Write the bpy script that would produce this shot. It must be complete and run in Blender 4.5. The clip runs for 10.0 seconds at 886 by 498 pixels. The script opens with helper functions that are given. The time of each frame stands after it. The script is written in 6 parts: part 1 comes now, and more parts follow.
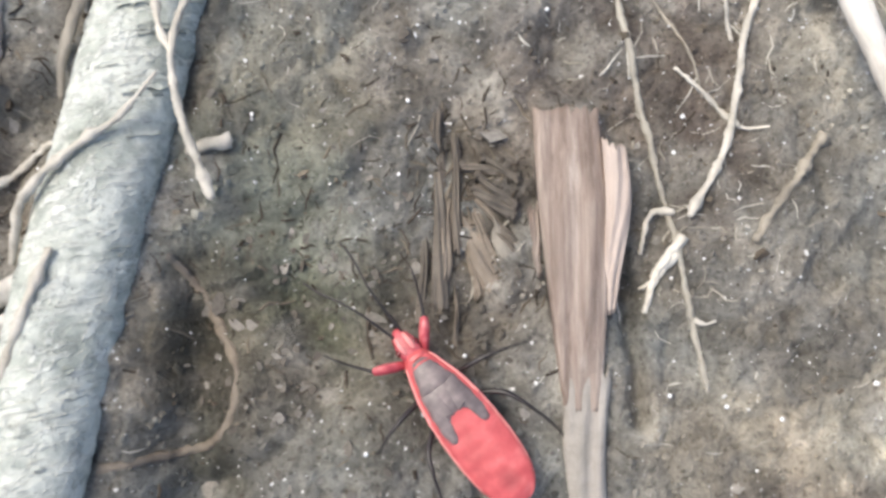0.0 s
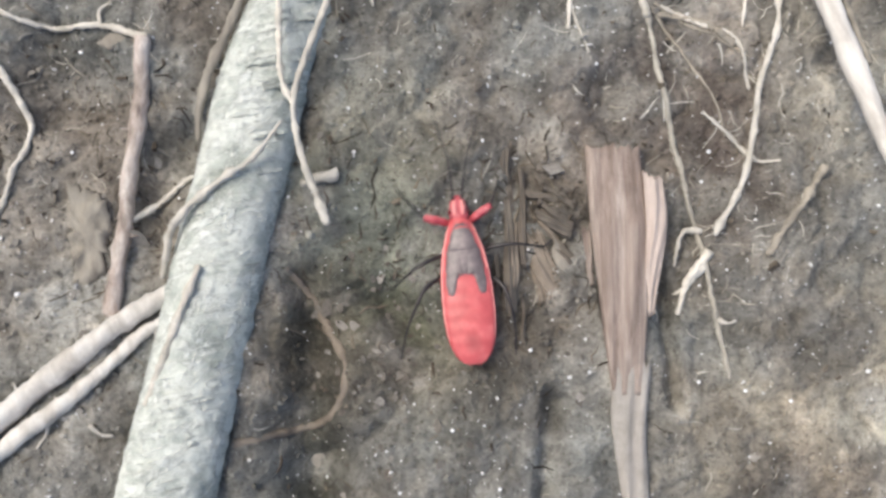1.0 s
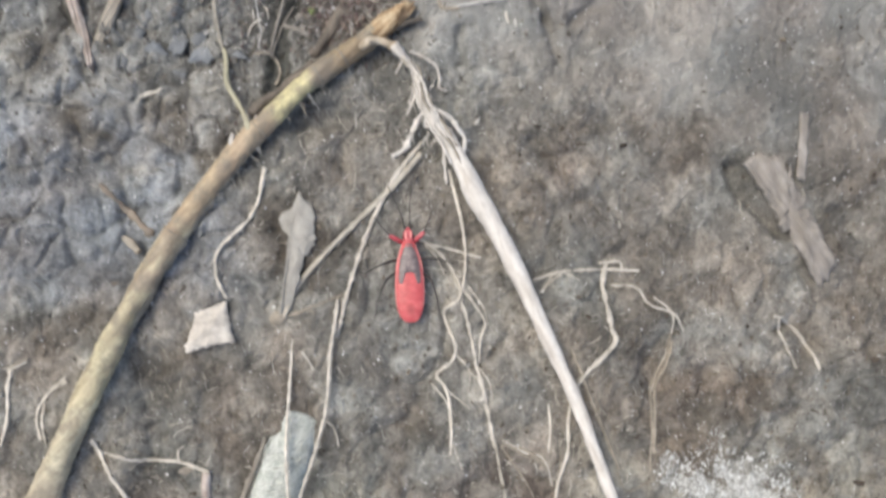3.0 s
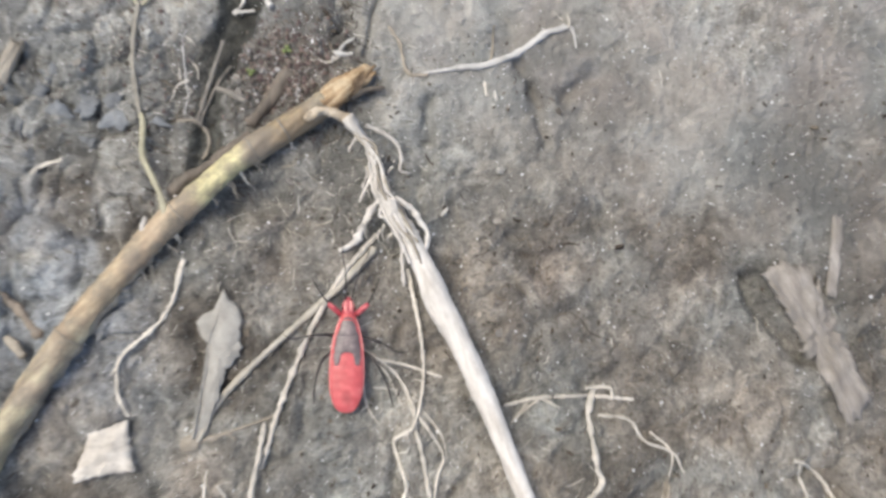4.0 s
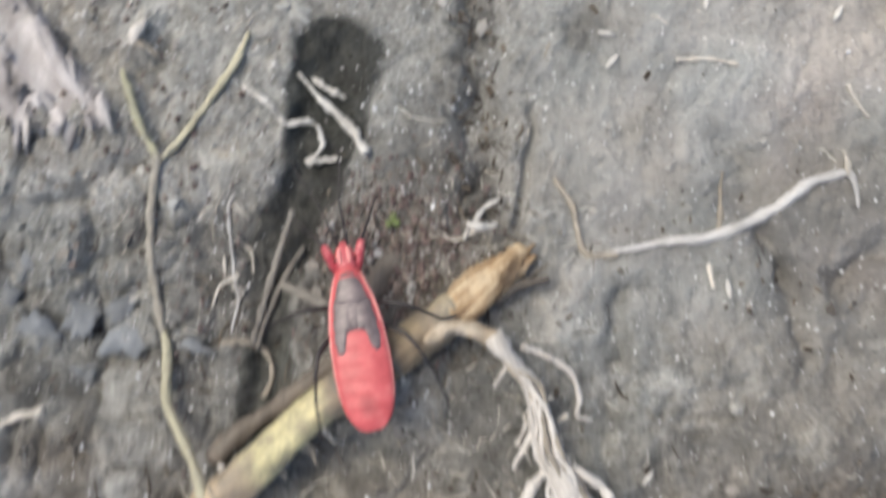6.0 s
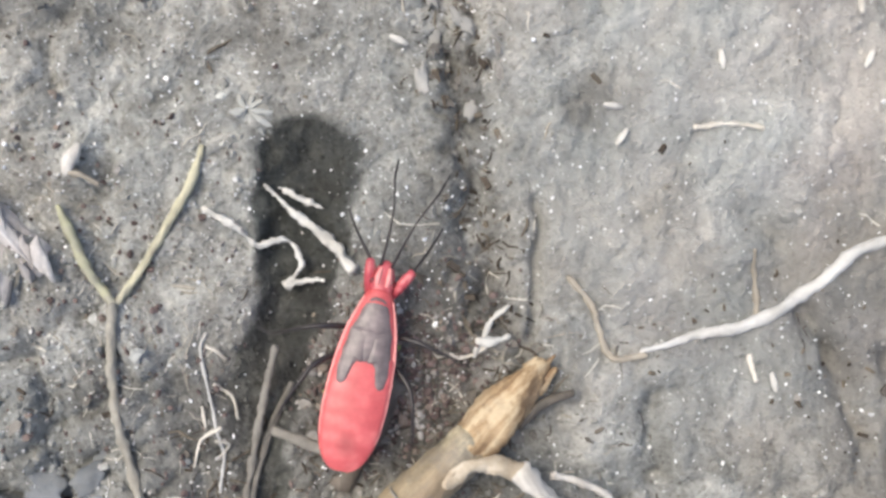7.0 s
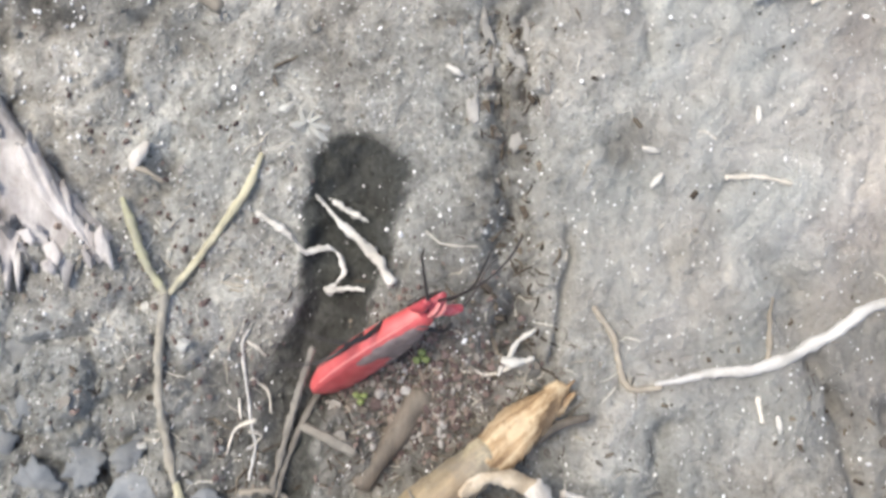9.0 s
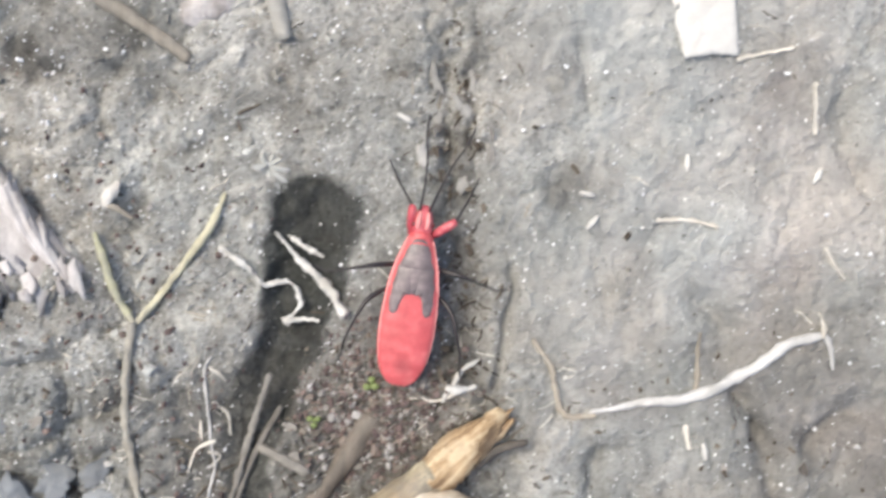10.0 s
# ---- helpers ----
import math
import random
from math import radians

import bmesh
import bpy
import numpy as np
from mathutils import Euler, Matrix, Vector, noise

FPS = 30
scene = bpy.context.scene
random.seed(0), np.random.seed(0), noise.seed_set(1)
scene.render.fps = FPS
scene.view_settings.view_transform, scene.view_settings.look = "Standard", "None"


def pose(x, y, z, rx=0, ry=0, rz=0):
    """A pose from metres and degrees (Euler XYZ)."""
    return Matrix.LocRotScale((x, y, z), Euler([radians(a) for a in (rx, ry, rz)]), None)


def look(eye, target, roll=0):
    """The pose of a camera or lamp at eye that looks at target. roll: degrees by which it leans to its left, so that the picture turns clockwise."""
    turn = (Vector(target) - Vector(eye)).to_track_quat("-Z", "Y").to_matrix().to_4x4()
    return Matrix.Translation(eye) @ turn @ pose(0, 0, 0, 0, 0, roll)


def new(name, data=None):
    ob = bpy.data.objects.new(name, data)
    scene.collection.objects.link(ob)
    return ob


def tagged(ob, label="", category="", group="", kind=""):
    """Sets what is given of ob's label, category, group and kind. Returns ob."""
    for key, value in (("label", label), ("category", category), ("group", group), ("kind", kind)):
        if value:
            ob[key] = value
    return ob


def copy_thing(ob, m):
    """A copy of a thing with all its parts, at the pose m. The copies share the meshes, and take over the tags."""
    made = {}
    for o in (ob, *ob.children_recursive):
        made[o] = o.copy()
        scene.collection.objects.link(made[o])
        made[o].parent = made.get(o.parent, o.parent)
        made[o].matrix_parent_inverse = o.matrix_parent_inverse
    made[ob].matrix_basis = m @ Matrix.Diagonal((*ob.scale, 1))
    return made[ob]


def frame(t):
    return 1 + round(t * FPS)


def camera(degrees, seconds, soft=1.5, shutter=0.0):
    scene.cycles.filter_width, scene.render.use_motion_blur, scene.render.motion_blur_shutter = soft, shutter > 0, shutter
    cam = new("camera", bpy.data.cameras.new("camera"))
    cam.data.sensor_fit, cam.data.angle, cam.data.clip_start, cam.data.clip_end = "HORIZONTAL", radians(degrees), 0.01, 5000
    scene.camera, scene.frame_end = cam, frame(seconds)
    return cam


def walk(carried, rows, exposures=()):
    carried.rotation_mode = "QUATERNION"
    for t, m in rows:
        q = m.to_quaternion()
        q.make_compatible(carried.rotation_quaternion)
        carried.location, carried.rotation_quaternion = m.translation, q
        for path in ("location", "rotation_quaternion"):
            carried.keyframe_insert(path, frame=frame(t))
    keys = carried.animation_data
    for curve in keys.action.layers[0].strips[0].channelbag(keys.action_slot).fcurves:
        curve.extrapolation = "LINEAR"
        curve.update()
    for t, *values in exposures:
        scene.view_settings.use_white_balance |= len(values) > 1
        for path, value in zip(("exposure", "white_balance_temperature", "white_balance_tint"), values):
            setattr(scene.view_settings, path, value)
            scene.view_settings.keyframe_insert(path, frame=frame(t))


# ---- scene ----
MM = 0.001
cam = camera(50.0, 10.0, soft=3.0, shutter=0.4)
PATH = [
    (0, pose(-0.00000, -0.00000, 0.09000, 5.77, -1.10, 0.00)),
    (0.3, pose(-0.00240, -0.00114, 0.09567, 6.07, -1.76, -0.53)),
    (0.5, pose(-0.00216, -0.00096, 0.10009, 6.33, -1.00, -0.40)),
    (0.8, pose(-0.00576, -0.00026, 0.10852, 5.79, -1.90, -0.54)),
    (1, pose(-0.00799, 0.00156, 0.11004, 4.77, -0.83, -0.25)),
    (1.2, pose(-0.00845, 0.00826, 0.11154, 4.10, -1.94, -0.39)),
    (1.3, pose(-0.00614, 0.01408, 0.11188, 4.13, -1.68, -0.59)),
    (1.5, pose(-0.00371, 0.01457, 0.11140, 3.42, -2.60, -0.48)),
    (1.6, pose(-0.00183, 0.02298, 0.13405, 0.39, -1.92, -0.69)),
    (1.8, pose(0.00043, 0.03724, 0.16604, -0.71, -1.19, -1.21)),
    (2, pose(-0.00904, 0.03320, 0.18351, 2.47, -4.84, -1.18)),
    (2.2, pose(-0.00405, 0.04196, 0.18083, 1.90, -4.35, -0.95)),
    (2.5, pose(-0.00817, 0.05561, 0.19525, 2.35, -5.20, -1.32)),
    (2.7, pose(-0.01118, 0.06326, 0.19314, 2.07, -5.53, -1.00)),
    (3, pose(-0.01074, 0.07641, 0.19807, 1.15, -5.34, -1.06)),
    (3.2, pose(-0.01005, 0.08443, 0.20078, 0.97, -4.80, -1.04)),
    (4.3, pose(0.00358, 0.09241, 0.14011, 3.01, -5.54, 2.39)),
    (4.5, pose(0.00453, 0.09348, 0.12488, 0.55, -3.20, 2.93)),
    (4.8, pose(-0.00190, 0.10608, 0.11795, 1.13, -2.58, 3.42)),
    (5, pose(-0.00433, 0.10730, 0.11383, 1.84, -1.66, 3.82)),
    (5.2, pose(-0.00977, 0.10390, 0.11162, 3.12, -1.08, 5.36)),
    (5.5, pose(-0.01660, 0.10732, 0.11390, 2.63, -1.55, 5.92)),
    (5.7, pose(-0.01420, 0.11260, 0.10722, 2.37, -1.58, 4.22)),
    (6, pose(-0.01003, 0.12802, 0.10310, 1.80, -1.67, 0.96)),
    (6.2, pose(-0.01064, 0.13814, 0.09291, 0.02, -3.57, -2.30)),
    (7.3, pose(-0.01361, 0.14526, 0.09005, -1.03, -4.61, -4.68)),
    (7.5, pose(-0.01261, 0.14587, 0.09011, -0.86, -5.55, -4.01)),
    (7.8, pose(-0.01181, 0.14922, 0.09086, -2.12, -3.78, -3.42)),
    (8, pose(-0.01662, 0.14333, 0.09323, -1.10, -3.64, -2.24)),
    (8.3, pose(-0.02004, 0.14344, 0.09435, -1.14, -4.49, -1.05)),
    (8.4, pose(-0.01958, 0.14523, 0.09540, -1.02, -4.21, -0.91)),
    (8.5, pose(-0.01728, 0.14659, 0.09479, -1.09, -3.52, -0.38)),
    (8.8, pose(-0.01625, 0.15015, 0.09419, -1.79, -3.96, 0.21)),
    (9, pose(-0.01639, 0.14767, 0.09510, -1.56, -3.51, 0.61)),
    (9.2, pose(-0.01884, 0.14665, 0.09678, -1.62, -3.68, 0.53)),
    (9.5, pose(-0.01810, 0.14871, 0.10049, -1.40, -3.43, 0.77)),
    (9.7, pose(-0.01577, 0.14778, 0.10193, -0.87, -3.14, 0.83)),
    (10, pose(-0.01160, 0.14985, 0.10272, -0.55, -3.57, 1.37)),
]
EXPOSURES = [(0.0, 0.66), (0.5, 0.46), (1.0, 0.5), (2.0, 0.45), (3.0, 0.35), (3.2, 0.33), (4.3, 0.49), (4.6, 0.42), (5.5, 0.42), (6.0, 0.36), (6.2, 0.31), (7.5, 0.77), (9.0, 0.77), (10.0, 0.74)]
walk(cam, PATH, EXPOSURES)

# ---- light: bright, hazy daylight from the upper left ----
world = bpy.data.worlds.new("sky")
scene.world = world
world.use_nodes = True
wn = world.node_tree
sky = wn.nodes.new("ShaderNodeTexSky")
sky.sky_type = "NISHITA"
sky.sun_disc = False
sky.sun_elevation = radians(60)
sky.sun_rotation = radians(-62)
sky.air_density = 1.0
sky.dust_density = 4.0
wn.links.new(sky.outputs["Color"], wn.nodes["Background"].inputs["Color"])
wn.nodes["Background"].inputs["Strength"].default_value = 0.15
sun_data = bpy.data.lights.new("sun", "SUN")
sun_data.energy = 1.5
sun_data.angle = radians(35)
sun_data.color = (1.0, 0.957, 0.8)
sun = new("sun", sun_data)
sun.matrix_world = look((-0.44, 0.235, 0.866), (0, 0, 0))


# ---- materials ----
class Mat:
    """A node material with a few shortcuts."""

    def __init__(self, name, rough=0.8, spec=0.3):
        self.m = bpy.data.materials.new(name)
        self.m.use_nodes = True
        self.t = self.m.node_tree
        self.p = self.t.nodes["Principled BSDF"]
        self.p.inputs["Roughness"].default_value = rough
        self.p.inputs["Specular IOR Level"].default_value = spec
        self.co = self.t.nodes.new("ShaderNodeTexCoord").outputs["Object"]

    def link(self, a, b):
        self.t.links.new(a, b)

    def stretched(self, scale, turn=0.0):
        """Space turned about z by some degrees, then stretched."""
        co = self.co
        for name, value in (("Rotation", (0, 0, radians(turn))), ("Scale", scale)):
            n = self.t.nodes.new("ShaderNodeMapping")
            n.inputs[name].default_value = value
            self.link(co, n.inputs["Vector"])
            co = n.outputs["Vector"]
        return co

    def noise(self, scale, detail=4.0, rough=0.6, co=None):
        n = self.t.nodes.new("ShaderNodeTexNoise")
        n.inputs["Scale"].default_value = scale
        n.inputs["Detail"].default_value = detail
        n.inputs["Roughness"].default_value = rough
        self.link(co or self.co, n.inputs["Vector"])
        return n.outputs["Fac"]

    def ramp(self, fac, stops):
        n = self.t.nodes.new("ShaderNodeValToRGB")
        e = n.color_ramp.elements
        while len(e) < len(stops):
            e.new(0.5)
        for k, (at, c) in zip(e, stops):
            k.position, k.color = at, (*c, 1)
        self.link(fac, n.inputs["Fac"])
        return n.outputs["Color"]

    def mix(self, a, b, fac, how="MIX"):
        n = self.t.nodes.new("ShaderNodeMix")
        n.data_type, n.blend_type = "RGBA", how
        for v, i in ((fac, 0), (a, 6), (b, 7)):
            if isinstance(v, (int, float)):
                n.inputs[i].default_value = v
            elif isinstance(v, tuple):
                n.inputs[i].default_value = (*v, 1)
            else:
                self.link(v, n.inputs[i])
        return n.outputs[2]

    def math(self, how, a, b=0.0):
        n = self.t.nodes.new("ShaderNodeMath")
        n.operation = how
        for v, i in ((a, 0), (b, 1)):
            if isinstance(v, (int, float)):
                n.inputs[i].default_value = v
            else:
                self.link(v, n.inputs[i])
        return n.outputs[0]

    def attribute(self, name):
        n = self.t.nodes.new("ShaderNodeAttribute")
        n.attribute_name = name
        return n.outputs["Color"]

    def island(self):
        return self.t.nodes.new("ShaderNodeNewGeometry").outputs["Random Per Island"]

    def piece(self):
        return self.t.nodes.new("ShaderNodeObjectInfo").outputs["Random"]

    def done(self, colour, height=None, strength=0.4, dist=0.0002, rough=None):
        if isinstance(colour, tuple):
            self.p.inputs["Base Color"].default_value = (*colour, 1)
        else:
            self.link(colour, self.p.inputs["Base Color"])
        if height is not None:
            n = self.t.nodes.new("ShaderNodeBump")
            n.inputs["Strength"].default_value = strength
            n.inputs["Distance"].default_value = dist
            self.link(height, n.inputs["Height"])
            self.link(n.outputs["Normal"], self.p.inputs["Normal"])
        if rough is not None:
            self.link(rough, self.p.inputs["Roughness"])
        return self.m


def soil_material():
    m = Mat("soil", 0.85, 0.25)
    fine, mid = m.noise(1500, 6, 0.75), m.noise(330, 5, 0.65)
    grain = m.t.nodes.new("ShaderNodeAttribute")
    grain.attribute_name = "grain"
    grain = grain.outputs["Fac"]
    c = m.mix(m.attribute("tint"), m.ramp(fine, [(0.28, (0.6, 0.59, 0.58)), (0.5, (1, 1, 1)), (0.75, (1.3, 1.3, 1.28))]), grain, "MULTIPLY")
    c = m.mix(c, m.ramp(mid, [(0.3, (0.68, 0.66, 0.63)), (0.5, (1, 1, 1)), (0.7, (1.22, 1.21, 1.2))]), grain, "MULTIPLY")
    for scale in (28, 3.1):
        c = m.mix(c, m.ramp(m.noise(scale, 4, 0.6), [(0.3, (0.86, 0.855, 0.85)), (0.5, (1, 1, 1)), (0.7, (1.1, 1.1, 1.1))]), 1.0, "MULTIPLY")
    fleck = m.ramp(m.noise(2600, 2, 0.5), [(0.70, (0, 0, 0)), (0.76, (1, 1, 1))])
    c = m.mix(c, (0.55, 0.54, 0.5), m.math("MULTIPLY", fleck, 0.6))
    speck = m.noise(1900, 3, 0.6)
    c = m.mix(c, m.ramp(speck, [(0.33, (0.5, 0.48, 0.46)), (0.43, (1, 1, 1)), (0.6, (1, 1, 1)), (0.7, (1.35, 1.35, 1.34))]), m.math("MULTIPLY", grain, 0.85), "MULTIPLY")
    bump = m.math("ADD", fine, m.math("MULTIPLY", mid, 1.5))
    return m.done(c, m.math("ADD", bump, speck), 0.9, 0.0005)


def bark_grey_material():
    m = Mat("grey_bark", 0.8, 0.25)
    crust, across, fine = m.noise(150, 5, 0.7), m.noise(1, 5, 0.7, m.stretched((150, 300, 150), -16)), m.noise(900, 4, 0.7)
    both = m.math("ADD", m.math("MULTIPLY", crust, 0.6), m.math("MULTIPLY", across, 0.4))
    axes = m.t.nodes.new("ShaderNodeSeparateXYZ")
    m.link(m.co, axes.inputs[0])
    worn = m.t.nodes.new("ShaderNodeMapRange")
    for at, v in ((1, 0.012), (2, -0.014), (3, 0.045), (4, 0.055)):
        worn.inputs[at].default_value = v
    m.link(axes.outputs["Y"], worn.inputs[0])
    both = m.math("ADD", both, worn.outputs[0])
    c = m.ramp(both, [(0.4, (0.26, 0.28, 0.255)), (0.47, (0.345, 0.37, 0.335)), (0.53, (0.42, 0.445, 0.405)), (0.6, (0.56, 0.58, 0.535))])
    c = m.mix(c, m.ramp(fine, [(0.3, (0.74, 0.75, 0.74)), (0.5, (1, 1, 1)), (0.7, (1.12, 1.12, 1.1))]), 1.0, "MULTIPLY")
    c = m.mix(c, (0.17, 0.17, 0.145), m.ramp(m.noise(300, 4, 0.7), [(0.63, (0, 0, 0)), (0.7, (0.55, 0.55, 0.55))]))
    streak = m.ramp(m.noise(1, 4, 0.75, m.stretched((260, 950, 260), -16)), [(0.52, (0, 0, 0)), (0.6, (0.8, 0.8, 0.8))])
    c = m.mix(c, (0.63, 0.65, 0.605), streak)
    peel = m.ramp(m.noise(1, 5, 0.75, m.stretched((420, 210, 420), 30)), [(0.55, (0, 0, 0)), (0.6, (0.8, 0.8, 0.8))])
    c = m.mix(c, (0.6, 0.62, 0.58), peel)
    lift = m.math("ADD", both, m.math("MULTIPLY", m.math("ADD", streak, peel), 0.25))
    return m.done(c, m.math("ADD", lift, m.math("MULTIPLY", fine, 0.3)), 0.9, 0.0008)


def fibre_material(name, stops, along=(500, 60, 500), rough=0.65, dirt=0.35, dirt_colour=(0.19, 0.17, 0.14), turn=0.0):
    """Wood, stalks and roots: streaks along y of the stretched space, soil dusted over them."""
    m = Mat(name, rough, 0.3)
    n = m.noise(1, 5, 0.65, m.stretched(along, turn))
    c = m.ramp(n, stops)
    d = m.ramp(m.noise(190, 5, 0.7), [(0.48, (0, 0, 0)), (0.66, (1, 1, 1))])
    c = m.mix(c, dirt_colour, m.math("MULTIPLY", d, dirt))
    c = m.mix(c, m.ramp(m.piece(), [(0, (0.82, 0.82, 0.82)), (1, (1.12, 1.12, 1.12))]), 1.0, "MULTIPLY")
    return m.done(c, m.math("ADD", n, m.noise(1300, 3)), 0.5, 0.0003)


MATS = {
    "pale": fibre_material("pale_root", [(0.3, (0.4, 0.37, 0.31)), (0.5, (0.57, 0.53, 0.46)), (0.7, (0.7, 0.66, 0.59))], (300, 300, 300)),
    "greywhite": fibre_material("grey_white_root", [(0.3, (0.36, 0.35, 0.33)), (0.6, (0.52, 0.508, 0.485))], (300, 300, 300), dirt=0.55, dirt_colour=(0.3, 0.28, 0.25)),
    "neck": fibre_material("tan_neck", [(0.32, (0.27, 0.205, 0.14)), (0.5, (0.45, 0.37, 0.27)), (0.66, (0.6, 0.52, 0.41))], (300, 300, 300), dirt=0.35),
    "white": fibre_material("white_root", [(0.3, (0.46, 0.44, 0.4)), (0.6, (0.66, 0.64, 0.59))], (300, 300, 300), dirt=0.45),
    "straw": fibre_material("straw_root", [(0.34, (0.43, 0.395, 0.352)), (0.48, (0.555, 0.522, 0.474)), (0.64, (0.66, 0.632, 0.588))], (520, 90, 520), dirt=0.35, dirt_colour=(0.33, 0.3, 0.26), turn=-24),
    "tan": fibre_material("tan_root", [(0.3, (0.2, 0.175, 0.14)), (0.6, (0.36, 0.32, 0.26))], (300, 300, 300), dirt=0.5),
    "brown": fibre_material("brown_root", [(0.3, (0.13, 0.105, 0.083)), (0.6, (0.24, 0.2, 0.158))], (300, 300, 300), dirt=0.5),
    "twigbark": fibre_material("twig_bark", [(0.34, (0.19, 0.145, 0.12)), (0.46, (0.36, 0.295, 0.255)), (0.58, (0.48, 0.415, 0.37)), (0.68, (0.62, 0.565, 0.515))], (700, 200, 700), dirt=0.5),
    "darkbark": fibre_material("dark_bark", [(0.3, (0.075, 0.065, 0.055)), (0.6, (0.16, 0.135, 0.11))], (700, 120, 700), dirt=0.4),
    "chip": fibre_material("chip_wood", [(0.36, (0.145, 0.108, 0.088)), (0.46, (0.22, 0.168, 0.14)), (0.56, (0.285, 0.228, 0.192)), (0.66, (0.4, 0.335, 0.29))], (800, 28, 800), dirt=0.35, dirt_colour=(0.2, 0.172, 0.148)),
    "chip_pale": fibre_material("pale_splinter", [(0.3, (0.33, 0.265, 0.228)), (0.6, (0.48, 0.4, 0.352))], (800, 28, 800), dirt=0.15),
    "chip_grey": fibre_material("weathered_wood", [(0.3, (0.3, 0.27, 0.24)), (0.6, (0.39, 0.36, 0.325))], (500, 60, 500), dirt=0.95, dirt_colour=(0.26, 0.24, 0.21)),
    "leaf": fibre_material("dry_leaf", [(0.3, (0.25, 0.238, 0.21)), (0.6, (0.36, 0.345, 0.31))], (260, 260, 260), dirt=0.3, dirt_colour=(0.22, 0.2, 0.17)),
    "scrap": fibre_material("dry_scrap", [(0.3, (0.38, 0.345, 0.3)), (0.5, (0.54, 0.5, 0.44)), (0.7, (0.68, 0.645, 0.585))], (240, 420, 240), dirt=0.4, dirt_colour=(0.34, 0.31, 0.26)),
    "paper": fibre_material("paper", [(0.3, (0.55, 0.525, 0.48)), (0.7, (0.68, 0.66, 0.62))], (120, 120, 120), dirt=0.15, dirt_colour=(0.4, 0.37, 0.32)),
    "flake": fibre_material("bark_flake", [(0.3, (0.19, 0.165, 0.135)), (0.6, (0.33, 0.3, 0.25))], (420, 120, 420), dirt=0.5),
    "slab": fibre_material("bark_slab", [(0.3, (0.18, 0.16, 0.14)), (0.5, (0.25, 0.228, 0.205)), (0.7, (0.35, 0.325, 0.295))], (420, 90, 420), dirt=0.55, turn=-30),
    "dim": fibre_material("dim_stalk", [(0.35, (0.12, 0.11, 0.095)), (0.6, (0.22, 0.205, 0.18))], (300, 300, 300), dirt=0.5),
    "pinkbark": fibre_material("pinkish_bark", [(0.32, (0.22, 0.2, 0.19)), (0.46, (0.4, 0.37, 0.355)), (0.6, (0.56, 0.53, 0.51)), (0.75, (0.66, 0.64, 0.62))], (330, 120, 330), dirt=0.5),
    "stem": fibre_material("seedling_stem", [(0.3, (0.31, 0.288, 0.2)), (0.6, (0.46, 0.432, 0.31))], (300, 300, 300), dirt=0.9, dirt_colour=(0.27, 0.25, 0.21)),
    "stem_green": fibre_material("green_stem", [(0.3, (0.27, 0.27, 0.16)), (0.6, (0.43, 0.415, 0.28))], (300, 300, 300), dirt=0.85, dirt_colour=(0.29, 0.275, 0.23)),
    "soiled_stem": fibre_material("soiled_stem", [(0.3, (0.26, 0.235, 0.19)), (0.6, (0.42, 0.39, 0.33))], (300, 300, 300), dirt=0.7, dirt_colour=(0.26, 0.245, 0.215)),
    "crust": fibre_material("soil_crust", [(0.3, (0.2, 0.19, 0.172)), (0.6, (0.34, 0.328, 0.305))], (200, 200, 200), rough=0.9, dirt=0.6, dirt_colour=(0.27, 0.26, 0.24)),
    "slate": fibre_material("dried_soil", [(0.3, (0.12, 0.128, 0.135)), (0.6, (0.21, 0.222, 0.232))], (160, 160, 160), rough=0.95, dirt=0.8, dirt_colour=(0.2, 0.2, 0.19)),
    "dust_leaf": fibre_material("dusty_leaf", [(0.3, (0.28, 0.28, 0.255)), (0.6, (0.42, 0.42, 0.39))], (260, 260, 260), dirt=0.7, dirt_colour=(0.4, 0.39, 0.36)),
    "peeled": fibre_material("peeled_wood", [(0.4, (0.19, 0.12, 0.065)), (0.5, (0.38, 0.265, 0.15)), (0.6, (0.54, 0.425, 0.275))], (800, 75, 800), dirt=0.35, turn=47),
}


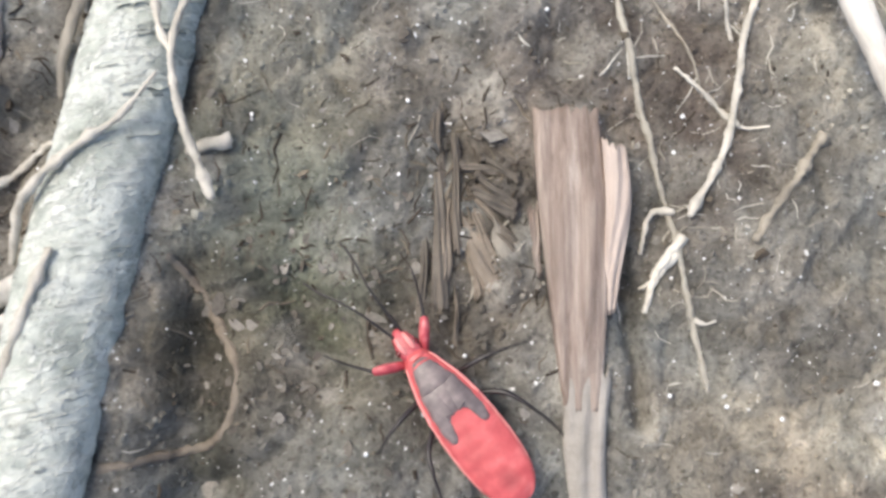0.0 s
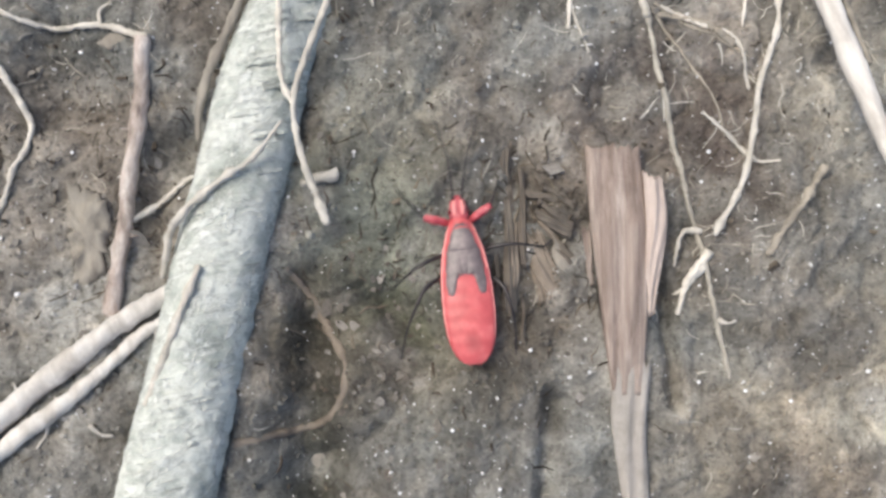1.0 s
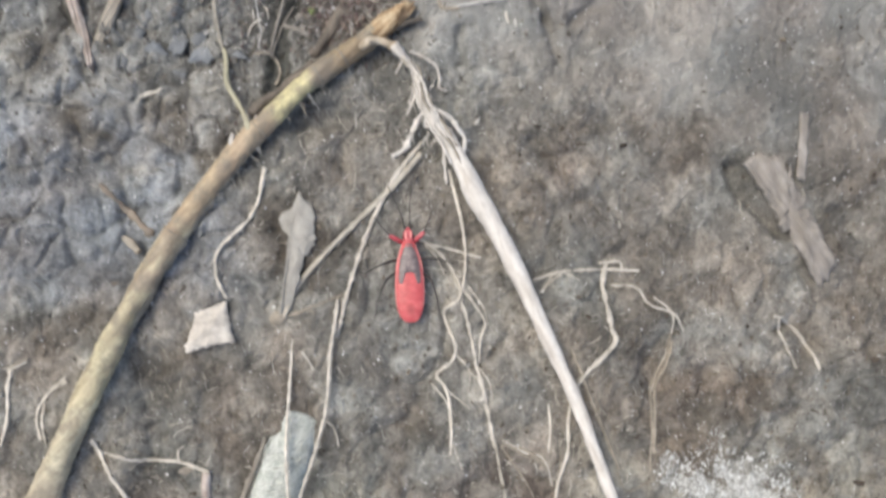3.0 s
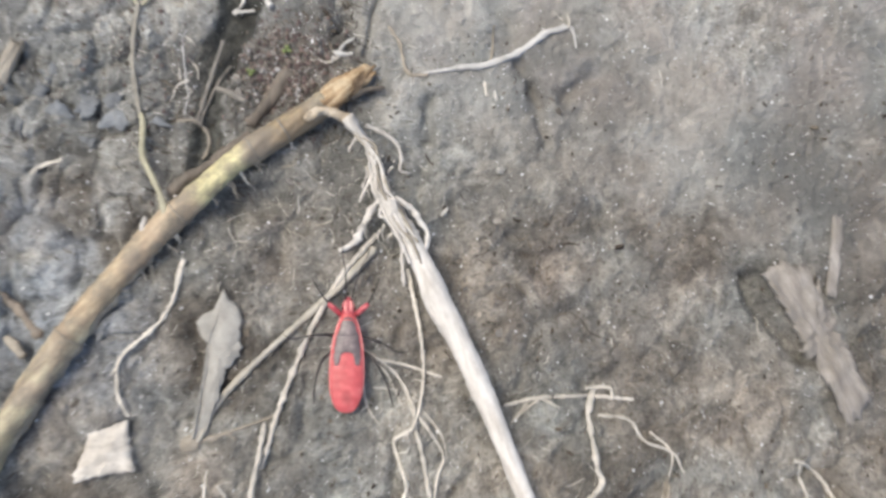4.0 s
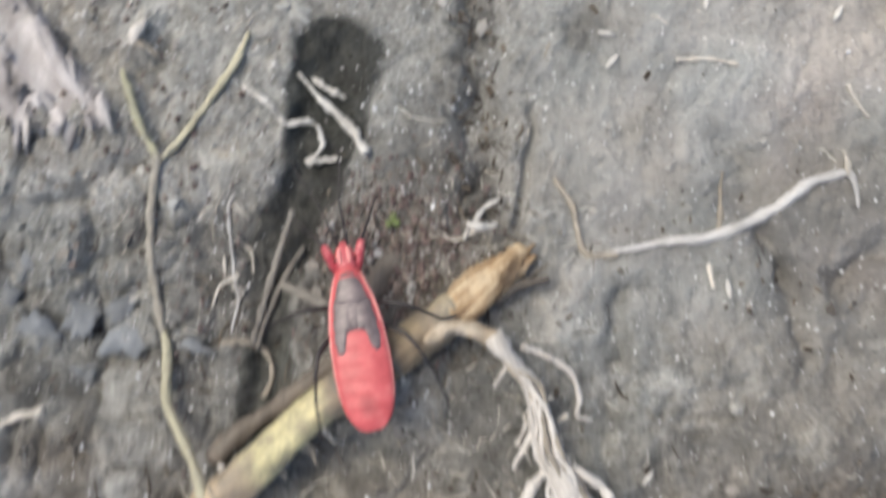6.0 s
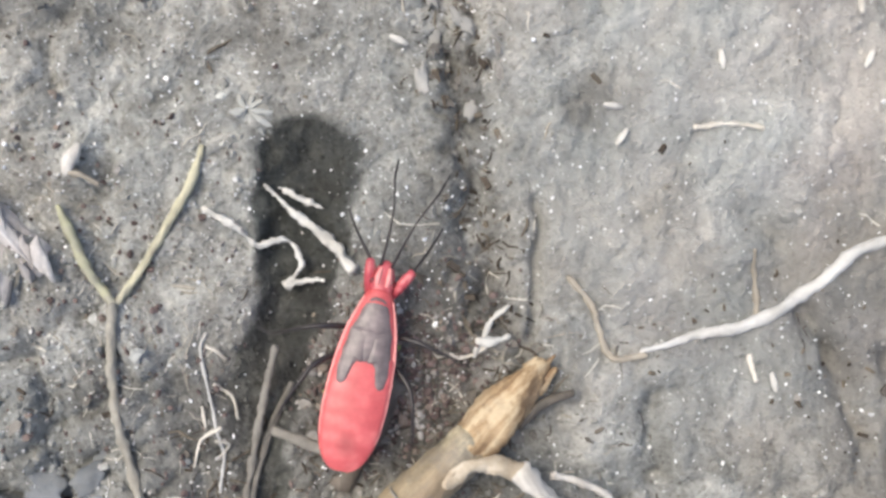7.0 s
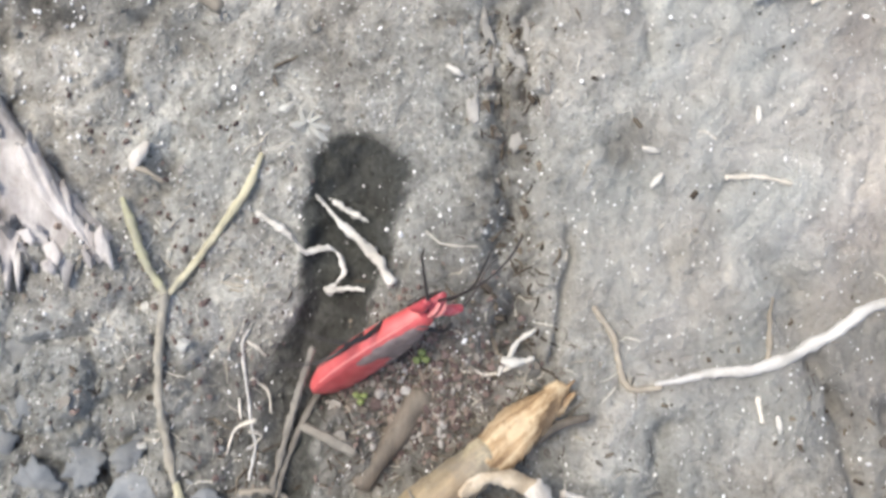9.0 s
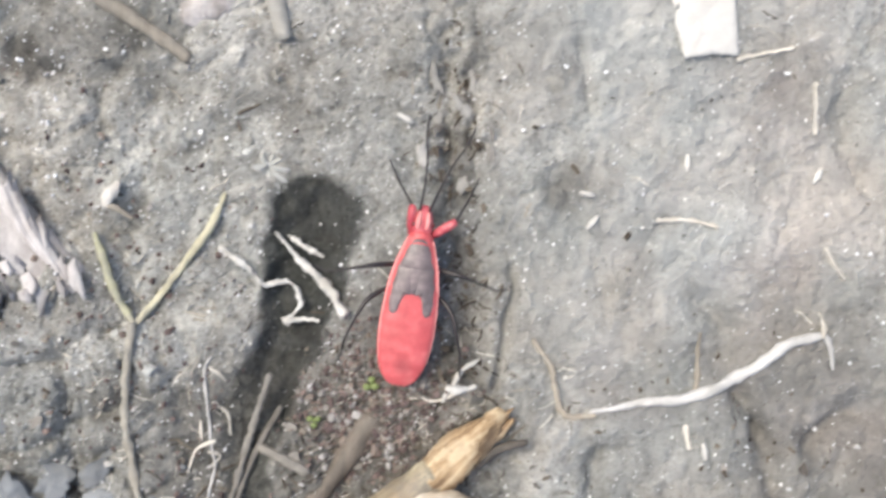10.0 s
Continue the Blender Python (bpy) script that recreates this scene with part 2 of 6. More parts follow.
def twig_material():
    m = Mat("yellow_twig", 0.6, 0.35)
    streak = m.noise(1, 5, 0.7, m.stretched((620, 80, 620), 45))
    zone = m.noise(75, 5, 0.65)
    c = m.ramp(zone, [(0.38, (0.23, 0.185, 0.14)), (0.48, (0.35, 0.29, 0.21)), (0.56, (0.46, 0.405, 0.275)), (0.63, (0.6, 0.56, 0.4))])
    c = m.mix(c, m.ramp(streak, [(0.3, (0.55, 0.52, 0.5)), (0.5, (1, 1, 1)), (0.7, (1.3, 1.3, 1.3))]), 1.0, "MULTIPLY")
    d = m.ramp(m.noise(200, 6, 0.75), [(0.46, (0, 0, 0)), (0.62, (0.75, 0.75, 0.75))])
    for (x, y), size, colour, amount in (((-11.5, 120.2), 6.5, (0.24, 0.175, 0.105), 0.75), ((-23, 111.3), 6.2, (0.66, 0.6, 0.33), 0.95), ((-40, 93), 11, (0.4, 0.28, 0.18), 0.6), ((-60, 60), 14, (0.49, 0.445, 0.29), 0.55), ((-72, 36), 15, (0.5, 0.455, 0.34), 0.6), ((-30, 104.5), 5, (0.44, 0.34, 0.235), 0.7), ((-16.5, 116.6), 3.2, (0.2, 0.165, 0.13), 0.7)):
        v = m.t.nodes.new("ShaderNodeVectorMath")
        v.operation = "DISTANCE"
        m.link(m.stretched((1, 1, 0)), v.inputs[0])
        v.inputs[1].default_value = (x * MM, y * MM, 0)
        far = m.math("ADD", m.math("MULTIPLY", v.outputs["Value"], 0.5 / (size * MM)), m.math("MULTIPLY", m.noise(260, 4, 0.7), 0.7))
        c = m.mix(c, m.mix(colour, m.ramp(streak, [(0.3, (0.6, 0.6, 0.6)), (0.7, (1.2, 1.2, 1.2))]), 1.0, "MULTIPLY"), m.ramp(far, [(0.68, (amount,) * 3), (0.92, (0, 0, 0))]))
    return m.done(m.mix(c, (0.2, 0.175, 0.14), d), m.math("ADD", streak, m.noise(900, 4)), 0.6, 0.0004)


def grain_material(name, stops, rough, spec):
    m = Mat(name, rough, spec)
    return m.done(m.mix(m.ramp(m.island(), stops), m.ramp(m.noise(2200, 3), [(0.3, (0.75, 0.75, 0.75)), (0.7, (1.2, 1.2, 1.2))]), 1.0, "MULTIPLY"))


def crumb_material():
    m = Mat("soil_crumb", 0.9, 0.2)
    c = m.mix(m.attribute("tint"), m.ramp(m.island(), [(0, (0.62, 0.6, 0.57)), (0.5, (0.95, 0.95, 0.95)), (1, (1.25, 1.25, 1.24))]), 1.0, "MULTIPLY")
    n = m.noise(1700, 4)
    return m.done(m.mix(c, m.ramp(n, [(0.3, (0.75, 0.75, 0.75)), (0.7, (1.2, 1.2, 1.2))]), 1.0, "MULTIPLY"), n, 0.7, 0.0003)


def bug_red_material(spot):
    m = Mat("bug_red", 0.5, 0.85)
    n = m.noise(420, 4)
    c = m.ramp(n, [(0.3, (0.44, 0.056, 0.058)), (0.55, (0.57, 0.092, 0.094)), (0.75, (0.65, 0.155, 0.148))])
    if spot:
        v = m.t.nodes.new("ShaderNodeVectorMath")
        v.operation = "DISTANCE"
        flat = m.stretched((1, 0.8, 0))
        m.link(flat, v.inputs[0])
        v.inputs[1].default_value = (0, -0.0059, 0)
        near = m.ramp(m.math("MULTIPLY", v.outputs["Value"], 400.0), [(0.1, (0.6, 0.6, 0.6)), (0.5, (0, 0, 0))])
        c = m.mix(c, (0.24, 0.022, 0.022), near)
        stripe = m.ramp(m.noise(1, 3, 0.6, m.stretched((330, 620, 100))), [(0.4, (0.8, 0.68, 0.68)), (0.56, (1, 1, 1)), (0.7, (1.06, 1.2, 1.2))])
        c = m.mix(c, stripe, 0.5, "MULTIPLY")
    return m.done(c, m.noise(2600, 3), 0.2, 0.0001)


def bug_dark_material():
    m = Mat("bug_dark", 0.5, 0.85)
    n = m.noise(900, 4)
    return m.done(m.ramp(n, [(0.3, (0.1, 0.077, 0.075)), (0.5, (0.155, 0.12, 0.116)), (0.7, (0.24, 0.19, 0.182))]), n, 0.3, 0.0001)


SOIL, GREY_BARK, TWIG = soil_material(), bark_grey_material(), twig_material()
QUARTZ = grain_material("quartz", [(0, (0.45, 0.44, 0.42)), (0.4, (0.7, 0.69, 0.67)), (1, (0.88, 0.88, 0.87))], 0.18, 0.8)
CRUMB = crumb_material()
POWDER = grain_material("white_powder", [(0, (0.38, 0.385, 0.37)), (0.5, (0.55, 0.56, 0.54)), (1, (0.76, 0.77, 0.75))], 0.9, 0.2)
HUMUS = grain_material("humus", [(0, (0.05, 0.04, 0.032)), (0.6, (0.11, 0.09, 0.07)), (1, (0.21, 0.18, 0.14))], 0.9, 0.2)
RUBBLE = grain_material("rubble", [(0, (0.075, 0.055, 0.05)), (0.35, (0.14, 0.1, 0.093)), (0.6, (0.22, 0.165, 0.145)), (0.75, (0.21, 0.18, 0.145)), (0.88, (0.25, 0.235, 0.22)), (1, (0.42, 0.4, 0.375))], 0.8, 0.3)
BUG_RED, BUG_ABDOMEN, BUG_DARK = bug_red_material(False), bug_red_material(True), bug_dark_material()
BUG_BLACK = Mat("bug_black", 0.4, 0.5).done((0.025, 0.02, 0.02))
EYE = Mat("bug_eye", 0.2, 0.6).done((0.12, 0.01, 0.012))
GREEN = Mat("seedling_green", 0.5, 0.4).done((0.17, 0.21, 0.075))
BUG_PINK = Mat("bug_rim", 0.45, 0.6).done((0.72, 0.27, 0.25))
BUG_LEG = Mat("bug_leg", 0.45, 0.6)
BUG_LEG = BUG_LEG.done(BUG_LEG.ramp(BUG_LEG.noise(700, 3), [(0.35, (0.3, 0.03, 0.045)), (0.55, (0.44, 0.065, 0.08)), (0.7, (0.58, 0.17, 0.175))]))

# ---- the ground: one sheet of lumpy soil (millimetres in these functions) ----
TABLE = np.random.default_rng(11).random((256, 256))
TABLE2 = np.random.default_rng(12).random((256, 256))


def lattice(x, y, table=TABLE):
    i, j = np.floor(x).astype(int), np.floor(y).astype(int)
    u, v = x - i, y - j
    u, v = u * u * (3 - 2 * u), v * v * (3 - 2 * v)
    at = lambda a, b: table[(i + a) & 255, (j + b) & 255]
    return (at(0, 0) * (1 - u) + at(1, 0) * u) * (1 - v) + (at(0, 1) * (1 - u) + at(1, 1) * u) * v


def fbm(x, y, size, octaves=4, gain=0.5, shift=0.0):
    """Noise from about -1 to 1 whose largest lumps are about size wide."""
    total, amp, weight = 0.0, 1.0, 0.0
    for k in range(octaves):
        f = 2.0**k / size
        total = total + amp * (lattice(x * f + 37.3 * k + shift, y * f + 11.7 * k - shift) * 2 - 1)
        weight, amp = weight + amp, amp * gain
    return total / weight * 1.6


def clods(x, y, size, shift=0.0):
    """Rounded lumps with creases between them: height 0 to 1, and a chance value of each lump's own."""
    gx, gy = x / size + shift, y / size - shift
    i, j = np.floor(gx).astype(int), np.floor(gy).astype(int)
    f1, f2, own = np.full(x.shape, 9.0), np.full(x.shape, 9.0), np.zeros(x.shape)
    for a in (-1, 0, 1):
        for b in (-1, 0, 1):
            ci, cj = (i + a) & 255, (j + b) & 255
            d = np.hypot(i + a + TABLE[ci, cj] - gx, j + b + TABLE2[ci, cj] - gy)
            closer = d < f1
            f2 = np.where(closer, f1, np.minimum(f2, d))
            own = np.where(closer, TABLE[cj, ci], own)
            f1 = np.where(closer, d, f1)
    edge = np.clip((f2 - f1) / 0.45, 0, 1)
    return edge * (2 - edge) * (0.25 + 0.75 * own), own


def smooth(a, b, v):
    v = np.clip((v - a) / (b - a), 0, 1)
    return v * v * (3 - 2 * v)


def off_line(x, y, x0, y0, x1, y1):
    dx, dy = x1 - x0, y1 - y0
    k = np.clip(((x - x0) * dx + (y - y0) * dy) / (dx * dx + dy * dy + 1e-9), 0, 1)
    return np.hypot(x - x0 - k * dx, y - y0 - k * dy)


# hollows: ends of the middle line, half width, depth
DIPS_BY_THE_BRANCH = [
    (-20.5, 5.5, -14, 4.5, 4.5, 3.6), (-20.5, 2, -22, -22, 2.6, 3.2), (-19, -14, -19, -24, 3.0, 3.0), (5, -7, 5, -24, 1.6, 2.4), (-11, 9, -9, -4, 3.5, 2.0), (-17, 12, -13, 20, 3.0, 1.6), (-24, -8, -23, -20, 2.0, 2.0),
    (-36.5, 24, -40, 13, 2.4, 2.4), (-51, 30, -50, 22, 5.0, 1.6), (-3, 42, -6.5, 26, 3.0, 1.5),
    (0.5, 31, 2, 18, 3.5, 1.2), (13.5, 31, 13.5, 25.5, 3.2, 1.8), (19.8, 8, 18.8, -6, 1.0, 2.4),
]
DIPS_BETWEEN_THE_ROOTS = [
    (-51.5, 58, -51, 30, 4.5, 2.6), (-20.5, 107, -15, 108.5, 3.0, 3.6), (54, 56, 53, 49, 4.0, 3.0),
    (64, 52, 63, 44, 3.5, 2.4), (86.5, 58.5, 84, 61, 3.2, 2.4), (100, 90, 102, 76, 5.0, 2.2),
    (4.5, 53, -1, 42, 2.2, 1.8), (83, 41, 80, 38, 4.0, 1.6), (26, 101, 32, 96.5, 2.5, 1.4),
    (9, 70, 7, 58, 1.8, 1.8), (-10, 104, -13, 97, 3.0, 1.4),
]
FURROW_AND_CRACKS = [
    (-5, 172, -4.4, 160, 1.8, 0.9), (-2, 168, -1.4, 159, 1.0, 0.8), (-4.4, 160, -4.6, 146, 2.2, 1.4), (1.6, 146, 0.8, 134, 0.7, 1.2), (-4.6, 146, -3, 136, 2.0, 1.2),
    (-46, 122, -42, 118, 4.0, 1.6), (72, 95, 81, 82, 1.6, 2.4), (37, 117, 40, 128, 3.0, 1.2),
    (24.5, 145, 25.5, 136, 1.5, 1.3), (27, 133, 31, 129, 1.1, 1.5), (31, 129, 33, 119, 1.2, 1.6), (36, 129, 41, 131, 1.3, 1.5), (13.5, 125, 12, 119, 1.0, 1.4), (38, 168, 41, 157, 1.6, 1.2), (9, 172, 10, 165, 0.8, 0.9),
]
HOLLOWS = DIPS_BY_THE_BRANCH + DIPS_BETWEEN_THE_ROOTS + FURROW_AND_CRACKS
PIT = [(-18.9, 152, -20.2, 146, 4.7, 4.4), (-20.4, 146, -21.8, 139, 3.8, 4.0), (-21.8, 139, -25, 131, 2.8, 3.4), (-25, 131, -26.6, 113, 2.4, 2.8)]


def ragged(x, y):
    """The uneven outline of the pit."""
    return 1.5 * fbm(x, y, 4.5, 3, 0.6, 51.0)


def ground(x, y):
    """The soil's height at x, y."""
    x, y = np.asarray(x, float), np.asarray(y, float)
    plain = smooth(118, 140, y + 0.35 * x) * smooth(-34, -14, x)
    sandy = smooth(128, 150, y)
    rough = 1 - 0.7 * np.maximum(plain, 0.5 * sandy)
    h = 0.9 * fbm(x, y, 38, 2) + 0.55 * fbm(x, y, 11, 3, 0.55, 5.1)
    wx, wy = x + 1.6 * fbm(x, y, 7, 2, 0.5, 9.0), y + 1.6 * fbm(x, y, 7, 2, 0.5, 17.0)
    cloddy = smooth(-26, -42, x) * smooth(60, 85, y)
    h = h + rough * ((1.15 + 1.3 * cloddy) * (clods(wx, wy, 12.5, 3.3)[0] - 0.45) + (0.55 + 1.3 * cloddy) * (clods(wx, wy, 6.2, 8.1)[0] - 0.45))
    h = h + rough * (0.9 * fbm(x, y, 9, 4, 0.6, 23.0) + 0.5 * np.abs(fbm(x, y, 5, 3, 0.6, 29.0)))
    band = np.minimum(off_line(x, y, -4.5, 175, -4, 148), off_line(x, y, -4, 148, -3, 133))
    h = h + np.exp(-((band / 4.2) ** 2)) * (1.5 * (clods(wx, wy, 3.6, 2.2)[0] - 0.5) + 0.7 * (clods(wx, wy, 1.7, 5.2)[0] - 0.5))
    h = h + 0.42 * (clods(wx, wy, 2.1, 1.7)[0] - 0.4) + 0.26 * fbm(x, y, 1.9, 3, 0.65, 3.0)
    for x0, y0, x1, y1, r, deep in HOLLOWS:
        d = off_line(wx, wy, x0, y0, x1, y1)
        h = h - 1.25 * deep * np.exp(-((d / r) ** 2))
    down = 0.0
    for x0, y0, x1, y1, r, deep in PIT:
        d = off_line(wx, wy, x0, y0, x1, y1)
        down = np.maximum(down, 0.64 * deep * (1 - smooth(0.2 * r, 1.45 * r, d + 0.8 * ragged(x, y))))
    return h - down


def tint(x, y):
    """Soil colour by kind and place, with shade painted into pit, furrow and hollow."""
    n, k = fbm(x, y, 21, 4, 0.6, 2.0), fbm(x, y, 8, 4, 0.6, 7.0)
    c = np.ones((*x.shape, 3)) * (0.25, 0.238, 0.213)

    def lay(colour, mask):
        nonlocal c
        mask = np.clip(mask, 0, 1)[..., None]
        c = c * (1 - mask) + np.array(colour) * mask

    lay((0.14, 0.125, 0.105), 0.8 * smooth(0.1, 0.55, -n))
    lay((0.33, 0.315, 0.28), 0.75 * smooth(0.1, 0.55, k))
    lay((0.33, 0.295, 0.235), 0.85 * smooth(14, 32, x) * smooth(46, 20, y) * smooth(-0.5, 0.3, k))
    lay((0.235, 0.24, 0.185), 0.8 * np.exp(-((x + 14) ** 2 + (y - 14) ** 2) / 230) * smooth(-0.3, 0.4, k))
    lay((0.285, 0.308, 0.34), (0.6 + 0.4 * smooth(92, 106, y)) * smooth(-26, -42, x) * smooth(58, 80, y) * smooth(148, 132, y) * smooth(-0.6, 0.2, n))
    lay((0.462, 0.446, 0.41), 0.92 * smooth(117, 136, y + 0.3 * x) * smooth(-1.1, -0.2, k))
    lay((0.565, 0.54, 0.503), 0.85 * smooth(6, 18, x) * smooth(134, 154, y) * smooth(-0.4, 0.4, n))
    lay((0.46, 0.41, 0.375), 0.6 * smooth(8, 24, x) * smooth(150, 168, y) * smooth(-0.2, 0.4, n))
    lay((0.13, 0.1, 0.088), 0.7 * np.exp(-(((x + 9) / 9) ** 2 + ((y - 130) / 8) ** 2)) * smooth(-0.5, 0.2, k))
    lay((0.15, 0.132, 0.113), 0.5 * np.exp(-(((x - 33) / 11) ** 2 + ((y - 92) / 10) ** 2)) * smooth(-0.5, 0.2, k))
    lay((0.13, 0.1, 0.08), 0.6 * np.exp(-(((x - 60) / 17) ** 2 + ((y - 53) / 11) ** 2)) * smooth(-0.4, 0.3, k))
    lay((0.088, 0.074, 0.064), 0.9 * np.exp(-(((x - 4) / 10) ** 2 + ((y - 14) / 16) ** 2)) * smooth(-0.5, 0.2, k))
    lay((0.13, 0.108, 0.095), 0.9 * np.exp(-(((x + 12) / 9) ** 2 + ((y - 129) / 8) ** 2)) * smooth(-0.6, 0.1, n))
    lay((0.14, 0.13, 0.11), 0.7 * np.exp(-(((x + 6) / 16) ** 2 + ((y + 3) / 15) ** 2)) * smooth(-0.6, 0.2, k))
    # shade painted into the pit's floor and walls, which are modelled shallow
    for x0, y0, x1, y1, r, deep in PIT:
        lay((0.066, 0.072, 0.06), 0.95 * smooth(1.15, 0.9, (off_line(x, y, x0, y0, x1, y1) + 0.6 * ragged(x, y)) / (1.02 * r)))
    # dark furrow soil; the lower stretch also holds painted shade beside the bug
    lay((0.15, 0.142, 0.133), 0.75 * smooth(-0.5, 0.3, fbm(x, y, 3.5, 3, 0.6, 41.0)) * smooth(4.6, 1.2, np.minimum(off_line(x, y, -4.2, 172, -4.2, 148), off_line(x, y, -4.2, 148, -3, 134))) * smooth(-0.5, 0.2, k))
    lay((0.2, 0.192, 0.178), 0.65 * np.exp(-(((x - 42) / 13) ** 2 + ((y - 124) / 11) ** 2)) * smooth(-0.5, 0.2, k))
    lay((0.17, 0.16, 0.145), 0.6 * np.exp(-(((x - 88) / 24) ** 2 + ((y - 112) / 16) ** 2)) * smooth(-0.6, 0.2, k))
    lay((0.15, 0.135, 0.115), 0.6 * np.exp(-(((x - 90) / 16) ** 2 + ((y - 46) / 13) ** 2)) * smooth(-0.6, 0.2, k))
    lay((0.235, 0.23, 0.215), 0.12 * np.exp(-(((x - 26) / 20) ** 2 + ((y - 122) / 13) ** 2)) * smooth(-0.7, 0.2, k))
    lay((0.165, 0.153, 0.135), 0.3 * np.exp(-(((x - 51) / 14) ** 2 + ((y - 84) / 12) ** 2)) * smooth(-0.5, 0.2, k))
    # shade painted along the hollow to the right of the grey branch
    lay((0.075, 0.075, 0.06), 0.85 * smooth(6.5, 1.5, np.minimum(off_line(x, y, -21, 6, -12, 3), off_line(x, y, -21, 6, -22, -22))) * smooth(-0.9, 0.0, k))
    lay((0.15, 0.13, 0.11), 0.6 * np.exp(-(((x - 20) / 12) ** 2 + ((y - 25) / 13) ** 2)) * smooth(-0.6, 0.2, k))
    lay((0.335, 0.312, 0.258), 0.7 * smooth(30, 42, x) * smooth(14, 0, y) * smooth(-0.6, 0.3, k))
    lay((0.31, 0.3, 0.275), 0.7 * np.exp(-(((x - 56) / 15) ** 2 + ((y - 100) / 13) ** 2)) * smooth(-0.9, 0.1, k))
    lay((0.15, 0.14, 0.122), 0.5 * np.exp(-(((x - 100) / 12) ** 2 + ((y - 78) / 16) ** 2)) * smooth(-0.6, 0.2, k))
    lay((0.17, 0.178, 0.185), 0.45 * np.exp(-(((x + 44) / 18) ** 2 + ((y - 139) / 9) ** 2)) * smooth(-0.5, 0.2, k))
    lay((0.2, 0.19, 0.175), 0.75 * np.exp(-(((x - 43) / 12) ** 2 + ((y - 134) / 24) ** 2)) * smooth(-0.7, 0.2, k))
    lay((0.29, 0.275, 0.262), 0.65 * np.exp(-(((x + 8) / 5) ** 2 + ((y - 148) / 9) ** 2)) * smooth(-0.6, 0.2, k))
    lay((0.43, 0.415, 0.39), 0.65 * np.exp(-(((x - 9) / 7) ** 2 + ((y - 123) / 8) ** 2)))
    lay((0.115, 0.104, 0.09), 0.72 * np.exp(-(((x + 49) / 13) ** 2 + ((y - 27) / 12) ** 2)) * smooth(-0.6, 0.2, k))
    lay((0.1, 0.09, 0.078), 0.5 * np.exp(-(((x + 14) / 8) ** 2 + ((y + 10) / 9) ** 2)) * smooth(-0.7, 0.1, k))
    lay((0.355, 0.34, 0.308), 0.65 * np.exp(-(((x + 11) / 18) ** 2 + ((y - 51) / 12) ** 2)) * smooth(-0.6, 0.2, k))
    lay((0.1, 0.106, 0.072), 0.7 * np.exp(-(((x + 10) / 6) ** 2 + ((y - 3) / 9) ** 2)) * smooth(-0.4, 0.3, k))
    lay((0.125, 0.104, 0.093), 0.75 * np.exp(-(((x - 19) / 10) ** 2 + ((y - 31) / 8) ** 2)) * smooth(-0.7, 0.1, k))
    lay((0.16, 0.152, 0.138), 0.45 * smooth(55, 80, x) * smooth(52, 68, y) * smooth(-0.6, 0.2, k))
    lay((0.15, 0.16, 0.162), 0.42 * np.exp(-(((x + 31) / 9) ** 2 + ((y - 125) / 8) ** 2)) * smooth(-0.7, 0.1, k))
    lay((0.36, 0.375, 0.38), 0.5 * np.exp(-(((x + 50) / 13) ** 2 + ((y - 109) / 8) ** 2)) * smooth(-0.6, 0.2, k))
    lay((0.12, 0.1, 0.09), 0.8 * np.exp(-(((x - 28) / 8) ** 2 + ((y - 19) / 13) ** 2)) * smooth(-0.6, 0.2, k))
    lay((0.43, 0.38, 0.355), 0.5 * smooth(6, 16, x) * smooth(122, 136, y) * smooth(0.0, 0.5, fbm(x, y, 14, 3, 0.6, 71.0)))
    lay((0.45, 0.455, 0.425), 0.5 * smooth(0, 10, x) * smooth(130, 146, y) * smooth(0.05, 0.5, fbm(x, y, 17, 3, 0.6, 83.0)))
    lay((0.325, 0.342, 0.345), 0.62 * np.exp(-(((x + 49) / 13) ** 2 + ((y - 126) / 8) ** 2)) * smooth(-0.7, 0.2, k))
    lay((0.125, 0.112, 0.1), 0.62 * np.exp(-(((x - 33) / 9) ** 2 + ((y - 95) / 9) ** 2)) * smooth(-0.7, 0.1, k))
    lay((0.34, 0.332, 0.305), 0.62 * np.exp(-(((x + 2) / 19) ** 2 + ((y - 97) / 13) ** 2)) * smooth(-0.7, 0.1, k))
    lay((0.15, 0.134, 0.128), 0.5 * np.exp(-(((x + 11) / 6.5) ** 2 + ((y - 139) / 6) ** 2)) * smooth(-0.7, 0.1, k))
    lay((0.15, 0.144, 0.135), 0.45 * np.exp(-(((x + 30) / 6) ** 2 + ((y - 130) / 10) ** 2)) * smooth(-0.7, 0.1, k))
    lay((0.14, 0.134, 0.125), 0.5 * np.exp(-(((x + 31) / 12) ** 2 + ((y - 114) / 8) ** 2)) * smooth(-0.7, 0.1, k))
    lay((0.13, 0.118, 0.103), 0.5 * np.exp(-(((x - 59) / 13) ** 2 + ((y - 75) / 8) ** 2)) * smooth(-0.7, 0.1, k))
    lay((0.1, 0.092, 0.083), 0.5 * np.exp(-(((x + 22) / 9) ** 2 + ((y - 123) / 8) ** 2)) * smooth(-0.7, 0.1, k))
    lay((0.13, 0.118, 0.1), 0.6 * np.exp(-(((x - 54) / 13) ** 2 + ((y - 66) / 9) ** 2)) * smooth(-0.7, 0.1, k))
    wx, wy = x + 1.6 * fbm(x, y, 7, 2, 0.5, 9.0), y + 1.6 * fbm(x, y, 7, 2, 0.5, 17.0)
    plain = smooth(118, 140, y + 0.35 * x) * smooth(-34, -14, x)
    big, small, bit = (clods(wx, wy, *s)[1] for s in ((12.5, 3.3), (6.2, 8.1), (2.1, 1.7)))
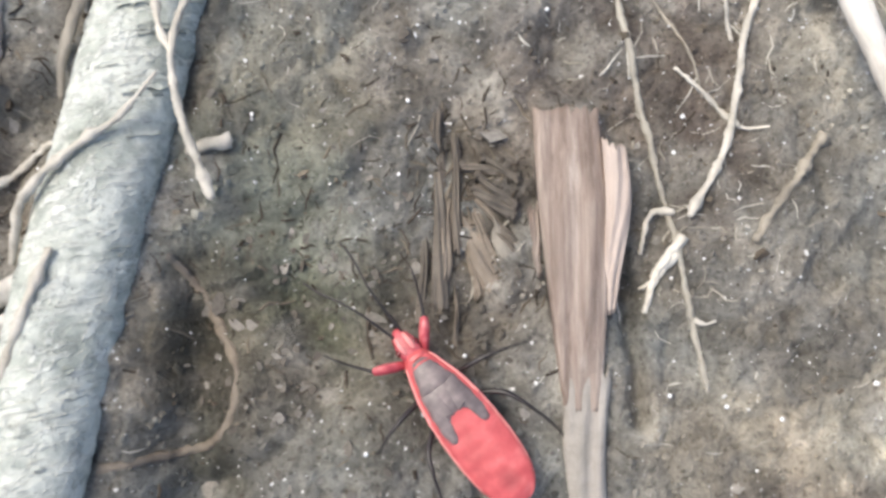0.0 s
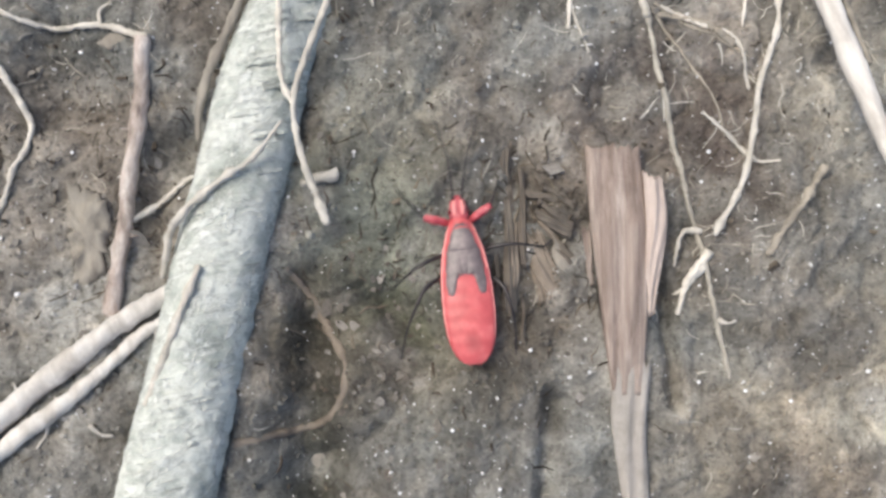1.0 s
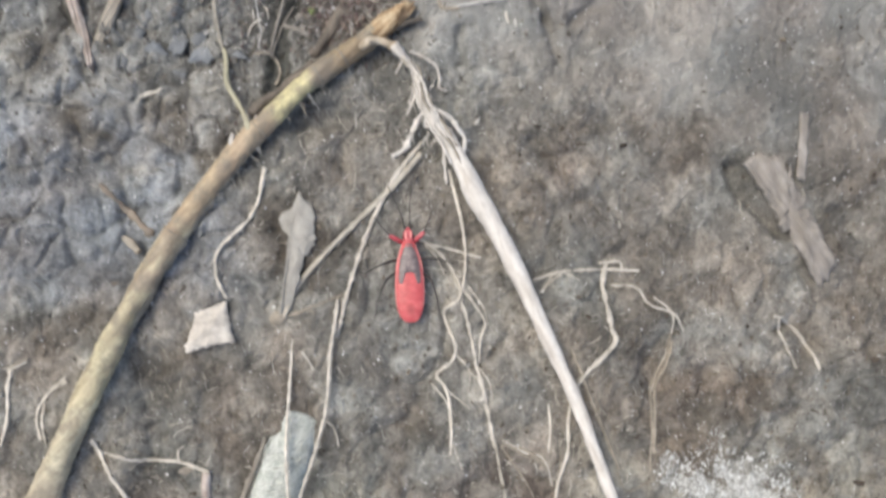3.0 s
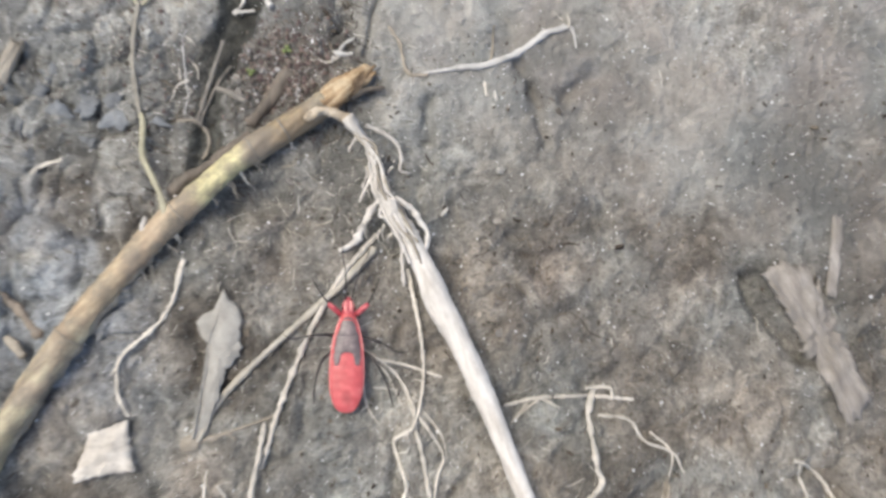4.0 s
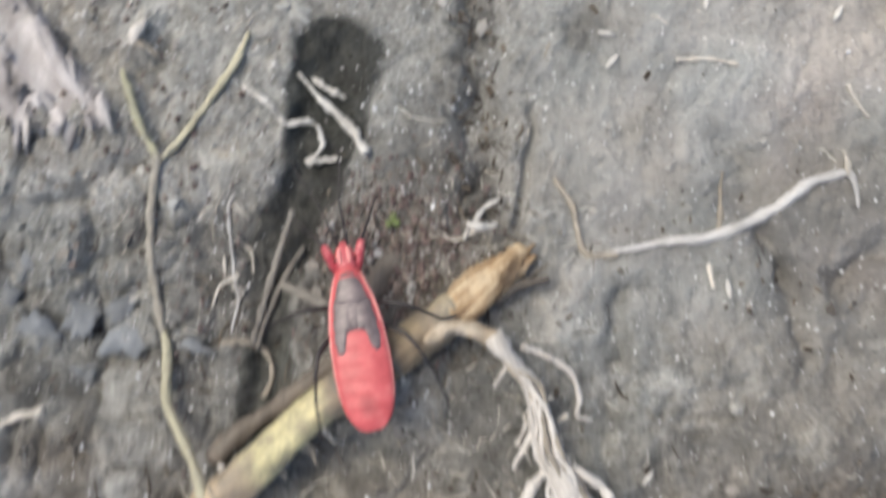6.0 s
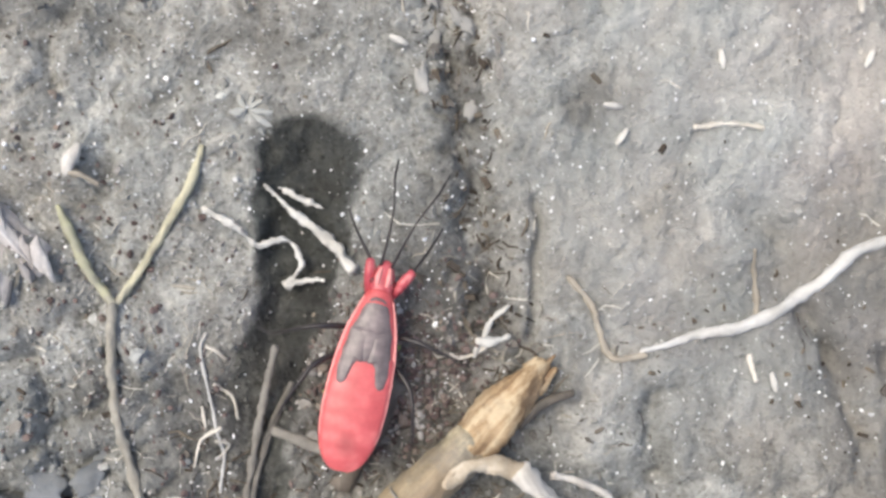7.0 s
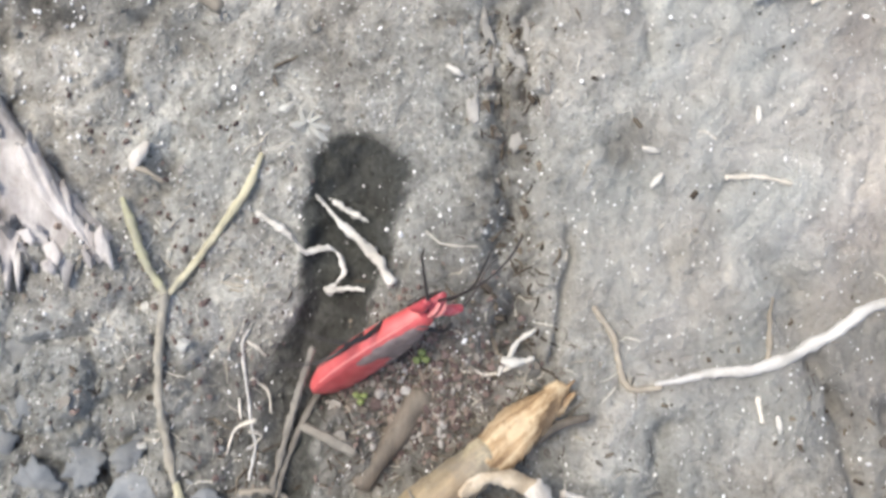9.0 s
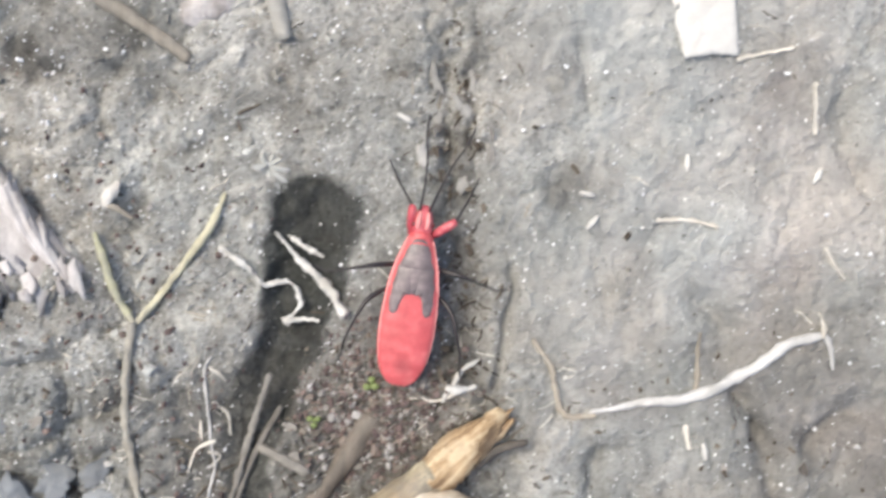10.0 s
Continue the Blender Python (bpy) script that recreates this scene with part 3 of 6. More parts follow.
    lump = (0.86 + 0.28 * big) * (0.84 + 0.32 * small) * (0.86 + 0.28 * bit) * (1 + 0.26 * fbm(x, y, 4, 4, 0.7, 31.0)) * (1 + 0.24 * fbm(x, y, 13, 3, 0.6, 37.0))
    hue = fbm(x, y, 12, 3, 0.6, 91.0)[..., None]
    c = c * (1 + np.clip(hue, -0.8, 0.8) * np.array((0.07, 0.0, -0.05)))
    c = c * (lump * (1 - 0.62 * plain) + 0.62 * plain)[..., None]
    clay = smooth(100, 116, y)
    grey = c.mean(-1, keepdims=True) * np.array((1.02, 1.022, 0.95))
    bland = (0.65 * clay * smooth(10, -2, x) + 0.3 * clay * smooth(-2, 10, x))[..., None]
    c = c * (1 - bland) + grey * bland
    c = c * (1 - 0.17 * plain * (1 - 0.7 * smooth(6, 18, x) * smooth(142, 154, y)))[..., None]
    c = c * (1 - 0.16 * smooth(138, 150, y) * smooth(-20, -34, x))[..., None]
    dust = np.exp(-(((x - 69) / 21) ** 2 + ((y - 15) / 20) ** 2))
    lay((0.44, 0.445, 0.425), 1.25 * dust * smooth(-0.35, 0.4, 0.5 * k + 0.8 * fbm(x, y, 5, 3, 0.65, 61.0) + 0.8 * dust - 0.45))
    lay((0.26, 0.248, 0.222), smooth(0, 150, np.hypot(np.maximum(np.abs(x - 8) - 100, 0), np.maximum(np.abs(y - 74) - 114, 0))))
    return c


def axis(lo, hi, step):
    """Even steps over the part that is looked at, then ever wider ones out to the horizon."""
    core = np.arange(lo, hi + step / 2, step)
    out = np.cumsum(step * 1.28 ** np.arange(1, 46))
    return np.concatenate([(lo - out)[::-1], core, hi + out])


def build_ground():
    xs, ys = axis(-96, 112, 0.36), axis(-44, 192, 0.36)
    gx, gy = np.meshgrid(xs, ys)
    z = ground(gx, gy)
    away = smooth(0, 180, np.hypot(np.maximum(np.abs(gx - 8) - 104, 0), np.maximum(np.abs(gy - 74) - 118, 0)))
    z = z * (1 - away)
    n, k = len(xs), len(ys)
    co = np.stack([gx, gy, z], -1).reshape(-1, 3) * MM
    a = (np.arange(k - 1)[:, None] * n + np.arange(n - 1)).ravel()
    quads = np.stack([a, a + 1, a + n + 1, a + n], -1)
    me = bpy.data.meshes.new("ground")
    me.vertices.add(len(co))
    me.vertices.foreach_set("co", co.ravel())
    me.loops.add(4 * len(quads))
    me.loops.foreach_set("vertex_index", quads.ravel())
    me.polygons.add(len(quads))
    me.polygons.foreach_set("loop_start", np.arange(0, 4 * len(quads), 4))
    me.polygons.foreach_set("use_smooth", np.ones(len(quads), bool))
    me.update()
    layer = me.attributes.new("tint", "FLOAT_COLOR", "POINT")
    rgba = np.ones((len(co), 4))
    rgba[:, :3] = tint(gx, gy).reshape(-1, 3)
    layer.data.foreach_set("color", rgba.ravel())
    crumbly = me.attributes.new("grain", "FLOAT", "POINT")
    bare = smooth(118, 140, gy + 0.35 * gx) * smooth(-6, 6, gx) * smooth(-0.9, -0.1, fbm(gx, gy, 24, 2, 0.5, 15.0))
    crumbly.data.foreach_set("value", (1 - 0.6 * bare).astype(np.float32).ravel())
    me.materials.append(SOIL)
    tagged(new("ground", me), "grey-brown crumbly soil with clods, cracks and a dark pit", "soil", "", "structure")


build_ground()


# ---- building helpers ----
def gz(x, y):
    return float(ground(np.array([x]), np.array([y]))[0])


def mesh_object(name, bm, material, parent=None, label="", smooth_faces=True):
    me = bpy.data.meshes.new(name)
    for face in bm.faces:
        face.smooth = smooth_faces
    bm.normal_update()
    bm.to_mesh(me)
    bm.free()
    me.materials.append(material)
    ob = new(name, me)
    if parent:
        ob.parent = parent
    if label:
        ob["label"] = label
    return ob


def part(name, bm, material, parent, label=""):
    return mesh_object(name, bm, material, parent, label)


def spline(points, step):
    """Catmull-Rom through the points, in even steps."""
    p = np.array(points, float)
    p = np.vstack([2 * p[0] - p[1], p, 2 * p[-1] - p[-2]])
    out = []
    for a, b, c, d in zip(p, p[1:], p[2:], p[3:]):
        n = max(2, int(np.linalg.norm((c - b)[:3]) / step) + 1)
        for t in np.arange(n) / n:
            out.append(0.5 * (2 * b + (c - a) * t + (2 * a - 5 * b + 4 * c - d) * t * t + (3 * b - a - 3 * c + d) * t**3))
    out.append(p[-2])
    return np.array(out)


def tube(bm, line, radii, sides=8, wobble=0.12, seed=0, flat=1.0, knots=0.0):
    """A tube along a line of millimetre points with uneven skin and closed, tapered ends."""
    rng = np.random.default_rng(seed)
    line = np.asarray(line, float)
    radii = np.broadcast_to(radii, len(line)) if np.ndim(radii) == 0 else np.interp(np.linspace(0, 1, len(line)), np.linspace(0, 1, len(radii)), radii)
    ahead = np.gradient(line, axis=0)
    ahead /= np.linalg.norm(ahead, axis=1)[:, None] + 1e-9
    phase, rings = rng.random(6) * 6.28, []
    along = np.concatenate([[0], np.cumsum(np.linalg.norm(np.diff(line, axis=0), axis=1))])
    for k, (p, d, r) in enumerate(zip(line, ahead, radii)):
        side = np.cross(d, (0, 0, 1))
        if np.linalg.norm(side) < 1e-3:
            side = np.array((1.0, 0, 0))
        side /= np.linalg.norm(side)
        up = np.cross(side, d)
        s = along[k] / max(radii.max(), 0.3)
        swell = 1 + knots * max(0, math.sin(0.7 * s + phase[4])) ** 6
        ring = []
        for j in range(sides):
            a = 2 * math.pi * j / sides
            w = 1 + wobble * (math.sin(2 * a + 0.9 * s + phase[0]) * 0.5 + math.sin(3 * a - 1.7 * s + phase[1]) * 0.4 + math.sin(0.8 * s + phase[2]) * 0.5 + (rng.random() - 0.5) * 0.7)
            ring.append(bm.verts.new((p + r * swell * w * (math.cos(a) * side + flat * math.sin(a) * up)) * MM))
        rings.append(ring)
    for a, b in zip(rings, rings[1:]):
        for j in range(sides):
            bm.faces.new((a[j], a[(j + 1) % sides], b[(j + 1) % sides], b[j]))
    for ring, tip in ((rings[0], line[0] - ahead[0] * radii[0] * 0.5), (rings[-1], line[-1] + ahead[-1] * radii[-1] * 0.5)):
        v = bm.verts.new(tip * MM)
        for j in range(sides):
            pair = (ring[j], ring[(j + 1) % sides])
            bm.faces.new((v, *pair) if ring is rings[-1] else (v, *pair[::-1]))
    bmesh.ops.recalc_face_normals(bm, faces=bm.faces)
    return bm


def roughen(bm, amount, size):
    """Uneven skin: bumps of about the given size, in millimetres."""
    bm.normal_update()
    for v in bm.verts:
        p = v.co / (size * MM)
        v.co += v.normal * amount * MM * (noise.noise(p) + 0.6 * noise.noise(p * 2.3) + 0.35 * noise.noise(p * 5.1))
    return bm


def settled(points, lift, step, soften=3):
    """A line over the ground through x, y points, at its height smoothed along the way."""
    flat = spline([(x, y, 0) for x, y in points], step)
    z = ground(flat[:, 0], flat[:, 1])
    for _ in range(soften):
        z = np.convolve(np.pad(z, 2, "edge"), np.ones(5) / 5, "valid")
    flat[:, 2] = z + lift
    return flat


SEED = [100]


def root(name, points, r0, r1, lift, mat, label):
    """A root or twig that rests on the soil, along x, y points in millimetres."""
    SEED[0] += 1
    r0, r1 = (0.72 * r if r < 1 else 0.85 * r for r in (r0, r1))
    r = max(r0, r1)
    line = settled(points, lift * 0.8, max(0.3, 0.6 * r))
    rng = np.random.default_rng(SEED[0])
    thick = r > 0.95
    smooth_skin = thick or "st" in name or "white" in name
    line[1:-1] += rng.normal(0, (0.03 if smooth_skin else 0.1) * r, (len(line) - 2, 3))
    n = max(4, len(line) // 6)
    radii = np.interp(np.linspace(0, 1, n), (0, 1), (r0, r1)) * rng.uniform(0.93 if thick else 0.8, 1.07 if thick else 1.2, n)
    bm = tube(bmesh.new(), line, radii, 8 if r < 0.9 else 16, 0.09 if smooth_skin else 0.24, SEED[0], knots=0.04 if smooth_skin else 0.22)
    roughen(bm, 0.16 * r, 1.6 * r)
    category = "root" if "root" in name or "strand" in name else "twig"
    if not thick:
        return tagged(mesh_object(name, bm, MATS[mat]), label, category, "roots on the soil")
    top = tagged(new(name), label, category, "roots on the soil")
    part("shaft", bm, MATS[mat], top)
    for k in range(5):
        p = line[rng.integers(2, len(line) - 2)]
        a, far = rng.uniform(0, 6.28), rng.uniform(1.2, 2.6)
        x, y = p[0] + far * math.cos(a), p[1] + far * math.sin(a)
        part("root_hair", tube(bmesh.new(), spline([p, (0.5 * (p[0] + x), 0.5 * (p[1] + y), p[2] + 0.1), (x, y, gz(x, y) + 0.1)], 0.3), (0.22, 0.16, 0.1), 6, 0.2, k), MATS[mat], top)
    return top


def sheet(bm, outline, thick, rise=0.0, fray=0.15, wrinkle=0.15, seed=0, rings=9, step=0.3, base=None, slope=(0, 0)):
    """A flake or scrap of some thickness over the soil, star-shaped round its middle, with a worn edge."""
    rng = np.random.default_rng(seed)
    o = np.array(outline, float)
    edge = []
    for a, b in zip(o, np.roll(o, -1, 0)):
        n = max(2, int(np.linalg.norm(b - a) / step))
        edge += [a + (b - a) * k / n for k in range(n)]
    edge = np.array(edge)
    mid = o.mean(0)
    if base is None:
        base = float(np.percentile(np.concatenate([ground(*(mid + (edge - mid) * s).T) for s in (0.25, 0.5, 0.75, 0.95)]), 88)) - 0.25
    nudge = np.convolve(np.tile(rng.normal(0, fray, len(edge)), 3), (0.3, 0.4, 0.3), "same")[len(edge) : 2 * len(edge)] + rng.normal(0, 0.4 * fray, len(edge))
    out = (edge - mid) / np.linalg.norm(edge - mid, axis=1)[:, None]
    edge = edge + out * nudge[:, None]
    tops, lows = [], []
    for k in range(1, rings + 1):
        s = k / rings
        p = mid + (edge - mid) * s
        z = base + thick + rise * (1 - s * s) + wrinkle * fbm(p[:, 0], p[:, 1], 3.0, 3, 0.6, seed * 1.3) + slope[0] * (p[:, 0] - mid[0]) + slope[1] * (p[:, 1] - mid[1])
        round_off = thick * 0.35 * (s > 0.99)
        tops.append([bm.verts.new((x * MM, y * MM, (h - round_off) * MM)) for (x, y), h in zip(p, z)])
        lows.append([bm.verts.new((x * MM, y * MM, (h - thick + round_off * 0.5) * MM)) for (x, y), h in zip(p, z)])
    n = len(edge)
    for stack, turn in ((tops, 1), (lows, -1)):
        heart = bm.verts.new((mid[0] * MM, mid[1] * MM, sum(v.co.z for v in stack[0]) / n))
        for j in range(n):
            bm.faces.new((heart, stack[0][j], stack[0][(j + 1) % n])[::turn])
            for a, b in zip(stack, stack[1:]):
                bm.faces.new((a[j], b[j], b[(j + 1) % n], a[(j + 1) % n])[::turn])
    for j in range(n):
        bm.faces.new((tops[-1][j], lows[-1][j], lows[-1][(j + 1) % n], tops[-1][(j + 1) % n]))
    bmesh.ops.recalc_face_normals(bm, faces=bm.faces)
    return bm


def thing(name, label, category, group=""):
    ob = new(name)
    ob.empty_display_size = 0.002
    return tagged(ob, label, category, group)


# ---- the grey branch, with loose bark and rootlets across it ----
def grey_branch():
    top = thing("fallen_branch", "grey-white weathered branch sunk into the soil", "branch")
    line = spline([(-22.5, 45, -4.0), (-23.4, 42.2, -3.0), (-24.6, 39, -2.2), (-26.8, 33, -1.2), (-29.8, 20, -0.2), (-32.6, 7, 0.1), (-35, -5, 0.3), (-38, -18, 0.4), (-42, -36, 0.4)], 0.7)
    bm = tube(bmesh.new(), line, (5.4, 5.2, 5.2, 5.3, 5.4, 5.6, 5.7), 44, 0.035, 5, 0.95)
    for v in bm.verts:
        x, y, z = v.co / MM
        d = 0.28 * (noise.noise((x * 0.5, y * 1.4, z * 0.5)) + 0.7 * noise.noise((x * 1.3, y * 2.6, z * 1.3)))
        v.co += Vector((0, 0, d * MM)) + Vector((d * 0.4 * MM, 0, 0))
    part("wood", roughen(bm, 0.14, 0.9), GREY_BARK, top)
    rng = np.random.default_rng(3)
    for k in range(64):
        s = rng.integers(8, len(line) - 12)
        p, a = line[s], rng.uniform(-1.1, 1.1)
        r = 5.15
        cx, cz = p[0] + r * math.sin(a), p[2] + r * 0.95 * math.cos(a)
        w, h = rng.uniform(0.4, 2.0), rng.uniform(0.15, 0.5)
        bm = bmesh.new()
        grid = [[None] * 5 for _ in range(4)]
        for i in range(4):
            for j in range(5):
                u, v = (j / 4 - 0.5) * 2 * w, (i / 3 - 0.5) * 2 * h
                b = a + u / r
                lift = 0.06 + 0.14 * rng.random() + (0.16 if i in (0, 3) else 0)
                grid[i][j] = (p[0] + (r + lift) * math.sin(b) - 0.27 * v, p[1] + v + 0.22 * u + rng.normal(0, 0.07), p[2] + (r + lift) * 0.95 * math.cos(b))
        for off in (0, -0.12):
            vs = [[bm.verts.new((x * MM, y * MM, (z + off) * MM)) for x, y, z in row] for row in grid]
            for i in range(3):
                for j in range(4):
                    bm.faces.new((vs[i][j], vs[i][j + 1], vs[i + 1][j + 1], vs[i + 1][j]))
        part("bark_flake", bm, GREY_BARK, top)
    strip = tube(bmesh.new(), spline([(-29.4, 42, 1.0), (-31.5, 36, 1.4), (-33.3, 32, 1.3), (-34.6, 27.3, 0.9), (-34.9, 23.5, 0.2)], 0.5), (0.35, 0.65, 0.6, 0.3), 9, 0.25, 8, 0.7)
    part("bark_strip", strip, MATS["flake"], top, "loose dark strip of bark")


grey_branch()


def raised(name, points, radii, mat, label, seed, sides=9, category="root", parent=None):
    frayed = mat == "white"
    bm = tube(bmesh.new(), spline(points, 0.3), radii, sides, 0.4 if frayed else 0.24, seed, knots=0.3)
    roughen(bm, 0.22 if frayed else 0.1, 0.6 if frayed else 0.8)
    if parent:
        return part(name, bm, MATS[mat], parent, label)
    return tagged(mesh_object(name, bm, MATS[mat]), label, category, "roots on the soil")


raised("long_rootlet", [(-14.2, 70, 1.2), (-15, 64, 1.8), (-15.9, 59, 2.2), (-16.7, 49, 3.0), (-18.9, 40.5, 4.3), (-22.3, 30.5, 5.4), (-23.0, 25.7, 5.8), (-22, 20.4, 5.6), (-20.5, 16.4, 5.0), (-19.3, 13.2, 4.6)], (0.4, 0.48, 0.42, 0.36, 0.34, 0.5), "pale", "long pale rootlet lying across the grey branch", 21)
raised("rootlet", [(-23.6, 62, 1.0), (-24.2, 53, 1.6), (-24.9, 42.5, 4.2), (-24.8, 34, 5.2), (-24.3, 29, 5.6), (-22.9, 26.2, 5.7)], (0.22, 0.32, 0.36, 0.3), "pale", "thin pale rootlet lying along the grey branch", 22)
raised("rootlet", [(-38.4, 7.5, 1.2), (-37.6, 10, 2.6), (-37, 12.4, 3.6), (-35, 14.9, 4.6), (-30.8, 18.2, 5.6), (-27.6, 20.4, 5.7), (-24.4, 24.6, 5.5)], (0.35, 0.48, 0.45, 0.4, 0.3, 0.15), "pale", "pale rootlet bent over the grey branch", 23)
raised("rootlet", [(-33.2, 8.5, 5.7), (-35.4, 3, 5.4), (-37.3, -1.9, 4.4), (-39.3, -6.8, 3.6)], (0.4, 0.5, 0.45, 0.35), "pale", "straight thin rootlet lying on the grey branch", 24)


raised("rootlet", [(-29, 148.6, 0.4), (-26.3, 146.8, 0.2), (-24.4, 144.8, -0.6), (-22.7, 145.1, -0.9), (-21.2, 144.7, -1.2), (-20.5, 142.6, -1.6), (-21.5, 141.3, -2)], (0.14, 0.38, 0.18, 0.3, 0.16, 0.26, 0.2), "white", "white kinked rootlet hanging over the pit", 25)
raised("rootlet", [(-21.4, 141.3, -2), (-22.2, 140.7, -2), (-20, 141, -1.6), (-18.4, 140.9, -0.6)], (0.3, 0.35, 0.2, 0.12), "white", "frayed white tip of a rootlet at the pit", 26)
raised("white_strand", [(-23.6, 150.8, -1.0), (-21, 147.8, -1.2), (-19, 146, -1.0), (-17, 143.9, -0.4), (-15.6, 141.6, 0.2)], (0.09, 0.2, 0.34, 0.44, 0.5, 0.42), "white", "frayed white root strand across the pit", 27)
raised("white_strand", [(-22, 150.1, -1.6), (-19.8, 148.7, -1.6), (-18, 147.8, -1.4)], (0.12, 0.28, 0.14), "white", "short white root strand in the pit", 28)
raised("straw_stick", [(-23.4, 135.2, 0.2), (-23.9, 133.6, -0.2), (-25.3, 129.2, -0.8), (-26.4, 125, -0.6), (-27.5, 120.5, 0.1)], (0.3, 0.4, 0.38, 0.32), "dim", "grey stalk lying down into the pit", 29, category="stalk")


# ---- the wood chip ----
def plank(bm, left, right, top, thick, seed, ends=0.5):
    """A splinter of wood between two edges, its face ribbed along the grain."""
    rng = np.random.default_rng(seed)
    n, m = 40, 15
    lo, hi = spline([(*p, 0) for p in left], 0.5), spline([(*p, 0) for p in right], 0.5)
    pick = lambda line, s: np.array([np.interp(s, np.linspace(0, 1, len(line)), line[:, c]) for c in (0, 1)])
    ribs = np.convolve(rng.normal(0, 0.1, m + 2), (0.25, 0.5, 0.25), "valid")
    jag = rng.normal(0, ends, m)
    upper, lower = [], []
    for i in range(n + 1):
        s = i / n
        a, b = pick(lo, s), pick(hi, s)
        rows = []
        for j in range(m):
            u = j / (m - 1)
            p = a + (b - a) * u
            y = p[1] + jag[j] * max(0, 1 - s * 9) + jag[::-1][j] * max(0, 1 - (1 - s) * 9)
            z = np.interp(s, np.linspace(0, 1, len(top)), top) + ribs[j] + 0.12 * math.sin(s * 9 + j) - 0.5 * (2 * u - 1) ** 4
            rows.append((p[0] + 0.1 * math.sin(7 * s + seed), y, z))
        upper.append([bm.verts.new((x * MM, y * MM, z * MM)) for x, y, z in rows])
        lower.append([bm.verts.new((x * MM, y * MM, (z - thick) * MM)) for x, y, z in rows])
    for i in range(n):
        for j in range(m - 1):
            for g, turn in ((upper, 1), (lower, -1)):
                bm.faces.new((g[i][j], g[i][j + 1], g[i + 1][j + 1], g[i + 1][j])[::turn])
        for j in (0, m - 1):
            bm.faces.new((upper[i][j], upper[i + 1][j], lower[i + 1][j], lower[i][j]))
    for i in (0, n):
        for j in range(m - 1):
            bm.faces.new((upper[i][j], upper[i][j + 1], lower[i][j + 1], lower[i][j]))
    bmesh.ops.recalc_face_normals(bm, faces=bm.faces)
    return bm


chip = thing("wood_chip", "split tan wood chip standing out of the soil", "wood chip")
part("board", plank(bmesh.new(), [(10.5, 22.6), (10.9, 12), (11.9, 3), (13.2, -6)], [(16.8, 22.8), (17.2, 12), (17, 3), (16.9, -6)], (0.9, 2.1, 1.7, 0.5), 2.2, 4, 0.3), MATS["chip"], chip)
part("splinter", plank(bmesh.new(), [(16.9, 19.2), (17.0, 12), (16.8, 3.4)], [(19.1, 18.6), (19.4, 12.8), (18.0, 3.2)], (1.9, 2.2, 1.2), 1.8, 6, 0.3), MATS["chip_pale"], chip, "pale narrow splinter")
part("lower_end", plank(bmesh.new(), [(13.1, -2.6), (13.2, -10), (14, -17.5), (14.8, -30)], [(17.5, -2.5), (17.1, -10), (17.2, -17.6), (17.4, -30)], (0.8, 0.2, -0.2, -0.5), 2.0, 9, 0.8), MATS["chip_grey"], chip, "greyed end dusted with soil")
part("sliver", plank(bmesh.new(), [(9.9, 13), (10.1, 9.6), (10.7, 7)], [(10.9, 13.4), (11.0, 9), (11.2, 7)], (0.6, 0.7, 0.4), 0.9, 11, 0.5), MATS["chip"], chip)

# rotten fibres between the chip and the open soil
for k, (x0, y0, x1, y1, w, mat) in enumerate([(1.4, 18.5, 1.6, 3.5, 1.5, "darkbark"), (2.9, 20.5, 3.2, 9, 0.9, "darkbark"), (4.4, 13.6, 7.4, 6.2, 1.2, "brown"), (4.8, 16.3, 8.6, 13.2, 0.8, "darkbark"), (3.8, 11.5, 5.4, 4.4, 1.0, "brown"), (4.2, 15, 8, 10.5, 0.7, "brown"), (0.2, 12, -0.4, 2, 0.9, "darkbark"), (5.5, 18, 9, 15.8, 0.7, "darkbark"), (3.6, 12.4, 7.0, 5.6, 2.3, "brown"), (4.4, 15.2, 8.6, 12.6, 1.5, "darkbark"), (2.3, 14.2, 1.8, 6.4, 1.4, "brown"), (7.0, 11.4, 9.2, 8.4, 1.6, "darkbark"), (3.4, 17.2, 7.2, 16.6, 1.0, "darkbark"), (3.0, 5.4, 3.1, -0.4, 0.5, "darkbark"), (1.2, 24.5, 1.0, 18.2, 1.3, "darkbark")]):
    base = gz(0.5 * (x0 + x1), 0.5 * (y0 + y1))
    dx, dy = x1 - x0, y1 - y0
    f = w / math.hypot(dx, dy)
    bm = plank(bmesh.new(), [(x0 - dy * f * 0.4, y0 + dx * f * 0.4), (x1 - dy * f * 0.5, y1 + dx * f * 0.5)], [(x0 + dy * f * 0.4, y0 - dx * f * 0.4), (x1 + dy * f * 0.6, y1 - dx * f * 0.6)], (base + 0.3, base + 0.9, base + 0.6), 0.8, 30 + k, 0.4)
    tagged(mesh_object("rotten_fibre", bm, MATS[mat]), "dark rotten wood fibre sunk in the soil", "wood", "rotten fibres beside the chip")

# ---- the yellow twig ----
twig_line = spline([(-5.6, 124.9, 1.9), (-8.7, 122.4, 2.2), (-14.3, 118.4, 2.6), (-19.9, 114.4, 2.8), (-26, 108.4, 2.8), (-34, 100.4, 2.6), (-43, 89, 2.6), (-50.5, 78, 2.6), (-57, 66.4, 2.6), (-64.6, 51, 2.4), (-72, 34, 2.2), (-80, 15, 2.0), (-92, -10, 1.5)], 0.7)
twig = thing("yellow_twig", "yellow-brown twig with bare patches lying on the soil", "twig")
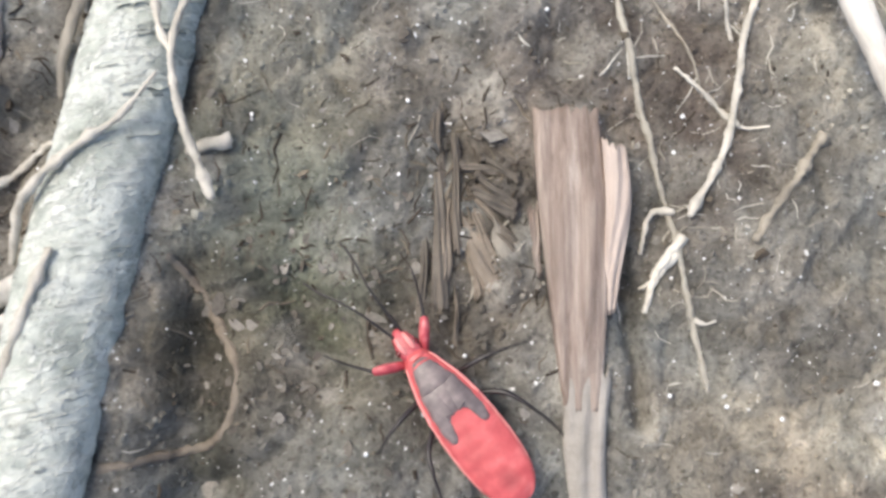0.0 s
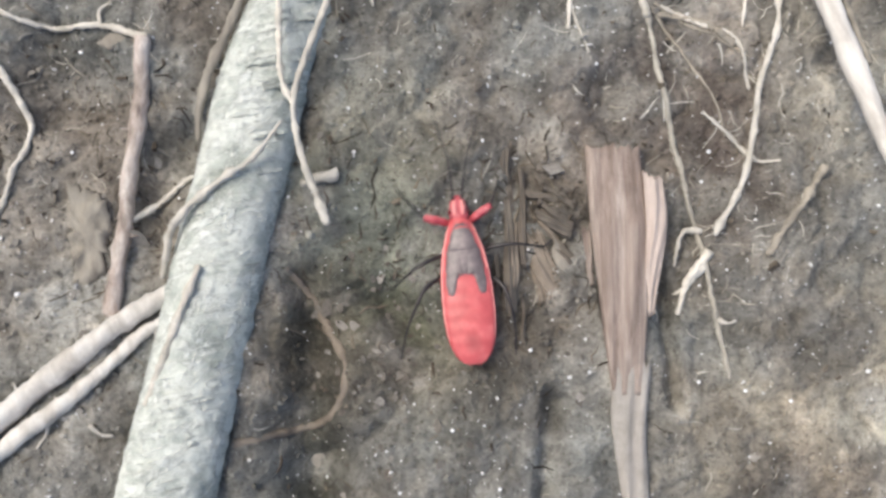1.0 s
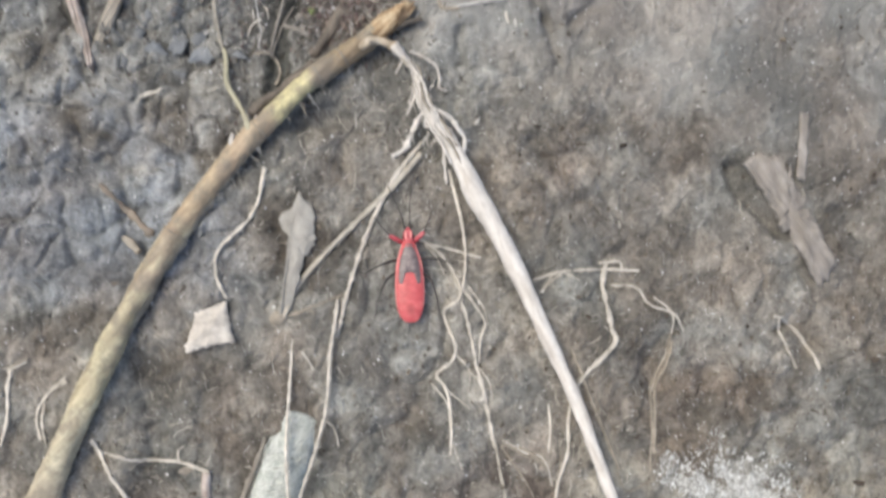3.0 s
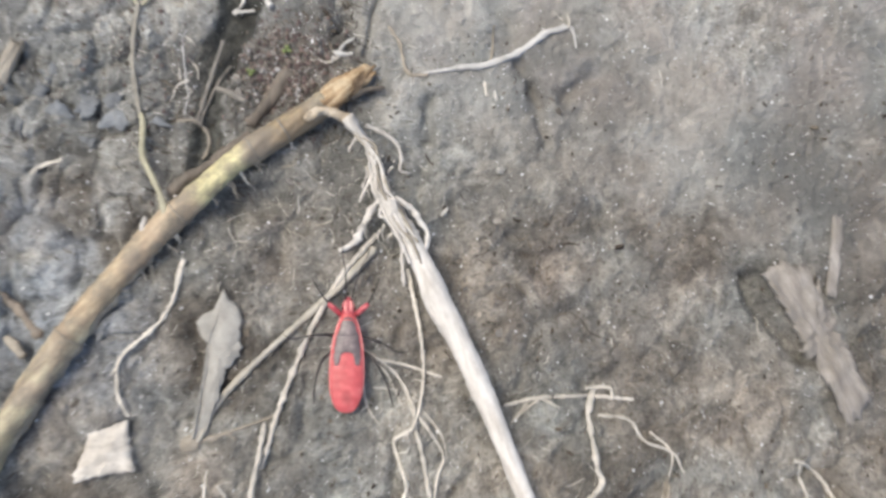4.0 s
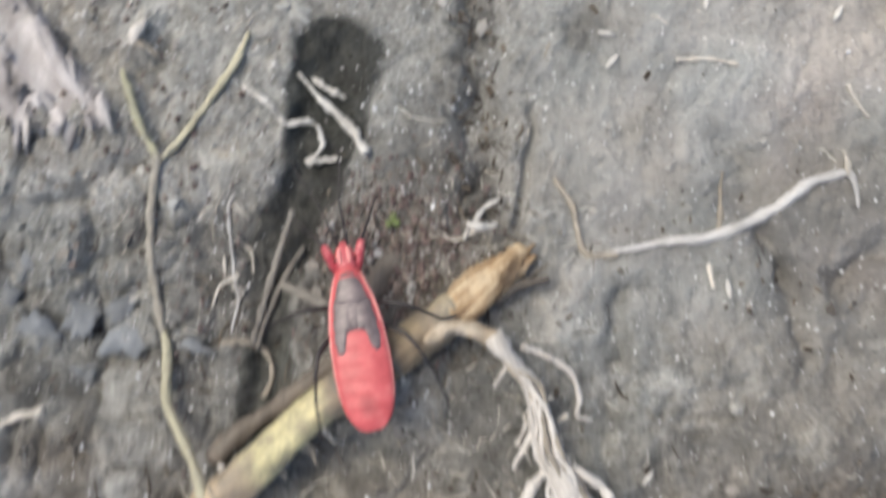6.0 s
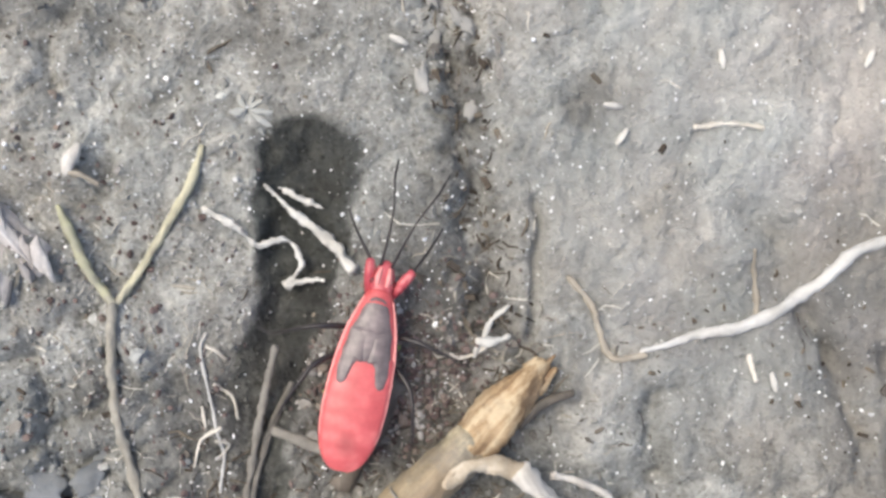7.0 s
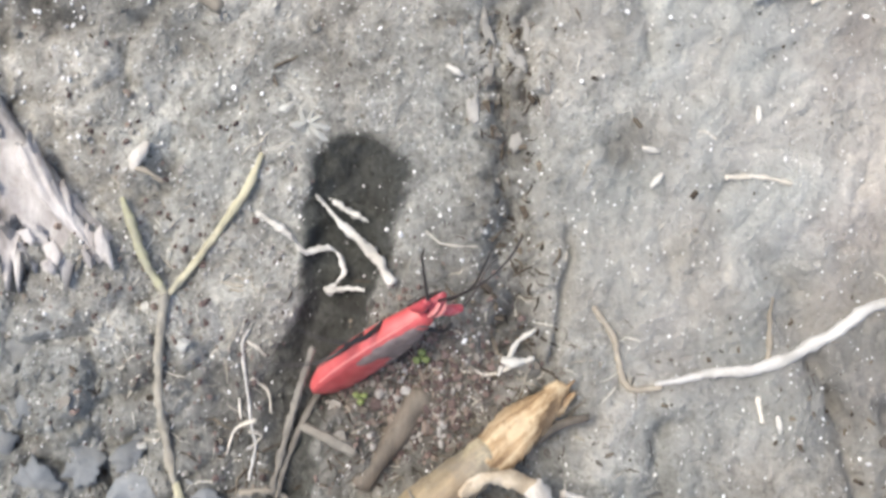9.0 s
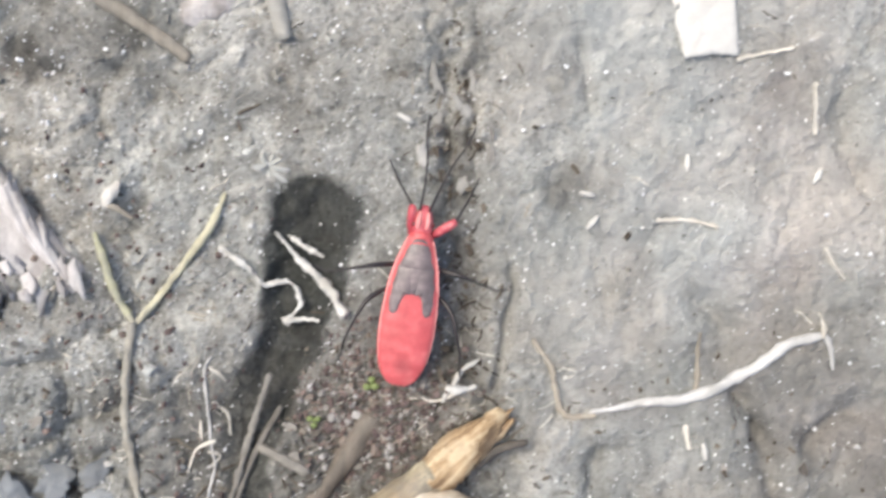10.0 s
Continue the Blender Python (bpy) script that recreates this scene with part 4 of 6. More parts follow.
bm = tube(bmesh.new(), twig_line, (2.1, 2.15, 2.2, 2.25, 2.3, 2.5, 2.8, 3.2, 3.6, 3.9), 26, 0.09, 41, knots=0.14)
part("stem", roughen(bm, 0.2, 1.6), TWIG, twig)
part("peeled_end", tube(bmesh.new(), spline([(-7.4, 123.5, 2.1), (-3.8, 126.5, 1.7), (-0.4, 129.4, 1.1), (1.9, 131.3, 0.5)], 0.4), (2.0, 2.15, 1.95, 1.6, 0.8), 22, 0.2, 42), MATS["peeled"], twig, "peeled orange-tan broken end")
for k, (dx, dy, far) in enumerate([(0.6, -0.9, 2.0), (-0.8, 0.7, 1.6), (0.1, 0.2, 2.4), (1.1, -0.2, 1.2), (0.3, -1.3, 1.0), (-0.5, 1.0, 0.8), (-0.9, -0.4, 2.2)]):
    part("splinter", tube(bmesh.new(), spline([(0.6 + dx, 130 + dy, 1.0), (1.6 + dx, 130.9 + dy, 0.9), (0.9 + dx + 0.8 * far, 130 + dy + 0.75 * far, 0.6)], 0.3), (0.6, 0.4, 0.12), 7, 0.2, 44 + k), MATS["peeled"], twig)
for k, (pts, rad, mat) in enumerate([
    ([(-54, 80.5, 1.2), (-55.5, 82.2, 1.0), (-57.2, 83.6, 0.4)], (0.9, 1.0, 0.5), "tan"),
    ([(-1.5, 126, 1.2), (1.5, 127.6, 0.8), (4.4, 128.2, 0.4)], (0.7, 0.6, 0.3), "darkbark"),
    ([(-34, 100, 3.6), (-35, 102.2, 3.8), (-34.6, 104, 3.6)], (0.8, 0.6, 0.4), "straw"),
]):
    part("side_shoot", tube(bmesh.new(), spline(pts, 0.4), rad, 10, 0.2, 50 + k), MATS[mat], twig)

for k in range(15):
    hr = np.random.default_rng(600 + k)
    p = twig_line[hr.integers(12, 70)]
    s = 1
    x, y = p[0] + s * hr.uniform(1.8, 2.3), p[1] - s * hr.uniform(1.6, 2.2)
    dx, dy = s * hr.uniform(-0.6, 1.8), -s * hr.uniform(0.2, 1.8)
    part("root_hair", tube(bmesh.new(), spline([(p[0] + s * 1.2, p[1] - s * 1.2, 3.0), (x, y, 2.0), (x + 0.6 * dx + hr.normal(0, 0.4), y + 0.6 * dy + hr.normal(0, 0.4), 1.2), (x + dx, y + dy, gz(x + dx, y + dy) + 0.1)], 0.3), (0.3, 0.2, 0.16, 0.08), 6, 0.3, 640 + k), MATS["tan" if k % 3 else "pale"], twig)

for k, (x, y, r) in enumerate([(-12.8, 119.5, 2.3), (-17.6, 116, 2.32), (-29.6, 104.8, 2.4), (-46.8, 84, 2.65)]):
    i = int(np.argmin(np.hypot(twig_line[:, 0] - x, twig_line[:, 1] - y)))
    ahead = twig_line[i + 1] - twig_line[i - 1]
    ahead /= np.linalg.norm(ahead)
    side = np.cross(ahead, (0, 0, 1))
    up = np.cross(side, ahead)
    hr = np.random.default_rng(690 + k)
    ring = [twig_line[i] + r * (math.cos(a) * side + math.sin(a) * up) + ahead * hr.normal(0, 0.06) for a in np.linspace(-0.5, 3.6, 22)]
    part("bark_ring", tube(bmesh.new(), ring, (0.06, 0.13, 0.16, 0.12, 0.06), 6, 0.3, 695 + k), MATS["dim" if k < 2 else "tan"], twig)

# grey-brown strip following the twig's lower right side
side_strip = []
for i in range(int(np.argmin(np.hypot(twig_line[:, 0] + 29.5, twig_line[:, 1] - 104.8))), int(np.argmin(np.hypot(twig_line[:, 0] + 60, twig_line[:, 1] - 60)))):
    ahead = twig_line[i + 1] - twig_line[i]
    off = np.array((-ahead[1], ahead[0], 0)) / np.hypot(ahead[0], ahead[1])
    side_strip.append(twig_line[i] + 1.5 * off + np.array((0, 0, -0.75)))
part("bark_strip", roughen(tube(bmesh.new(), side_strip, (0.3, 0.95, 1.15, 1.1, 1.2, 1.25, 1.1, 0.4), 12, 0.3, 740, knots=0.2), 0.3, 1.4), MATS["tan"], twig, "grey-brown strip along one side")

# ---- the straw-coloured root and its knotted upper end ----
straw = thing("straw_root", "pale straw-coloured root, knotted at its top, lying slanted on the soil", "root", "roots on the soil")
bm = tube(bmesh.new(), spline([(9.3, 102.2, 3.2), (12.4, 96, 3.4), (14.6, 91, 3.5), (18.8, 83.6, 3.5), (24.2, 72.2, 3.6), (29.7, 59.4, 3.8), (34.7, 47.7, 4.2), (39.5, 33.8, 4.8), (44.2, 20, 5.4)], 0.6), (1.6, 2.25, 2.05, 1.8, 1.55, 1.42, 1.34, 1.22, 0.9), 20, 0.06, 61, knots=0.06)
part("shaft", roughen(bm, 0.12, 1.2), MATS["straw"], straw)
part("knot", tube(bmesh.new(), spline([(18, 85, 3.5), (18.7, 83.8, 3.5), (19.4, 82.4, 3.5)], 0.3), (1.8, 2.1, 1.75), 18, 0.08, 62), MATS["straw"], straw)
part("neck", roughen(tube(bmesh.new(), spline([(-1.9, 122.1, 3.2), (0.2, 119.6, 3.0), (2.5, 117.2, 2.9), (3.5, 113.9, 2.9), (4.1, 110.7, 3.0), (5.2, 108.4, 3.2), (7.1, 105.4, 3.2), (9.6, 101.6, 3.2)], 0.4), (0.8, 0.88, 0.95, 1.2, 1.45, 1.9), 16, 0.3, 63, knots=0.3), 0.3, 1.1), MATS["straw"], straw)
part("neck_base", roughen(tube(bmesh.new(), spline([(-9, 121.6, 3.7), (-6.8, 122.9, 3.7), (-4.4, 122.9, 3.4), (-1.4, 121.8, 3.2)], 0.4), (0.7, 0.85, 0.8, 0.85), 14, 0.3, 65, knots=0.3), 0.25, 1.1), MATS["neck"], straw, "tan stretch joining the twig")
for k in range(9):
    hr = np.random.default_rng(660 + k)
    off = hr.uniform(-1.3, 1.3)
    line = [(-1.2, 121.4), (0.6, 119.3), (2.6, 116.8), (3.6, 113.6), (4.3, 110.6), (5.6, 107.9), (7.4, 104.9), (9.8, 101.4), (11.6, 97.6)][hr.integers(0, 4) : hr.integers(6, 10)]
    pts = [(x + (0.3 + 0.09 * (122 - y)) * off * 0.75 + hr.normal(0, 0.2), y + hr.normal(0, 0.3), 4.1 + 0.05 * (122 - y) - 0.35 * off * off + hr.normal(0, 0.12)) for x, y in line]
    part("root_fibre", tube(bmesh.new(), spline(pts, 0.4), (0.18, 0.34, 0.3, 0.36, 0.2), 7, 0.25, 670 + k), MATS["straw" if k % 3 else "tan"], straw)


def side_root(seed, rad, *pts):
    part("side_root", tube(bmesh.new(), spline(pts, 0.35), [0.68 * r for r in rad], 9, 0.35, seed, knots=0.4), MATS["straw"], straw)


side_root(70, (0.9, 0.7, 0.8, 0.6), (4.6, 108.9, 3.2), (2.8, 106.6, 2.8), (1.5, 103.8, 2.2), (0.1, 101, 1.6), (-2.4, 99.4, 1.0))
side_root(71, (0.7, 0.75, 0.6, 0.5), (6.6, 108.6, 4.0), (9.5, 106.9, 4.0), (11, 104.8, 3.8), (12.4, 102.9, 3.4), (12.2, 100.2, 3.4), (11.4, 98.6, 4.0))
side_root(72, (0.8, 0.5, 0.3), (3.4, 113.3, 3.2), (1.8, 110.4, 2.4), (0.7, 108, 1.6))
side_root(73, (0.45, 0.5, 0.45, 0.3), (1.4, 121.1, 2.4), (4.2, 120, 2.2), (6.7, 118.3, 1.8), (7.7, 115.7, 1.6), (7.5, 113.7, 1.6), (9.2, 113.2, 1.2))
side_root(74, (0.5, 0.4, 0.3), (4.8, 108.3, 4.0), (4.3, 105.4, 3.2), (6.6, 105.8, 3.8))
side_root(75, (0.6, 0.5, 0.4), (6.2, 106.2, 3.4), (8, 101.8, 2.6), (8.3, 97.9, 1.8), (8.8, 93.6, 1.0))
side_root(76, (0.7, 0.45, 0.3), (2.7, 115.2, 3.0), (1.9, 112.5, 2.2), (1.1, 110.4, 1.4))
side_root(77, (0.6, 0.4, 0.25), (0.4, 119.6, 3.4), (-0.6, 118.2, 2.4), (-1.4, 116.6, 1.4))
side_root(78, (0.5, 0.55, 0.4), (5.2, 107.6, 4.2), (6.2, 104.6, 4.2), (9.2, 101.2, 4.6), (10.6, 98.4, 5.0))
for k in range(26):
    rng = np.random.default_rng(90 + k)
    x, y = 3.5 + rng.uniform(-2.5, 3), 111 + rng.uniform(-9, 5)
    a, n = rng.uniform(3.6, 5.6), rng.uniform(1.5, 3.5)
    part("root_hair", tube(bmesh.new(), spline([(x, y, 3.2), (x + 0.4 * n * math.cos(a), y + 0.5 * n * math.sin(a), 2.2), (x + 0.5 * n * math.cos(a + 0.4), y + n * math.sin(a), 1.0)], 0.35), (0.28, 0.2, 0.12), 6, 0.2, 120 + k), MATS["pale"], straw)

# ---- the forked seedling stem ----
stem = thing("forked_stem", "thin yellow-green forked stem lying on the soil", "stem")
part("shoot", tube(bmesh.new(), spline([(-31.2, 103.6, 4.2), (-32.2, 107.4, 3.6), (-34.3, 111.4, 2.6), (-35.9, 114.6, 1.9), (-36.1, 119.8, 1.5), (-36.7, 121.8, gz(-36.7, 121.8) + 0.4)], 0.4), (0.65, 0.55, 0.5, 0.55, 0.55, 0.42), 12, 0.14, 140, knots=0.12), MATS["stem"], stem)
part("shoot", roughen(tube(bmesh.new(), settled([(-36.6, 121.4), (-37.1, 123), (-38, 127.5), (-38.3, 133), (-37.7, 140.4)], 0.42, 0.4, 6), (0.4, 0.46, 0.42, 0.46, 0.45), 12, 0.2, 143, knots=0.2), 0.12, 0.7), MATS["soiled_stem"], stem, "stretch greyed by soil")
part("fork_arm", roughen(tube(bmesh.new(), settled([(-37.7, 140.2), (-39.7, 143.6), (-40.9, 147.1), (-41.9, 149.9)], 0.4, 0.4, 6), (0.4, 0.45, 0.48, 0.3), 12, 0.16, 141), 0.12, 0.7), MATS["stem_green"], stem)
part("fork_arm", roughen(tube(bmesh.new(), settled([(-37.7, 140.2), (-34.5, 144.3), (-31.9, 147.9), (-29.9, 150.9), (-28.5, 154.4)], 0.4, 0.4, 6), (0.36, 0.36, 0.4, 0.5, 0.25), 12, 0.16, 142), 0.12, 0.7), MATS["stem"], stem)

# ---- flakes and scraps ----
leaf = thing("dry_leaf", "dry grey leaf lying flat on the soil", "leaf")
outline = [(-21.7, 92.5), (-20.8, 90.7), (-19.6, 90.0), (-18.9, 88.8), (-18.5, 87.1), (-18.8, 85.9), (-18.5, 84.7), (-18.9, 83.8), (-18.1, 82.7), (-18.8, 82.0), (-18.4, 81.1), (-19.4, 80.7), (-20.0, 79.4), (-20.9, 79.0), (-21.2, 77.0), (-21.9, 75.4), (-21.8, 73.8), (-22.5, 73.0), (-22.8, 71.4), (-23.7, 68.1), (-26.1, 66.2), (-25.8, 69.4), (-25.2, 73.3), (-24.9, 75.9), (-24.6, 78.2), (-24.2, 81.0), (-24.0, 83.8), (-25.4, 84.7), (-26.0, 86.8), (-25.2, 87.9), (-23.2, 89.0), (-22.5, 90.7)]
part("blade", sheet(bmesh.new(), outline, 0.25, 0.5, 0.07, 0.35, 7, 12, 0.35, base=1.5, slope=(0, 0.02)), MATS["leaf"], leaf)
z = max(v.co.z for v in bpy.data.objects["blade"].data.vertices) / MM - 0.25
part("midrib", tube(bmesh.new(), spline([(-21.8, 91.6, z + -0.05), (-22.8, 86.9, z + 0.05), (-23.9, 83.6, z + 0.1), (-24.4, 78.2, z + 0), (-25.1, 73.1, z + -0.1), (-25.9, 67.4, z + -0.3)], 0.5), (0.06, 0.1, 0.14, 0.2, 0.26), 8, 0.1, 150), MATS["leaf"], leaf)

tagged(mesh_object("dry_scrap", sheet(bmesh.new(), [(-43.2, 69.2), (-40, 69.4), (-37, 70.1), (-36.4, 67.1), (-35.9, 64.5), (-35.2, 61.8), (-39.2, 61.2), (-42, 60.6), (-44.9, 59.7), (-45.4, 61), (-44.3, 63.4), (-43.4, 66.1)], 0.9, 0.6, 0.2, 0.4, 13, 10, 0.3), MATS["scrap"]), "whitish crumpled scrap of dry leaf on the soil", "leaf scrap")
tagged(mesh_object("paper_scrap", sheet(bmesh.new(), [(18, 182.5), (25.2, 182.8), (26, 176), (26.5, 170.8), (23.4, 170.8), (20.5, 170.3), (19.4, 174)], 0.25, 0.5, 0.1, 0.2, 14, 10, 0.35), MATS["paper"]), "small cream-white scrap of paper on pale soil", "paper")
slab = thing("bark_slab", "flat brown flake of bark lying on the soil", "bark")
part("flake", sheet(bmesh.new(), [(72.3, 97.9), (76, 99), (79.9, 99.1), (83.6, 94.8), (88.4, 84.9), (93.3, 75.1), (89.9, 69.6), (86.4, 75.4), (83.2, 81.3), (79, 87.5)], 1.4, 0.5, 0.8, 1.0, 15, 12, 0.5), MATS["slab"], slab)
part("splinter", sheet(bmesh.new(), [(86, 108.5), (87.8, 107.5), (87.6, 99.7), (86.5, 93.5), (84.6, 94), (85.2, 100)], 0.7, 0.3, 0.3, 0.3, 16, 6, 0.4), MATS["slab"], slab)
tagged(mesh_object("bark_flake", sheet(bmesh.new(), [(-49.9, 18.5), (-47.6, 18.2), (-45.3, 16.9), (-44.6, 12), (-45.1, 8.3), (-47, 6.2), (-48.6, 7), (-49.4, 12)], 0.6, 0.5, 0.5, 1.0, 17, 9, 0.4), MATS["flake"]), "rounded brown flake of bark beside a thin twig", "bark")

frag = thing("bark_fragment", "pinkish-grey ragged wedge of weathered bark on the soil", "bark")
part("layer", roughen(plank(bmesh.new(), [(-78, 186), (-70, 170), (-63, 158), (-56.4, 148.6)], [(-65, 186), (-58.5, 168), (-50.6, 155.4), (-41.8, 144.6)], (2.8, 3.3, 3.0, 1.9), 2.4, 50, 1.6), 0.35, 1.3), MATS["pinkbark"], frag)
part("layer", roughen(plank(bmesh.new(), [(-75, 186), (-67, 168), (-58, 153)], [(-68, 186), (-60.5, 168), (-53, 154)], (3.3, 3.6, 2.6), 1.6, 51, 1.8), 0.35, 1.3), MATS["pinkbark"], frag)
part("layer", roughen(plank(bmesh.new(), [(-62, 160), (-58.6, 152), (-54.6, 144.6)], [(-55, 158), (-52.6, 150), (-50.2, 142.8)], (2.8, 2.5, 1.6), 1.6, 52, 1.8), 0.35, 1.3), MATS["pinkbark"], frag)
part("splinter", plank(bmesh.new(), [(-51.6, 154), (-48.6, 149), (-44.4, 144.4)], [(-49.6, 155), (-46.6, 149.4), (-43, 144.2)], (3.4, 3.0, 2.2), 1.0, 53, 0.4), MATS["pinkbark"], frag)
for k in range(26):
    hr = np.random.default_rng(900 + k)
    s = hr.uniform(0, 1)
    x, y = -65 + 18.5 * s + hr.uniform(-3.5, 4), 165 - 20 * s + hr.uniform(-3, 3)
    z, w, l = 3.6 - 1.2 * s, hr.uniform(0.3, 0.9), hr.uniform(0.8, 2.4)
    ring = [(x - w, y + l * 0.6), (x + 0.3 * w, y + l), (x + w + 0.3 * l, y - 0.2 * l), (x + w * 0.4 + 0.5 * l, y - l), (x - w * 0.4, y - 0.4 * l)]
    part("bark_flake", sheet(bmesh.new(), ring, 0.25, 0.2, 0.15, 0.3, 920 + k, 4, 0.4, base=z - 0.5 + hr.uniform(0, 0.5), slope=(hr.normal(0, 0.15), hr.normal(0, 0.15))), MATS["pinkbark"], frag)

z = gz(-62.5, 127)
tagged(mesh_object("bark_strip", plank(bmesh.new(), [(-69, 137.4), (-67.4, 130.4), (-65.6, 124.4), (-63.8, 118.8)], [(-66.4, 137.4), (-65, 130.4), (-63.4, 124.4), (-62.4, 118.4)], (z + 0.6, z + 1.2, z + 1.0, z + 0.4), 1.2, 60, 0.9), MATS["twigbark"]), "rust-brown strip of bark on dark soil", "bark")
z = gz(-57.5, 128)
tagged(mesh_object("bark_strip", plank(bmesh.new(), [(-58.8, 133.4), (-61, 128.4), (-62.8, 122.8)], [(-56.4, 132.8), (-58.4, 127.4), (-61, 122.2)], (z + 0.5, z + 1.1, z + 0.4), 1.0, 61, 0.8), MATS["flake"]), "grey-brown strip of bark on dark soil", "bark")
curl = thing("dry_husk", "small curled yellowish husk on the soil", "husk")
z = gz(-39.6, 153.6)
part("husk", tube(bmesh.new(), spline([(-40.7, 152.6, z + 0.4), (-40.2, 153.8, z + 0.7), (-39.3, 155.3, z + 0.5)], 0.25), (0.35, 0.75, 0.25), 10, 0.25, 190, 0.6), MATS["straw"], curl)
part("stalk", tube(bmesh.new(), spline([(-40.4, 152.8, z + 0.5), (-39, 152.2, z + 0.5), (-37.9, 151.4, z + 0.3)], 0.25), (0.3, 0.3, 0.2), 8, 0.2, 191), MATS["tan"], curl)


def seedling(x, y, size, turn):
    """A tiny green sprout with two or three round seed leaves."""
    top = thing("green_sprout", "tiny bright green sprout with round leaves", "sprout", "sprouts beside the pit")
    z = gz(x, y)
    for k in range(3):
        a = turn + k * 2.2
        cx, cy = x + 0.55 * size * math.cos(a), y + 0.55 * size * math.sin(a)
        ring = [(cx + 0.5 * size * math.cos(b) * (1 + 0.1 * math.sin(3 * b)), cy + 0.42 * size * math.sin(b)) for b in np.arange(0, 6.2, 0.52)]
        part("seed_leaf", sheet(bmesh.new(), ring, 0.15, 0.2, 0.02, 0.05, 200 + k, 4, 0.3, base=z + 0.7 + 0.1 * k), GREEN, top)
    part("stalk", tube(bmesh.new(), [(x, y, z - 0.2), (x + 0.05, y, z + 0.4), (x, y, z + 0.85)], (0.14, 0.12, 0.12), 6, 0.1, 210), GREEN, top)


def dry_rosette(x, y, size):
    """A flattened star of dry leaves pressed into the soil."""
    top = thing("dry_rosette", "flat star of dry grey leaves pressed into the soil", "dry plant")
    hr = np.random.default_rng(88)
    for k in range(12):
        a, far = 0.53 * k + hr.uniform(-0.2, 0.2), size * hr.uniform(0.6, 1.1)
        c, s, w = math.cos(a), math.sin(a), size * 0.11
        ring = [(x + c * far * u - s * w * v, y + s * far * u + c * w * v) for u, v in ((0.05, 0.4), (0.4, 1), (0.75, 0.9), (1, 0), (0.75, -0.9), (0.4, -1), (0.05, -0.4))]
        mid = (x + c * far * 0.6, y + s * far * 0.6)
        part("leaf", sheet(bmesh.new(), ring, 0.15, 0.15, 0.14, 0.4, 230 + k, 5, 0.3, base=max(gz(*mid), gz(x, y)) - 0.42), MATS["dust_leaf"], top)


dry_rosette(-24.2, 157.4, 2.8)
seedling(-18.7, 130.1, 0.8, 0.4)
seedling(-12.6, 134.2, 0.9, 1.5)

# ---- roots and rootlets, from the branch up to the pit ----
root("pale_root", [(-59.8, -11.4), (-52.5, -5.1), (-46.9, -0.7), (-43.2, 2.1), (-38.8, 5), (-34.3, 7.5)], 1.75, 1.2, 1.2, "straw", "thick pale root leaning against the grey branch")
root("pale_root", [(-59.7, -15.1), (-54.2, -10.5), (-49.3, -7), (-44.3, -2.6), (-41.2, 0.5), (-37.4, 3.1), (-34.6, 5.3)], 1.3, 0.8, 1.0, "straw", "pale forked root beside a thicker root")
root("rootlet", [(-51.4, -7.3), (-50.9, -9.6), (-52, -11.7)], 0.35, 0.2, 0.2, "pale", "thin pale rootlet lying on the soil")
root("rootlet", [(-46.1, -9.2), (-44.9, -10.2), (-43.7, -10.4)], 0.35, 0.2, 0.3, "pale", "thin pale rootlet lying on the soil")
root("twig", [(-41.2, 35.3), (-41.5, 28.9), (-42.7, 16.3), (-44.2, 3.2)], 1.05, 1.2, 0.8, "twigbark", "thin reddish-brown peeled twig on the soil")
root("rootlet", [(-63.7, 40.5), (-59.1, 39.2), (-54.5, 37.9), (-46.7, 37.5), (-40.8, 35.5)], 0.3, 0.7, 0.8, "pale", "white rootlet with a small side shoot, beside a twig")
root("rootlet", [(-46.9, 37.7), (-47.2, 39.5), (-46, 40.7)], 0.35, 0.2, 0.8, "pale", "thin pale rootlet lying on the soil")
root("rootlet", [(-64, 42.7), (-60.5, 35.7), (-56.9, 29.3), (-55, 24.4), (-56.4, 18.7), (-58.2, 12.4), (-58.9, 4)], 0.6, 0.4, 0.5, "pale", "thin bent tan rootlet on the soil")
root("rootlet", [(-42.2, 14.2), (-38.5, 17.2), (-35.9, 19.1), (-34.5, 19.1)], 0.6, 0.3, 0.8, "pale", "thin pale rootlet lying on the soil")
root("rootlet", [(-76.4, 13.5), (-71.3, 10.2), (-66.7, 5.9), (-64.2, 1.1), (-62.7, -5.2)], 0.5, 0.8, 0.5, "pale", "pale curved rootlet on dark crumbly soil")
root("rootlet", [(-75.9, 13), (-73.8, 8.7), (-72.3, 4)], 0.5, 0.3, 0.4, "pale", "thin pale rootlet lying on the soil")
root("rootlet", [(-68.6, 54.7), (-72.2, 52.3), (-73.5, 48.6), (-73.1, 42.3)], 0.4, 0.3, 0.4, "pale", "thin pale rootlet lying on the soil")
root("rootlet", [(-79.3, 57.3), (-80.2, 53.3), (-80.2, 47.7), (-81.6, 42.1)], 0.6, 0.4, 0.4, "pale", "white rootlet on dark crumbly soil")
root("rootlet", [(-83.8, 57.7), (-79.3, 57.6), (-76, 58.9)], 0.5, 0.3, 0.4, "pale", "thin pale rootlet lying on the soil")
root("root_piece", [(-22.8, 18.5), (-20.9, 19), (-18.7, 19.5)], 0.8, 0.95, 0.7, "pale", "short broken pale piece of root")
